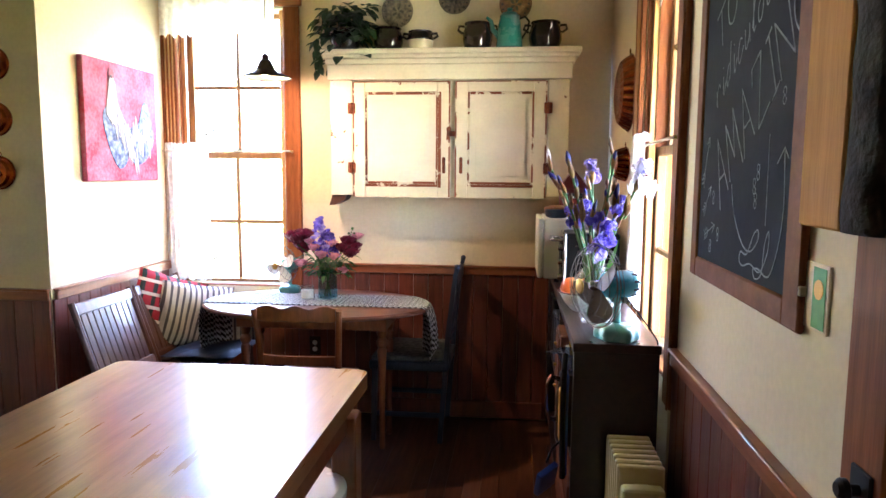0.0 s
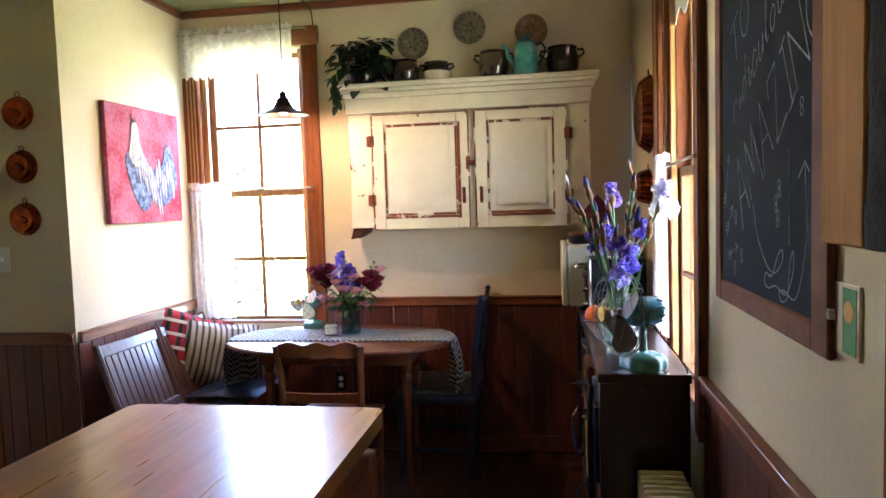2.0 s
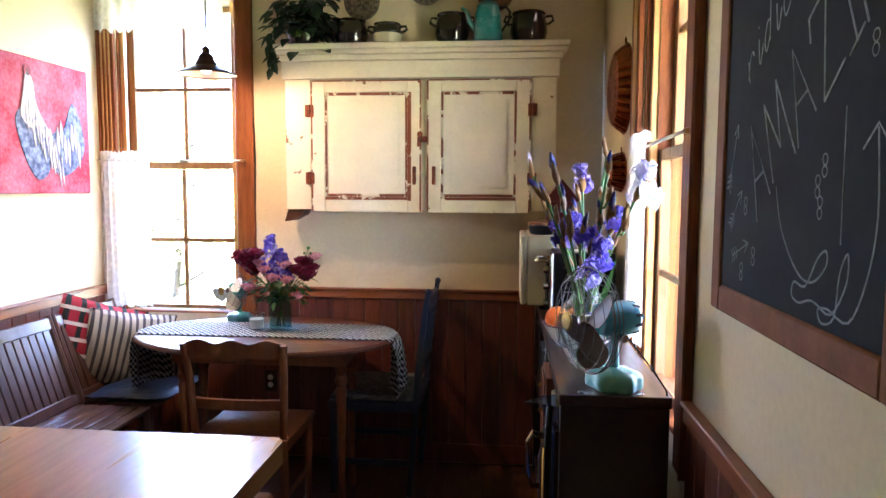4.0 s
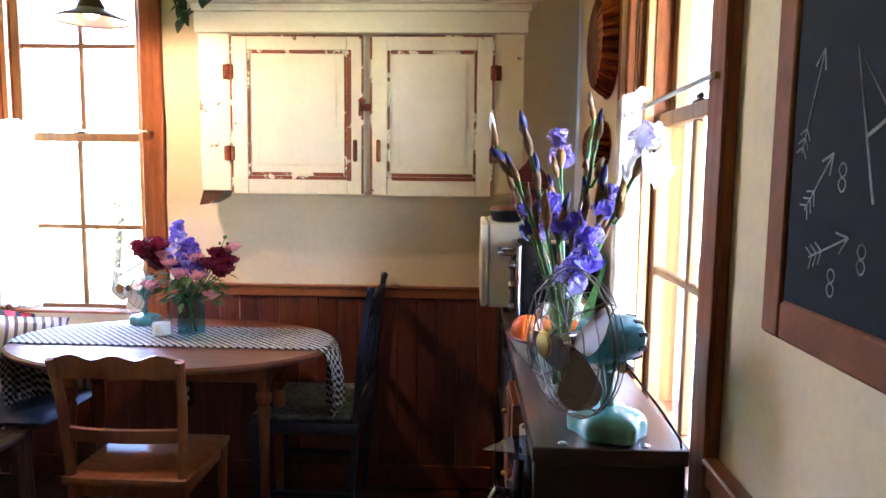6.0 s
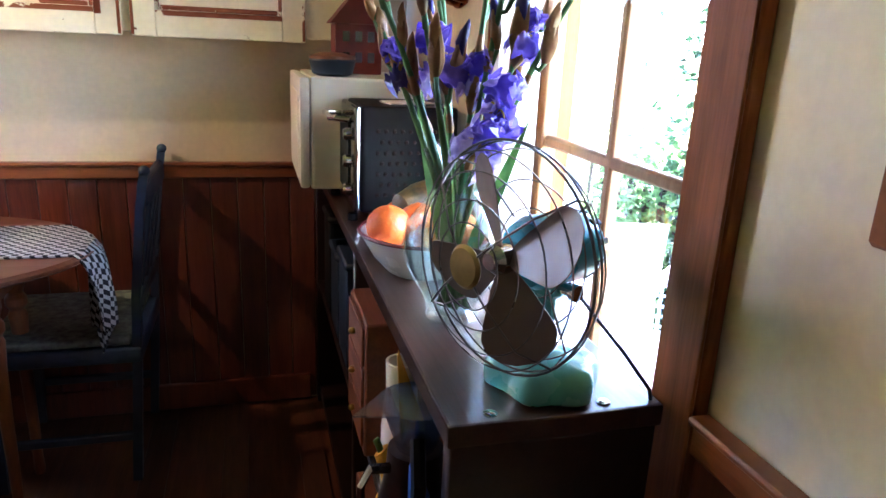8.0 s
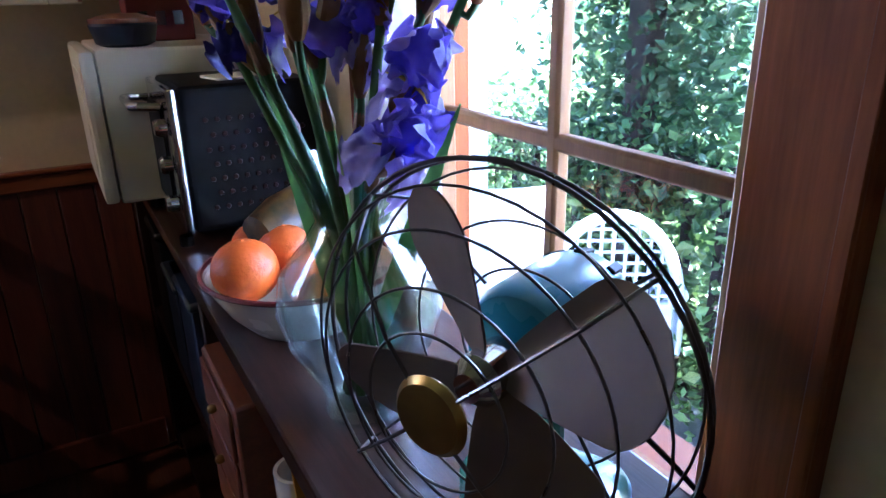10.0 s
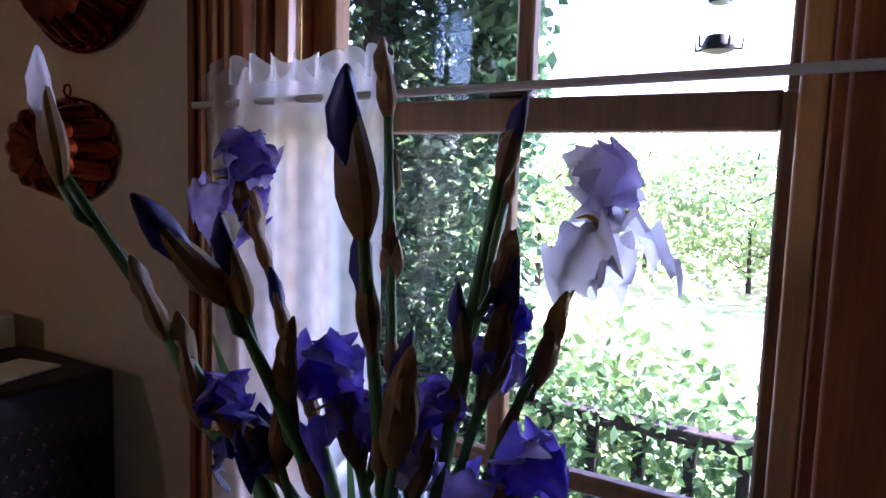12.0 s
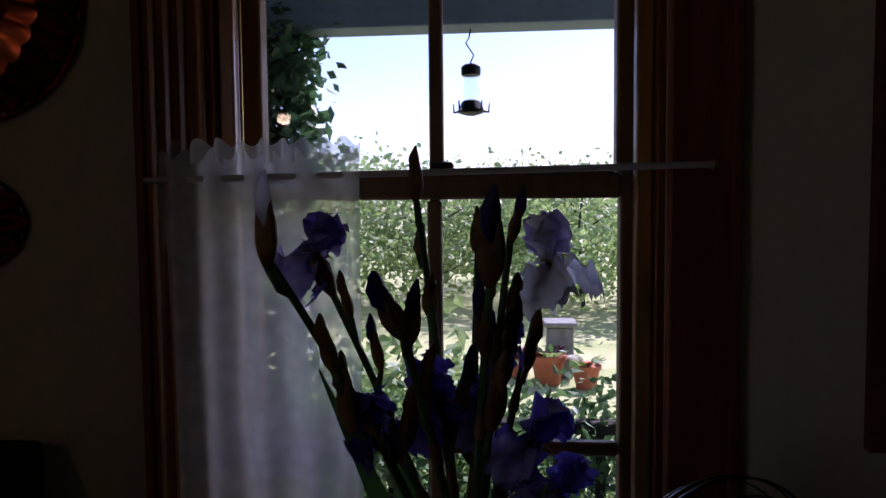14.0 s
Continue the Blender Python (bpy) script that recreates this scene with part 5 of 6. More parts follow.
def desk_fan(loc, rz, s, label, body, motor, blade, head):
    """A vintage oscillating fan that faces its own -y."""
    t = thing("desk_fan", label, "fan", loc, rz)
    bm = lathe([(0.07, 0), (0.075, 0.004), (0.076, 0.018), (0.075, 0.03), (0.069, 0.04), (0.058, 0.047), (0.04, 0.051), (0.018, 0.055)], 64)
    for v in bm.verts:
        a = math.atan2(v.co.y, v.co.x)
        k = 1 + 0.075 * math.cos(6 * a)
        v.co.x *= k
        v.co.y *= k * 0.9
    part("base", moved(bm, Matrix.Scale(s, 4)), body, t)
    hy, hz = -0.085 * s, head * s
    part("neck", moved(joined(tube([(0, 0, 0.05), (0, -0.002, 0.12), (0, -0.004, head - 0.03)], 0.014, 12, 0.012), rbox(-0.02, 0.02, -0.018, 0.014, head - 0.062, head - 0.03, 0.006)), Matrix.Scale(s, 4)), body, t)
    part("knob", moved(lathe([(0.008, 0), (0.008, 0.02), (0.011, 0.022), (0.011, 0.03)], 12), pose(0.018 * s, 0, (head - 0.045) * s, 0, 90, 0)), "chrome", t)
    part("motor", moved(lathe([(0.02, -0.052), (0.04, -0.05), (0.046, -0.035), (0.046, 0.03), (0.042, 0.05), (0.025, 0.066), (0.006, 0.07), (0.006, 0.085)], 32), pose(0, 0, hz, -90, 0, 0) @ Matrix.Scale(s, 4)), motor, t)
    for k in range(10):
        a = 2 * math.pi * k / 10
        part("vent", moved(rbox(-0.004, 0.004, 0.036, 0.058, -0.003, 0.003, 0.001), pose(0, 0, hz) @ pose(0, 0, 0, 0, math.degrees(a), 0) @ pose(0, 0, 0.0515, -12, 0, 0) @ Matrix.Scale(s, 4)), "black", t)
    R = 0.139
    H = pose(0, hy, hz) @ Matrix.Scale(s, 4)
    part("cage_rim", moved(joined(ring(R, 0.0, 0.0017), ring(R - 0.002, 0.012, 0.0014)), H), "wire", t)
    for r, y in ((0.128, -0.022), (0.106, -0.038), (0.075, -0.048), (0.05, -0.054)):
        part("cage_ring", moved(ring(r, y, 0.001), H), "wire", t)
    for r, y in ((0.127, 0.03), (0.09, 0.042), (0.055, 0.048)):
        part("cage_ring", moved(ring(r, y, 0.001), H), "wire", t)
    for k in range(4):
        a = 2 * math.pi * k / 4 + 0.72
        c, d = math.cos(a), math.sin(a)
        part("cage_spoke", moved(tube([(c * 0.02, -0.057, d * 0.02), (c * 0.052, -0.0545, d * 0.052), (c * 0.108, -0.0385, d * 0.108), (c * R, 0, d * R), (c * 0.127, 0.03, d * 0.127), (c * 0.05, 0.048, d * 0.05)], 0.0014, 6), H), "wire", t)
    part("badge", moved(lathe([(0.024, 0), (0.026, 0.003), (0.022, 0.007), (0.0, 0.008)], 28, False), pose(0, hy - 0.054 * s, hz, 90, 0, 0) @ Matrix.Scale(s, 4)), "brass", t, "round brass badge")
    part("hub", moved(lathe([(0.018, 0), (0.018, 0.03), (0.01, 0.042)], 20), pose(0, hy + 0.02 * s, hz, 90, 0, 0) @ Matrix.Scale(s, 4)), "chrome", t)
    for k in range(4):
        a = math.pi / 2 * k - 0.42

        def bl(u, v):
            r = 0.014 + 0.112 * u
            w = (0.024 + 0.098 * min(1, u * 1.5) ** 0.8) * math.sqrt(max(0.03, 1 - (max(0, u - 0.62) / 0.39) ** 2.4))
            q = (v - 0.5) * w * 0.8
            return (q * math.cos(0.55), -q * math.sin(0.55) * 0.9 - 0.6 * q * q, r)
        part("blade", moved(sheet(bl, 16, 8, 0.0015), H @ pose(0, 0, 0, 0, math.degrees(a), 0)), blade, t)
    return t


fan = desk_fan((0.337, 2.966, SZ), -67, 1.0, "vintage mint desk fan with bare wire cage", "mint", "fan_teal", "blade", 0.184)
part("cord", moved(tube([(0.02, 0.02, 0.15), (0.06, 0.0, 0.10), (0.10, -0.03, 0.05), (0.125, -0.06, 0.012), (0.128, -0.075, -0.03)], 0.0025, 6), pose(0, 0, 0, 0, 0, 64)), "black", fan, "black power cord")
desk_fan((-1.30, 4.46, 0.766), -25, 0.82, "small pale mint desk fan on the table", "mint", "mint", "white_enamel", 0.2)

# ---- vase, bowl, appliances ----
vase = thing("glass_vase", "clear glass vase half full of water", "vase", (0.283, 3.205, SZ))
VP = [(0.042, 0.0), (0.044, 0.006), (0.04, 0.016), (0.05, 0.04), (0.075, 0.085), (0.084, 0.12), (0.078, 0.155), (0.05, 0.19), (0.038, 0.21), (0.04, 0.235), (0.055, 0.27)]
part("glass", joined(lathe(VP, 40, False), lathe([(r - 0.003, z + (0.006 if z < 0.02 else 0)) for r, z in VP], 40, False), lathe([(0.042, 0), (0.03, 0.004), (0.0, 0.006)], 40, False)), "vaseglass", vase)
part("water", lathe([(0.03, 0.012), (0.046, 0.04), (0.071, 0.085), (0.078, 0.115), (0.077, 0.13)], 40), "water", vase, "clear water")
vase.children[0].visible_shadow = False
vase.children[1].visible_shadow = False
bowl = thing("fruit_bowl", "white enamel bowl with a thin red rim", "bowl", (0.297, 3.445, SZ))
part("body", lathe([(0.07, 0), (0.075, 0.003), (0.1, 0.03), (0.125, 0.072), (0.128, 0.078), (0.122, 0.076), (0.096, 0.034), (0.06, 0.01), (0.0, 0.008)], 44, False), "white_enamel", bowl)
part("rim", tube([(0.128 * math.cos(2 * math.pi * k / 44), 0.128 * math.sin(2 * math.pi * k / 44), 0.079) for k in range(44)], 0.0035, 6, closed=True), "redpaint", bowl, "thin red enamel rim")
for _x, _y, _z, _r in ((-0.078, -0.025, 0.095, 0.042), (-0.01, 0.03, 0.09, 0.038), (0.0, -0.055, 0.075, 0.038), (0.06, -0.01, 0.085, 0.038), (-0.035, 0.085, 0.085, 0.035)):
    _t = solid("orange", joined(ball(_r, (0, 0, 0), 3, (1, 1, 0.95)), lathe([(0.003, _r * 0.93), (0.002, _r * 0.97)], 8)), "orange", "ripe orange in the enamel bowl", "orange", (0.297 + _x, 3.445 + _y, SZ + _z), rng.uniform(0, 90), "oranges in the bowl")
M["squash"] = mat("mottled_squash", "241f10", 0.4, vary=0.3, scale=30, bump=0.2, fine=90, col2="6e5220")
_t = solid("squash", moved(lathe([(0.004, -0.085), (0.03, -0.075), (0.042, -0.03), (0.044, 0.02), (0.034, 0.065), (0.012, 0.085), (0.006, 0.1)], 24), pose(0, 0, 0, 0, 82, 25)), "squash", "dark green and yellow striped squash in the bowl", "squash", (0.325, 3.53, SZ + 0.118))

toast = thing("toaster_oven", "black and chrome toaster oven on the sideboard", "toaster oven", (0.212, 3.84, SZ))
part("body", rbox(0.018, 0.258, 0, 0.245, 0.016, 0.275, 0.012, 3), "black", toast)
part("front_panel", rbox(0.002, 0.017, 0.0, 0.245, 0.018, 0.272, 0.006, 2), "chrome", toast, "polished chrome front")
part("door_glass", rbox(-0.002, 0.002, 0.075, 0.235, 0.05, 0.235, 0.001), "black", toast)
part("handle", tube([(0.0, 0.07, 0.235), (-0.035, 0.075, 0.238), (-0.045, 0.09, 0.238), (-0.045, 0.21, 0.238), (-0.035, 0.225, 0.238), (0, 0.23, 0.235)], 0.008, 10), "chrome", toast, "chrome bar handle")
for _z in (0.07, 0.14, 0.205):
    part("dial", moved(lathe([(0.016, 0), (0.016, 0.014), (0.012, 0.02)], 20), pose(0.0, 0.035, _z, 0, -90, 0)), "chrome", toast)
for _i in range(9):
    for _j in range(7):
        part("vent", moved(lathe([(0.005, 0), (0.004, 0.002)], 8), pose(0.06 + 0.02 * _i + (0.01 if _j % 2 else 0), 0.0, 0.06 + 0.026 * _j, 90, 0, 0)), "bronze", toast)
for _x in (0.04, 0.21):
    part("foot", lathe([(0.012, 0), (0.012, 0.018)], 12), "black", toast)
    toast.children[-1].location = (_x, 0.03, 0)
solid("folded_card", rbox(-0.06, 0.06, -0.04, 0.04, 0, 0.005, 0.002), "white_plastic", "folded white paper on the toaster oven", "paper", (0.36, 3.93, SZ + 0.2752), 12)

mw = thing("microwave", "white microwave oven at the end of the sideboard", "microwave", (0.105, 4.10, SZ))
part("body", rbox(0.03, 0.36, 0, 0.44, 0.022, 0.325, 0.008, 2), "white_plastic", mw)
part("door", rbox(0, 0.028, 0.0, 0.44, 0.024, 0.323, 0.01, 2), "white_plastic", mw)
part("window", rbox(-0.002, 0.002, 0.05, 0.30, 0.07, 0.28, 0.001), "white_plastic", mw)
for _x in (0.10, 0.33):
    for _y in (0.04, 0.40):
        part("foot", moved(lathe([(0.014, 0), (0.014, 0.023)], 12), pose(_x, _y, 0)), "black", mw)
MZ = SZ + 0.3255
house = thing("house_box", "dark red painted wooden house-shaped box", "box", (0.292, 4.36, MZ))
house.scale = (0.92, 0.92, 0.84)
part("wall", rbox(-0.075, 0.075, -0.06, 0.06, 0, 0.17, 0.003), "redpaint", house)
part("roof", moved(extrude_poly([(-0.09, 0.17), (0.09, 0.17), (0.0, 0.29)], 0.13, "xz"), pose(0, -0.065, 0)), "redpaint", house)
for _x in (-0.04, 0.0, 0.04):
    for _z in (0.04, 0.11):
        part("window", rbox(_x - 0.011, _x + 0.011, -0.0625, -0.06, _z, _z + 0.035), "stone_dark", house)
_c = thing("casserole", "small dark blue enamel casserole with a wooden lid", "pot", (0.20, 4.17, MZ))
part("bowl", lathe([(0.04, 0), (0.055, 0.006), (0.064, 0.04), (0.062, 0.045)], 28), "navy", _c)
part("lid", lathe([(0.064, 0.045), (0.063, 0.053), (0.03, 0.062), (0.0, 0.063)], 28, False), "oak", _c, "pale wooden lid")

# ---- things on the open shelves ----
cbx = thing("cedar_box", "reddish cedar box with drawers on the shelf", "box", (0.185, 3.455, 0.4955))
part("case", rbox(0, 0.22, 0, 0.22, 0, 0.30, 0.005), "crate", cbx)
for _z in (0.02, 0.112, 0.204):
    part("drawer", rbox(-0.006, 0.0, 0.012, 0.208, _z, _z + 0.082, 0.002), "crate", cbx)
    part("knob", moved(ball(0.008, (0, 0, 0), 2), pose(-0.012, 0.11, _z + 0.04)), "brass", cbx)
mug = thing("pitcher", "white ceramic pitcher with a dark round mark", "pitcher", (0.224, 3.29, 0.4955))
part("body", lathe([(0.03, 0), (0.036, 0.012), (0.036, 0.13), (0.028, 0.18), (0.03, 0.225), (0.025, 0.225), (0.022, 0.18)], 28), "white_enamel", mug)
part("mark", moved(lathe([(0.007, 0), (0.005, 0.002)], 14), pose(-0.026, -0.014, 0.185, 0, -90, 25)), "black", mug)
mug.scale = (1, 1, 1.34)
yl = thing("yellow_folder", "yellow card folder leaning on the shelf", "folder", (0.205, 3.245, 0.4955))
part("cover", extrude_poly([(0.02, 0), (0.062, 0), (0.052, 0.20), (0.002, 0.342), (0.0, 0.33)], 0.004, "xz"), "yellow", yl)
kt = thing("carafe", "dark glass carafe with a bent steel handle on the shelf", "carafe", (0.203, 3.09, 0.4955))
part("body", lathe([(0.05, 0), (0.056, 0.01), (0.056, 0.11), (0.045, 0.14), (0.042, 0.166), (0.038, 0.166)], 28), "bronze", kt)
part("handle", tube([(-0.04, -0.01, 0.15), (-0.075, -0.03, 0.16), (-0.088, -0.036, 0.145), (-0.088, -0.036, 0.09), (-0.075, -0.03, 0.06), (-0.05, -0.012, 0.055)], 0.006, 8), "chrome", kt, "bent steel handle")
kt.scale = (1, 1, 1.55)
jug = thing("funnel", "clear blue plastic funnel resting on the carafe", "funnel", (0.203, 3.09, 0.753))
part("cone", lathe([(0.028, 0), (0.03, 0.004), (0.054, 0.075), (0.058, 0.078), (0.052, 0.074), (0.027, 0.006)], 28, False), "clearblue", jug)
part("lip", moved(extrude_poly([(-0.1, -0.03), (-0.035, -0.045), (-0.035, 0.045)], 0.003, "xy"), pose(0, 0, 0.077)), "clearblue", jug)
yc = thing("gourd", "yellow crookneck gourd on the shelf", "gourd", (0.196, 3.19, 0.4955))
part("body", joined(ball(0.04, (0, 0, 0.038), 3, (0.9, 1, 0.95)), tube([(0, 0, 0.06), (-0.008, 0.004, 0.09), (-0.022, 0.01, 0.115)], 0.02, 12, 0.012)), "yellow", yc)
part("stalk", tube([(-0.022, 0.01, 0.113), (-0.03, 0.012, 0.128)], 0.005, 8), "stem", yc)
yc.scale = (1.1, 1.1, 1.6)
bag = thing("dustpan", "blue and black plastic dustpan hung on the end", "dustpan", (0.182, 2.95, 0.335))
part("pan", rbox(-0.012, 0.0, -0.03, 0.05, 0.1, 0.46, 0.006), "blueplastic", bag)
part("edge", tube([(-0.016, -0.035, 0.1), (-0.02, -0.037, 0.3), (-0.018, -0.035, 0.48), (-0.012, 0.0, 0.52)], 0.01, 8), "black", bag)
part("scoop", rbox(-0.03, -0.014, -0.02, 0.03, 0.22, 0.4, 0.007, 2), "yellow", bag, "yellow plastic scoop")
ph = thing("handset", "dark blue handset with pale keys hanging at the shelf end", "telephone", (0.118, 3.02, 0.26))
part("body", moved(rbox(-0.012, 0.012, -0.045, 0.045, -0.06, 0.06, 0.008, 2), pose(0.0, 0, 0.12, 20, 25, -40)), "blueplastic", ph)
for _i in range(3):
    for _j in range(4):
        part("key", moved(rbox(-0.0145, -0.0125, -0.03 + 0.022 * _i, -0.014 + 0.022 * _i, -0.045 + 0.024 * _j, -0.029 + 0.024 * _j), pose(0.0, 0, 0.12, 20, 25, -40)), "white_plastic", ph)
part("strap", tube([(0.0, 0, 0.18), (0.02, 0.01, 0.23), (0.052, 0.02, 0.26)], 0.004, 6), "black", ph)
for _k, (_y, _h, _m) in enumerate(((3.85, 0.3, "navy"), (4.05, 0.26, "navy"), (4.25, 0.32, "black"))):
    _b = thing("storage_bin", "dark blue storage bin on the open shelf" if _m == "navy" else "black storage bin on the open shelf", "bin", (0.20, _y, 0.495))
    part("bin", joined(rbox(0, 0.2, 0, 0.17, 0, _h, 0.012, 2)), _m, _b)
    part("rim", rbox(-0.006, 0.206, -0.006, 0.176, _h - 0.02, _h, 0.006), _m, _b)
crt = thing("crate", "dark wooden crate on the lower shelf", "crate", (0.19, 3.0, 0.075))
for _k in range(4):
    part("slat", rbox(0, 0.25, 0, 0.6, 0.075 * _k, 0.075 * _k + 0.065, 0.004), "crate", crt)

# ---- flowers ----
def petal(bm_list, m, ln, w, curl, ruf, seed):
    def f(u, v):
        t = u
        hw = w * math.sin(math.pi * (0.08 + 0.86 * t)) ** 0.75 * (0.55 + 0.75 * t)
        x = (v - 0.5) * 2 * hw
        a = curl * t
        yy = ln * (math.sin(a) / max(1e-3, curl)) if abs(curl) > 1e-3 else ln * t
        zz = ln * ((1 - math.cos(a)) / max(1e-3, abs(curl))) * (1 if curl > 0 else -1)
        edge = abs(v - 0.5) * 2
        return (x, yy, zz + ruf * edge * (math.sin(8 * u + 9 * v + seed) + 0.5 * math.sin(14 * u - 15 * v + 2 * seed) + 0.45 * edge * edge * math.sin(27 * u + 8 * v + 3 * seed)) + 0.12 * hw * edge)
    bm_list.append(moved(sheet(f, 20, 16), m))


def iris_bloom(t, c, r, std, fall, tilt, seed):
    """Three upright standards and three hanging falls; std and fall name one material or three."""
    rg = random.Random(seed)
    std = (std,) * 3 if isinstance(std, str) else std
    fall = (fall,) * 3 if isinstance(fall, str) else fall
    for k in range(3):
        a = 120 * k + rg.uniform(-15, 15)
        st, fl = [], []
        m = pose(*c) @ pose(0, 0, 0, *tilt) @ pose(0, 0, 0, 0, 0, a)
        petal(st, m @ pose(0, r * 0.08, 0, rg.uniform(52, 70), 0, 0), r * rg.uniform(0.85, 1.0), r * 0.5, 1.1, r * 0.16, rg.random() * 6)
        petal(fl, m @ pose(0, 0, 0, 0, 0, 60) @ pose(0, r * 0.06, 0, rg.uniform(8, 26), 180, 0), r * rg.uniform(0.95, 1.15), r * 0.54, rg.uniform(1.3, 1.7), r * 0.17, rg.random() * 6)
        part("standard_petal", st[0], std[k], t)
        part("fall_petal", fl[0], fall[k], t)
        part("beard", moved(tube([(0, r * 0.08, r * 0.03), (0, r * 0.25, r * 0.08), (0, r * 0.42, r * 0.06)], r * 0.035, 6, r * 0.01), m @ pose(0, 0, 0, 0, 0, 60)), "beard", t, "pale yellow beard")


def bud(t, base, tip, r, mat_tip):
    """A closed bud: a swollen papery sheath with two pointed flaps, and the rolled petals above it."""
    base, tip = Vector(base), Vector(tip)
    r *= 0.66
    d = tip - base
    m = Matrix.Translation(base) @ d.to_track_quat("Z", "Y").to_matrix().to_4x4()
    L_ = d.length
    sh = lathe([(r * 0.45, 0), (r * 0.9, L_ * 0.13), (r * 1.15, L_ * 0.27), (r * 1.05, L_ * 0.42), (r * 0.8, L_ * 0.54), (r * 0.66, L_ * 0.6)], 14)
    for v in sh.verts:
        a = math.atan2(v.co.y, v.co.x)
        u = v.co.z / L_
        v.co.z += L_ * 0.13 * math.cos(2 * a + 0.6) * max(0, (u - 0.3) / 0.3)
        k = 1 + 0.12 * math.cos(2 * a + 0.6)
        v.co.x *= k
        v.co.y *= k
    part("sheath", moved(sh, m), "sheath", t, "papery bud sheath")
    tw = lathe([(r * 0.6, L_ * 0.45), (r * 0.88, L_ * 0.62), (r * 0.78, L_ * 0.78), (r * 0.42, L_ * 0.92), (r * 0.2, L_ * 0.98), (0.0008, L_)], 15)
    for v in tw.verts:
        a = v.co.z / L_ * 5
        k = 1 + 0.24 * math.cos(3 * math.atan2(v.co.y, v.co.x) + a * 2)
        v.co.x = v.co.x * k + r * 0.25 * math.sin(a * 1.4)
        v.co.y *= k
    part("bud_tip", moved(tw, m), mat_tip, t)


VC = Vector((0.283, 3.205, SZ))


def iris(end, bloom=None, buds=(), label="tall iris stem with closed buds in the vase", seed=0):
    """A stem from the vase's water to end; buds are (base, tip, radius, material), all in the room's axes."""
    end = Vector(end)
    d = Vector((end.x - VC.x, end.y - VC.y, 0))
    t = thing("iris", label, "flower", tuple(VC), 0, "irises in the vase")
    p0 = Vector((-d.x * 0.12, -d.y * 0.12, 0.02))
    p1 = Vector((d.x * 0.10, d.y * 0.10, 0.20))
    p3 = end - VC
    p2 = p1.lerp(p3, 0.5) + Vector((0, 0, 0.02))
    pts = []
    for k in range(15):
        u = k / 14
        b = [(1 - u) ** 3, 3 * u * (1 - u) ** 2, 3 * u * u * (1 - u), u ** 3]
        pts.append(sum((c * w for c, w in zip((p0, p0.lerp(p1, 1.2), p2, p3), b)), Vector()))
    part("stem", tube(pts, 0.0058, 8, 0.004), "stem", t)
    dr = (pts[-1] - pts[-2]).normalized()
    part("node", moved(lathe([(0.0045, -0.006), (0.0068, 0.0), (0.006, 0.012), (0.0035, 0.03)], 10), Matrix.Translation(pts[9]) @ (pts[10] - pts[9]).to_track_quat("Z", "Y").to_matrix().to_4x4()), "sheath", t, "brown stem node")
    if bloom:
        std, fall, r, tilt = bloom
        part("sheath", moved(lathe([(0.004, 0), (0.011, 0.018), (0.0125, 0.036), (0.007, 0.056)], 12), Matrix.Translation(pts[-1] - dr * 0.035) @ dr.to_track_quat("Z", "Y").to_matrix().to_4x4()), "sheath", t)
        iris_bloom(t, pts[-1] + dr * 0.02, r, std, fall, tilt, seed)
    for base, tip, r, mt in buds:
        b0, b1 = Vector(base) - VC, Vector(tip) - VC
        near = min(pts, key=lambda q: (q - b0 + Vector((0, 0, 0.03))).length)
        if (near - b0).length > 0.012:
            part("side_stem", tube([near, near.lerp(b0, 0.5) + Vector((0, 0, -0.008)), b0], 0.004, 6, 0.0035), "stem", t)
        bud(t, b0, b1, r, mt)


M["beard"] = mat("iris_beard", "d8b84a", 0.8, vary=0.2, scale=60, bump=0.3)
W, V, P, DP, SH = "white_petal", "lavender", "purple", "dark_purple", "sheath"
iris((0.129, 3.378, 1.478), None, [((0.129, 3.378, 1.47), (0.112, 3.374, 1.556), 0.0125, W), ((0.172, 3.33, 1.365), (0.150, 3.338, 1.425), 0.0115, SH), ((0.192, 3.318, 1.30), (0.176, 3.325, 1.385), 0.015, SH)], seed=1)
iris((0.166, 3.262, 1.405), None, [((0.166, 3.262, 1.40), (0.112, 3.281, 1.468), 0.0165, DP), ((0.178, 3.258, 1.39), (0.143, 3.245, 1.458), 0.0115, DP), ((0.20, 3.25, 1.325), (0.195, 3.235, 1.39), 0.0105, SH)], "iris stem with a drooping dark violet bud", 2)
iris((0.285, 3.372, 1.455), ((V, V, P), (V, P, V), 0.055, (25, -20, 20)), [((0.275, 3.335, 1.40), (0.262, 3.345, 1.455), 0.0095, SH), ((0.262, 3.30, 1.345), (0.25, 3.31, 1.41), 0.010, DP)], "iris stem with a wilting lavender bloom", 3)
iris((0.196, 3.180, 1.45), None, [((0.196, 3.180, 1.445), (0.170, 3.176, 1.543), 0.0175, DP), ((0.215, 3.185, 1.37), (0.205, 3.19, 1.455), 0.0125, DP), ((0.235, 3.18, 1.29), (0.228, 3.165, 1.375), 0.0155, SH)], "iris stem with a tall dark violet bud", 4)
iris((0.345, 3.270, 1.535), None, [((0.345, 3.270, 1.53), (0.332, 3.269, 1.595), 0.0115, SH), ((0.35, 3.268, 1.465), (0.343, 3.262, 1.505), 0.0095, SH), ((0.333, 3.254, 1.395), (0.326, 3.25, 1.445), 0.0125, SH)], seed=5)
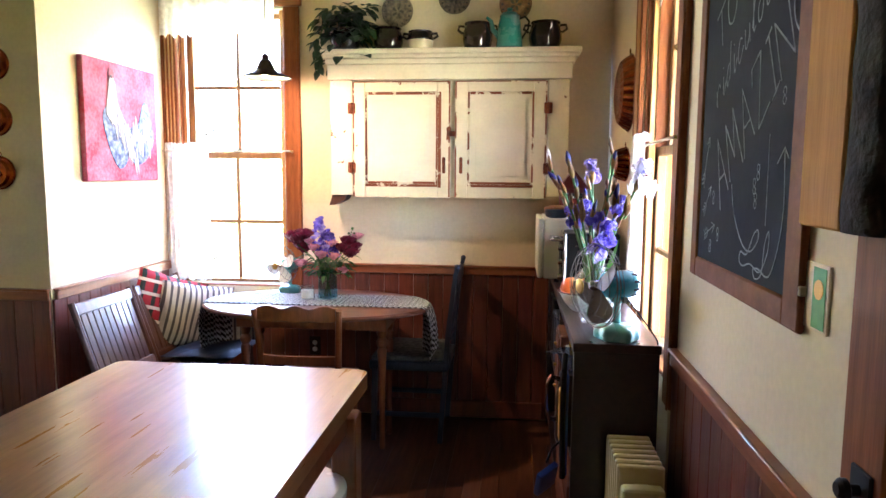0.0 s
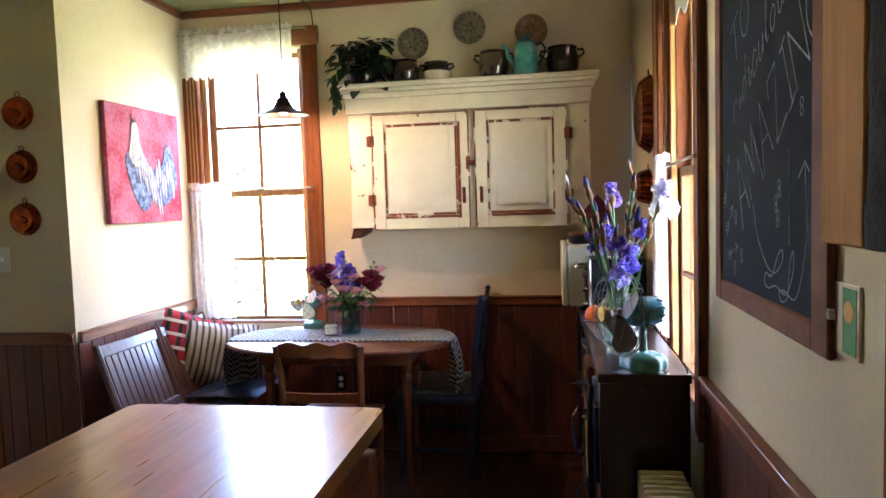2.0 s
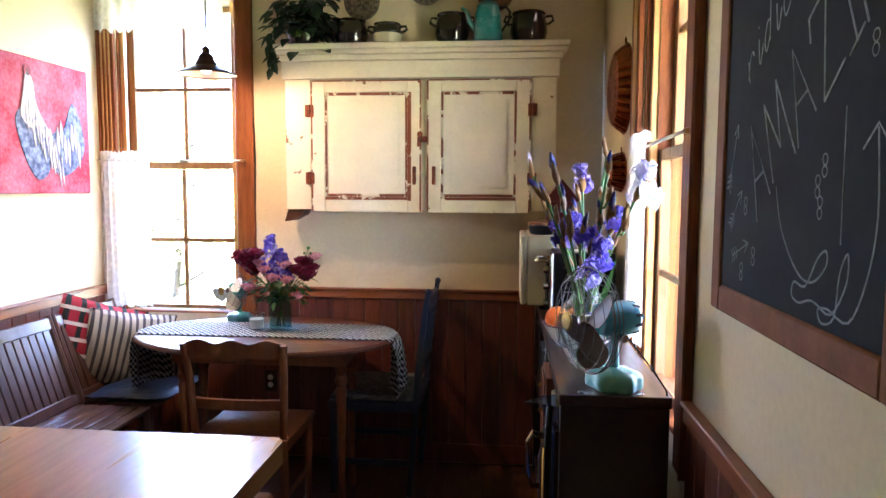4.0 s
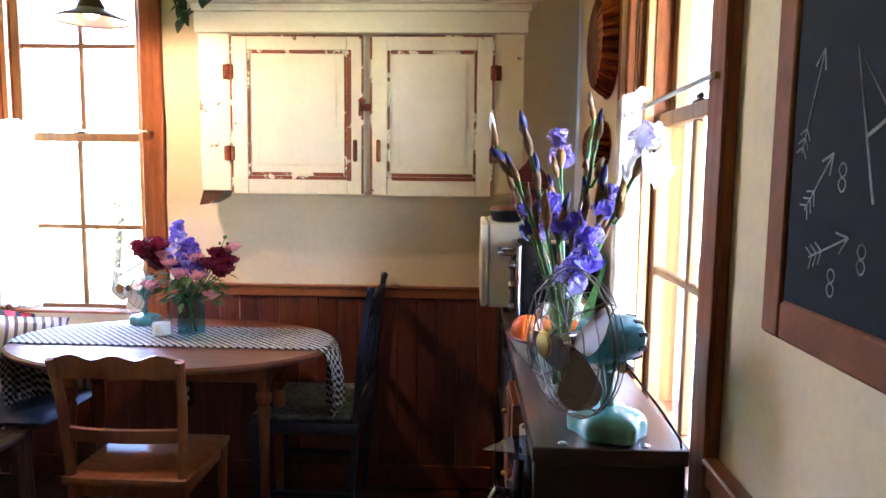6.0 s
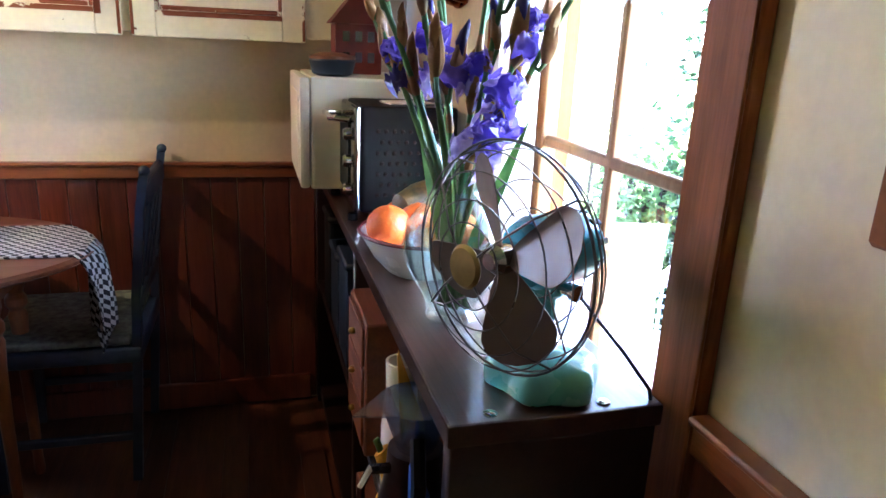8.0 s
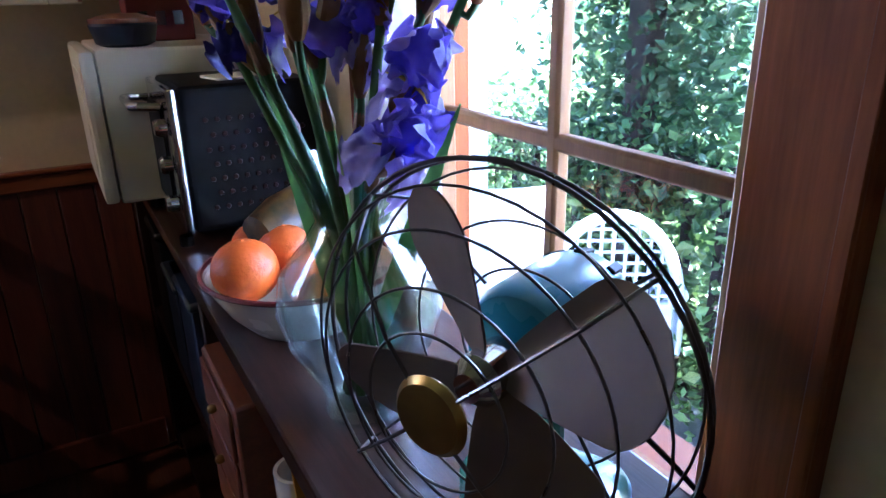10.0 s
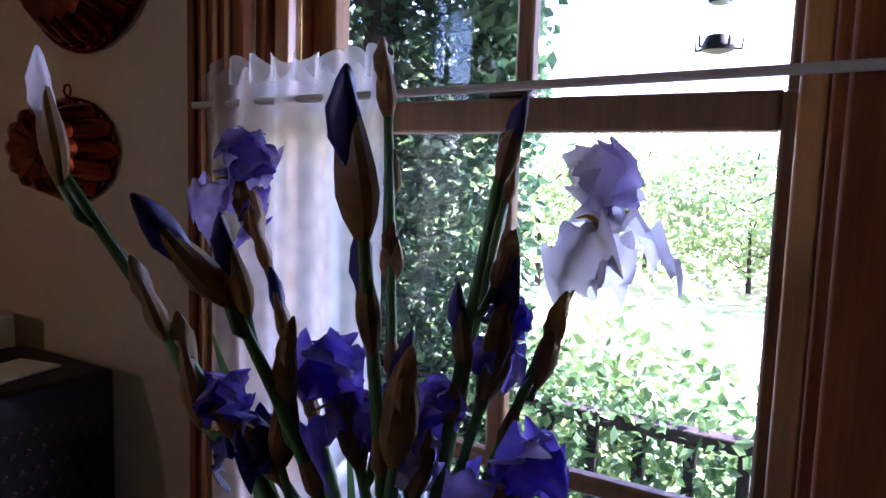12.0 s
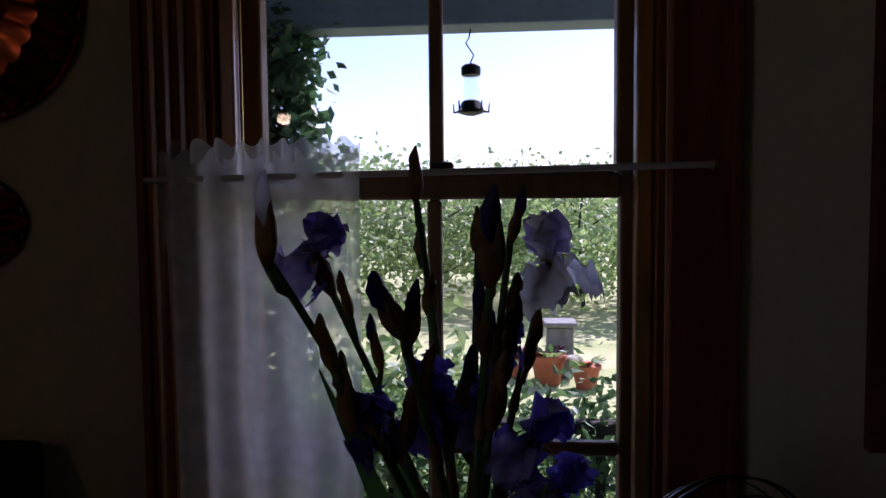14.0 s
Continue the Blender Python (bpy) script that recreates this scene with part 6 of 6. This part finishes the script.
iris((0.334, 3.158, 1.488), None, [((0.334, 3.158, 1.48), (0.338, 3.141, 1.546), 0.0115, DP), ((0.336, 3.16, 1.40), (0.346, 3.148, 1.445), 0.012, SH), ((0.322, 3.175, 1.33), (0.312, 3.18, 1.405), 0.012, DP)], seed=6)
iris((0.432, 3.200, 1.465), None, [((0.432, 3.200, 1.46), (0.442, 3.2, 1.525), 0.0125, SH), ((0.40, 3.19, 1.37), (0.405, 3.18, 1.44), 0.0115, SH)], seed=7)
iris((0.418, 3.112, 1.432), ((W, W, V), (W, W, W), 0.074, (-12, 8, 15)), [((0.382, 3.14, 1.315), (0.386, 3.12, 1.395), 0.0145, SH)], "iris stem with a large white and violet bloom", 8)
iris((0.355, 3.165, 1.335), (P, P, 0.040, (0, 20, 0)), [((0.345, 3.165, 1.325), (0.352, 3.15, 1.43), 0.0165, DP)], "iris stem with a half-open violet bloom", 9)
iris((0.312, 3.145, 1.235), ((V, P, P), (V, P, P), 0.062, (35, 5, 0)), [], "iris stem with a large violet bloom", 10)
iris((0.286, 3.128, 1.195), (P, (V, V, P), 0.054, (50, -10, 20)), [], "iris stem with a drooping violet bloom", 11)
iris((0.262, 3.238, 1.295), (P, P, 0.060, (-10, -20, 0)), [((0.27, 3.22, 1.28), (0.285, 3.20, 1.37), 0.0135, DP)], "iris stem with a ruffled violet bloom", 12)
iris((0.214, 3.288, 1.285), (P, DP, 0.046, (0, -25, 0)), [((0.222, 3.27, 1.27), (0.215, 3.255, 1.35), 0.013, SH)], "iris stem with a small dark violet bloom", 14)
iris((0.30, 3.20, 1.27), (P, V, 0.046, (20, -15, 30)), [((0.30, 3.215, 1.255), (0.298, 3.21, 1.33), 0.012, SH)], "iris stem with a ruffled violet bloom", 21)
blades = thing("iris_leaf", "long green blade-shaped iris leaves in the vase", "leaf", tuple(VC))
for _d, _l, _w in (((-0.16, 0.36, 1), 0.43, 0.014), ((-0.05, 0.26, 1), 0.36, 0.012), ((0.3, -0.2, 1), 0.30, 0.012), ((-0.1, -0.3, 1), 0.30, 0.012), ((0.2, 0.4, 1), 0.34, 0.012)):
    part("blade", leaf_bm((0, 0, 0.04), _d, (-_d[1], _d[0], 0.2), _l, _w, droop=0.06, nseg=8), "stem", blades)

jar = thing("glass_jar", "blue glass canning jar holding the bouquet", "jar", (-1.022, 4.27, 0.771))
part("glass", lathe([(0.047, 0), (0.052, 0.006), (0.052, 0.12), (0.041, 0.138), (0.041, 0.165), (0.038, 0.165), (0.038, 0.138), (0.049, 0.12), (0.049, 0.01), (0.0, 0.008)], 32, False), "blueglass", jar)
part("stems", joined(*[tube([(0.02 * math.cos(k), 0.02 * math.sin(k), 0.012), (-0.012 * math.cos(k), -0.012 * math.sin(k), 0.14), (-0.06 * math.cos(k), -0.05 * math.sin(k), 0.24)], 0.0025, 6) for k in range(8)]), "stem", jar)
JC = Vector((-1.022, 4.27, 0.771))


def rose(c, r, material, label, seed):
    rg = random.Random(seed)
    t = thing("garden_rose", label, "flower", tuple(JC + Vector(c)), 0, "bouquet on the table")
    for k in range(16):
        lv = k / 16
        a = 137.5 * k
        ls = []
        petal(ls, pose(0, 0, -r * 0.3, 0, 0, a) @ pose(0, r * 0.05, 0, 78 - 55 * lv, 0, 0), r * (0.75 + 0.35 * lv), r * (0.4 + 0.2 * lv), 1.3 - 0.9 * lv, r * 0.08, rg.random() * 6)
        part("petal", ls[0], material, t)
    part("stem", tube([(0, 0, -r * 0.25), (-c[0] * 0.5, -c[1] * 0.5, -c[2] * 0.45 + 0.05), (-c[0] * 0.85, -c[1] * 0.85, 0.15 - c[2])], 0.0025, 6), "stem", t)


for _i, (_c, _r, _m) in enumerate((((-0.165, -0.02, 0.29), 0.058, "rose"), ((-0.14, 0.03, 0.24), 0.045, "rose"), ((0.115, 0.0, 0.28), 0.038, "rose"), ((0.135, -0.03, 0.225), 0.042, "rose"), ((0.09, -0.04, 0.25), 0.034, "rose"), ((0.165, 0.02, 0.305), 0.026, "pink"),
                                   ((-0.015, -0.06, 0.215), 0.032, "pink"), ((-0.135, -0.05, 0.17), 0.03, "pink"), ((0.03, -0.03, 0.27), 0.03, "pink"), ((0.10, -0.05, 0.14), 0.026, "pink"), ((-0.09, -0.04, 0.28), 0.024, "pink"), ((-0.12, -0.04, 0.31), 0.045, "rose"), ((0.15, -0.01, 0.255), 0.036, "rose"), ((0.05, -0.06, 0.21), 0.028, "pink"), ((-0.06, -0.05, 0.25), 0.028, "pink"))):
    rose((_c[0], _c[1], _c[2] * 1.08 + 0.01), _r * 1.5, _m, "dark crimson rose in the bouquet" if _m == "rose" else "pale pink rose in the bouquet", _i)
lark = thing("larkspur", "violet larkspur spikes rising from the bouquet", "flower", tuple(JC), 0, "bouquet on the table")
for _s, (_x, _y, _z0, _z1) in enumerate(((-0.045, 0.0, 0.25, 0.43), (-0.01, 0.01, 0.24, 0.36), (0.02, -0.02, 0.23, 0.34))):
    for _k in range(30):
        _u = _k / 30
        _a = _k * 2.4
        _rr = 0.035 * (1.05 - _u) + 0.008
        _ls = []
        for _q in range(2):
            petal(_ls, pose(_x + _rr * math.cos(_a), _y + _rr * math.sin(_a), _z0 + (_z1 - _z0) * _u, rng.uniform(20, 80), 0, math.degrees(_a) - 90 + 90 * _q), 0.026, 0.016, 0.8, 0.003, _k)
        part("floret", joined(*_ls), "purple" if _k % 3 else "lavender", lark)
    part("stem", tube([(0, 0, 0.14), (_x, _y, _z0), (_x, _y, _z1)], 0.003, 6, 0.001), "stem", lark)
green = thing("bouquet_greenery", "green leaves around the bouquet", "leaf", tuple(JC), 0, "bouquet on the table")
for _k in range(110):
    _a = rng.uniform(0, 6.28)
    _rr = rng.uniform(0.02, 0.13)
    part("leaf", leaf_bm((_rr * math.cos(_a) * 1.2, _rr * math.sin(_a) * 0.7, rng.uniform(0.13, 0.24)), (math.cos(_a), math.sin(_a), rng.uniform(-0.6, 0.5)), (0, 0, 1), rng.uniform(0.03, 0.06), rng.uniform(0.01, 0.018)), "leaf", green)
part("sprig", joined(tube([(0.05, 0, 0.2), (0.11, 0, 0.3), (0.14, 0, 0.38)], 0.0018, 5), ball(0.009, (0.14, 0, 0.385), 1), ball(0.007, (0.12, 0, 0.36), 1), ball(0.007, (0.15, 0.0, 0.36), 1)), "stem", green)
cd = thing("candle", "white candle in a clear glass tumbler", "candle", (-1.125, 4.235, 0.771))
part("glass", lathe([(0.034, 0), (0.037, 0.004), (0.037, 0.078), (0.035, 0.078), (0.035, 0.006), (0.0, 0.006)], 28, False), "vaseglass", cd)
part("wax", lathe([(0.033, 0.007), (0.0335, 0.05)], 28), "wax", cd)

# ---- outside ----
def leaf_cloud(n, f, size, seed):
    """Many small folded leaves; f gives a random place from a generator."""
    rg = random.Random(seed)
    v, fc = [], []
    for _ in range(n):
        p = Vector(f(rg))
        d = Vector((rg.gauss(0, 1), rg.gauss(0, 1), rg.gauss(-0.2, 0.7))).normalized()
        s = d.cross(Vector((rg.gauss(0, 1), rg.gauss(0, 1), rg.gauss(0, 1)))).normalized()
        nn = d.cross(s)
        ln = size * rg.uniform(0.6, 1.4)
        k = len(v)
        v += [p, p + d * ln * 0.45 + s * ln * 0.3 + nn * ln * 0.08, p + d * ln, p + d * ln * 0.45 - s * ln * 0.3 + nn * ln * 0.08]
        fc += [(k, k + 1, k + 2), (k, k + 2, k + 3)]
    me = bpy.data.meshes.new("leaves")
    me.from_pydata([tuple(q) for q in v], [], fc)
    return me


def leaves(name, label, category, n, f, size, seed, material):
    me = leaf_cloud(n, f, size, seed)
    me.materials.append(M[material])
    return tagged(new(name, me), label, category, kind="stuff")


GZ = -0.55


def ground_f(u, v):
    x, y = -60 + 190 * u, -80 + 180 * v
    return (x, y, GZ - 0.02 + 0.05 * math.sin(x * 0.4) * math.cos(y * 0.3))


solid("ground", sheet(ground_f, 60, 60), "lawn", "sunlit lawn and dry garden ground", "ground", kind="structure")
solid("porch_roof", joined(moved(extrude_poly([(0.66, 2.62), (1.98, 2.31), (1.98, 2.36), (0.66, 2.67)], 6.5, "xz"), pose(0, 0.5, 0)), rbox(1.74, 1.86, 0.5, 7.0, 2.105, 2.30, 0.005)), "porch_blue", "blue-grey porch roof with an eave beam", "porch", kind="structure")
deck = solid("porch_deck", rbox(0.66, 1.92, 0.5, 7.0, -0.2, -0.12), "deck", "grey porch deck", "porch", kind="structure")
solid("house_facade", rbox(0.665, 0.70, 0.5, 2.93, -0.5, 2.6), "porch_blue", "blue-grey painted outside wall", "wall", kind="structure")
solid("house_facade", rbox(0.665, 0.70, 3.61, 7.0, -0.5, 2.6), "porch_blue", "blue-grey painted outside wall", "wall", kind="structure")
railing = thing("porch_railing", "dark wooden porch railing with balusters", "railing")
part("handrail", rbox(1.78, 1.84, 0.5, 7.0, 0.77, 0.81, 0.006), "bark_trunk", railing)
part("bottom_rail", rbox(1.79, 1.83, 0.5, 7.0, -0.03, 0.01, 0.004), "bark_trunk", railing)
_bal = mesh_of("baluster", rbox(-0.016, 0.016, -0.016, 0.016, 0.01, 0.77, 0.003), "bark_trunk")
for _k in range(46):
    _b = new("baluster", _bal)
    _b.parent, _b.location = railing, (1.81, 0.6 + 0.14 * _k, 0)
for _y in (1.0, 4.35):
    part("post", rbox(1.76, 1.85, _y - 0.045, _y + 0.045, -0.12, 2.105, 0.006), "bark_trunk", railing)

feeder = thing("bird_feeder", "hanging glass feeder with dark cap and base", "bird feeder", (1.80, 3.265, 0))
part("hook", tube([(0, 0, 2.105), (0.012, 0.006, 2.08), (0.0, 0.016, 2.06), (0, -0.01, 2.02), (0, 0.0, 2.0), (0, 0, 1.99)], 0.0025, 6), "black", feeder)
part("cap", lathe([(0.03, 1.955), (0.032, 1.96), (0.032, 1.982), (0.022, 1.99)], 20), "black", feeder)
part("tube", lathe([(0.024, 1.87), (0.028, 1.9), (0.022, 1.93), (0.026, 1.955)], 20, False), "vaseglass", feeder)
part("base", joined(lathe([(0.014, 1.825), (0.04, 1.833), (0.042, 1.845), (0.03, 1.87), (0.02, 1.875)], 20)), "black", feeder)
for _k in range(5):
    _a = 2 * math.pi * _k / 5
    part("perch", tube([(0.035 * math.cos(_a), 0.035 * math.sin(_a), 1.842), (0.06 * math.cos(_a), 0.06 * math.sin(_a), 1.838), (0.063 * math.cos(_a), 0.063 * math.sin(_a), 1.868)], 0.006, 6, 0.002), "black", feeder)

wch = thing("wicker_chair", "white wicker armchair on the porch", "chair", (1.55, 4.25, -0.12), 150)
part("seat", rbox(-0.25, 0.25, -0.25, 0.25, 0.36, 0.42, 0.03, 3), "wicker", wch)


def arch_back(u, v):
    a = math.pi * u
    r = 0.24 * v
    return (r * math.cos(a) * 1.0, 0.24 + 0.06 * v, 0.62 + r * math.sin(a) * 1.45)


part("back_frame", tube([(0.25 * math.cos(math.pi * k / 20), 0.29, 0.62 + 0.36 * math.sin(math.pi * k / 20)) for k in range(21)], 0.022, 10), "wicker", wch)
part("lower_back", rbox(-0.24, 0.24, 0.255, 0.29, 0.40, 0.64, 0.01), "wicker", wch)
for _k in range(11):
    _x = -0.22 + 0.044 * _k
    _t = math.sqrt(max(0, 1 - (_x / 0.25) ** 2)) * 0.36
    part("cane", tube([(_x, 0.285, 0.62), (_x, 0.29, 0.62 + _t)], 0.007, 5), "wicker", wch)
for _k in range(1, 8):
    _z = 0.044 * _k
    _w = 0.25 * math.sqrt(max(0, 1 - (_z / 0.36) ** 2))
    part("cane", tube([(-_w, 0.283, 0.62 + _z), (_w, 0.283, 0.62 + _z)], 0.007, 5), "wicker", wch)
for _s in (-1, 1):
    part("arm", tube([(_s * 0.26, 0.28, 0.66), (_s * 0.3, 0.1, 0.63), (_s * 0.31, -0.15, 0.62), (_s * 0.29, -0.25, 0.56), (_s * 0.28, -0.26, 0.4)], 0.03, 10), "wicker", wch)
    part("arm_panel", rbox(_s * 0.28 - 0.012, _s * 0.28 + 0.012, -0.22, 0.26, 0.40, 0.62, 0.006), "wicker", wch)
    for _y in (-0.22, 0.24):
        part("leg", tube([(_s * 0.22, _y, 0.37), (_s * 0.23, _y, 0)], 0.022, 8), "wicker", wch)
pillow("outdoor_cushion", "pale cushion standing on the porch seat", "cushion", (1.14, 4.26, 0.515), (8, 0, -35), 0.42, 0.58, 0.14)
wch.scale = (0.84, 0.84, 0.84)
wch2 = copy_thing(wch, pose(1.01, 4.42, -0.12, 0, 0, -25))
wch2["label"] = "white wicker armchair with a pale cushion on the porch"
pot = thing("flower_pot", "terracotta pot with white blossoms on the porch", "plant pot", (1.30, 3.28, -0.12))
part("pot", lathe([(0.11, 0), (0.15, 0.22), (0.17, 0.225), (0.17, 0.26), (0.15, 0.26), (0.14, 0.22)], 28), "terracotta", pot)
for _k in range(46):
    _a, _r = rng.uniform(0, 6.28), rng.uniform(0.02, 0.17)
    part("leaf", leaf_bm((_r * math.cos(_a), _r * math.sin(_a), rng.uniform(0.24, 0.4)), (math.cos(_a), math.sin(_a), 0.6), (0, 0, 1), 0.08, 0.025), "garden" if _k % 3 else "white_petal", pot)

leaves("vine", "leafy vine climbing the porch post", "vine", 13000, lambda r: (1.9 + r.gauss(0, 0.10), max(3.84 + 0.06 * r.random(), 4.3 + r.gauss(0, 0.28)), r.uniform(0.6, 2.35)), 0.044, 3, "vine")
leaves("vine", "leafy vine hanging under the eave", "vine", 900, lambda r: (1.8 + r.gauss(0, 0.08), 3.80 + abs(r.gauss(0, 0.12)) - 0.1 * (r.random() < 0.1), r.uniform(1.62, 2.12)), 0.055, 4, "vine")
leaves("hedge", "dense green shrubs beyond the porch railing", "hedge", 15000, lambda r: (2.6 + r.gauss(0, 0.35), r.uniform(3.3, 7.5), r.uniform(-0.5, 0.75) + 0.12 * math.sin(r.random() * 6) + 0.25 * (r.random() < 0.2)), 0.09, 5, "garden")
leaves("vine", "leafy creeper over the porch railing", "vine", 15000, lambda r: (1.83 + r.gauss(0, 0.08), r.uniform(2.4, 5.5), r.uniform(-0.1, 0.86) + 0.09 * abs(r.gauss(0, 1)) * (r.random() < 0.6)), 0.042, 9, "creeper")
leaves("hedge", "low green shrubs beyond the porch railing", "hedge", 7000, lambda r: (2.5 + r.gauss(0, 0.25), r.uniform(0.8, 3.4), r.uniform(-0.5, 0.45) + 0.12 * r.random()), 0.08, 6, "garden")


def tree(x, y, h, spread, seed, n, label, size=0.2, material="garden"):
    rg = random.Random(seed)
    t = thing("tree", label, "tree", (x, y, GZ), 0, "garden trees")
    part("trunk", tube([(0, 0, 0), (0.1, 0.05, h * 0.3), (0.0, 0.1, h * 0.6), (0.1, 0, h * 0.9)], 0.05 * h / 3, 9, 0.015), "bark_trunk", t)
    tips = []
    for k in range(9):
        a = 2.4 * k
        z0 = h * (0.05 + 0.075 * k)
        e = Vector((spread * 0.6 * math.cos(a), spread * 0.6 * math.sin(a), z0 + h * 0.18))
        tips.append(e)
        part("limb", tube([(0.06, 0.06, z0), (e.x * 0.5, e.y * 0.5, z0 + h * 0.12), e], 0.02 * h / 3, 6, 0.006), "bark_trunk", t)
    def f(r):
        c = tips[r.randrange(len(tips))]
        return (c.x + r.gauss(0, spread * 0.28), c.y + r.gauss(0, spread * 0.28), c.z + r.gauss(0, h * 0.1))
    me = leaf_cloud(n, f, size, seed)
    me.materials.append(M[material])
    o = new("crown", me)
    o.parent = t
    o["kind"] = "stuff"


for _i, (_x, _y, _h, _s) in enumerate(((12, 8, 3.2, 2.2), (14, 4.5, 3.0, 2.2), (13.5, 1.5, 2.8, 2.0), (16, 7, 3.6, 2.6), (15, -2, 3.2, 2.4), (10, 11, 3.6, 2.4), (18, 2.5, 3.4, 2.6), (5.0, 6.8, 3.4, 1.4))):
    tree(_x, _y, _h, _s, 20 + _i, 4200, "sunlit garden tree with pale green leaves", 0.16)
for _i, (_x, _y, _h, _s) in enumerate(((-3.2, 12.5, 3.6, 2.6), (-0.5, 14, 4.0, 2.8), (-6, 13, 4.0, 3.0))):
    tree(_x, _y, _h, _s, 40 + _i, 2500, "garden tree behind the house", 0.2)
ped = thing("stone_pedestal", "grey stone pedestal in the garden", "pedestal", (8, 2.45, GZ))
part("shaft", rbox(-0.16, 0.16, -0.16, 0.16, 0, 0.62, 0.02), "stone", ped)
part("cap", rbox(-0.2, 0.2, -0.2, 0.2, 0.621, 0.68, 0.012), "stone", ped)
for _x, _y, _r in ((7.6, 2.62, 0.2), (7.4, 2.2, 0.16), (7.9, 2.95, 0.15)):
    _t = thing("flower_pot", "terracotta pot of flowers in the garden", "plant pot", (_x, _y, GZ), 0, "garden pots")
    part("pot", lathe([(_r * 0.7, 0), (_r, _r * 1.4), (_r * 1.1, _r * 1.42), (_r * 1.1, _r * 1.7), (_r * 0.9, _r * 1.7)], 20), "terracotta", _t)
    for _k in range(20):
        _a = rng.uniform(0, 6.28)
        part("leaf", leaf_bm((_r * 0.6 * math.cos(_a), _r * 0.6 * math.sin(_a), _r * 1.6), (math.cos(_a), math.sin(_a), 1.2), (0, 0, 1), 0.16, 0.05), "garden" if _k % 3 else "rose", _t)

# ---- boards of the wainscot and the floor ----
def boards(wall, mesh, places):
    for m in places:
        b = new("board", mesh)
        b.parent = wall
        b.matrix_basis = m


BW = 0.0885
board_mesh = mesh_of("board", joined(rbox(-BW / 2 + 0.001, BW / 2 - 0.001, -0.014, 0, 0.0, 0.865, 0.003)), "wains")
boards(wall_far, board_mesh, [pose(XL + 0.06 + BW * k, YF, 0) for k in range(29) if not -2.03 < XL + 0.06 + BW * k < -1.38])
board_low = mesh_of("board", rbox(-BW / 2 + 0.001, BW / 2 - 0.001, -0.014, 0, 0.0, 0.705, 0.003), "wains")
boards(wall_far, board_low, [pose(XL + 0.06 + BW * k, YF, 0) for k in range(29) if -2.03 < XL + 0.06 + BW * k < -1.38])
boards(wall_right, board_mesh, [pose(XR, 2.80 - BW * k, 0, 0, 0, -90) for k in range(13)])
boards(wall_right, board_mesh, [pose(XR, 3.75 + BW * k, 0, 0, 0, -90) for k in range(10)])
boards(wall_left, board_mesh, [pose(XL, YJ + 0.045 + BW * k, 0, 0, 0, 90) for k in range(12)])
boards(wall_jog, board_mesh, [pose(XL - 0.045 - BW * k, YJ, 0) for k in range(5)])
FW = 0.082
plank_mesh = mesh_of("plank", rbox(-FW / 2 + 0.0008, FW / 2 - 0.0008, -0.9, 0.9, -0.012, 0, 0.0015), "floorwood")
for _k in range(36):
    _x = XR - FW / 2 - FW * _k
    _o = (0.55 * _k) % 1.8
    for _j in range(4):
        _y = YF - 0.9 - _o - 1.8016 * (_j - 1)
        if _y - 0.9 > YF - 0.02 or _y + 0.9 > YF + 0.001 or _y < YB:
            continue
        _p = new("plank", plank_mesh)
        _p.parent, _p.location = floor_base, (_x, _y, 0)
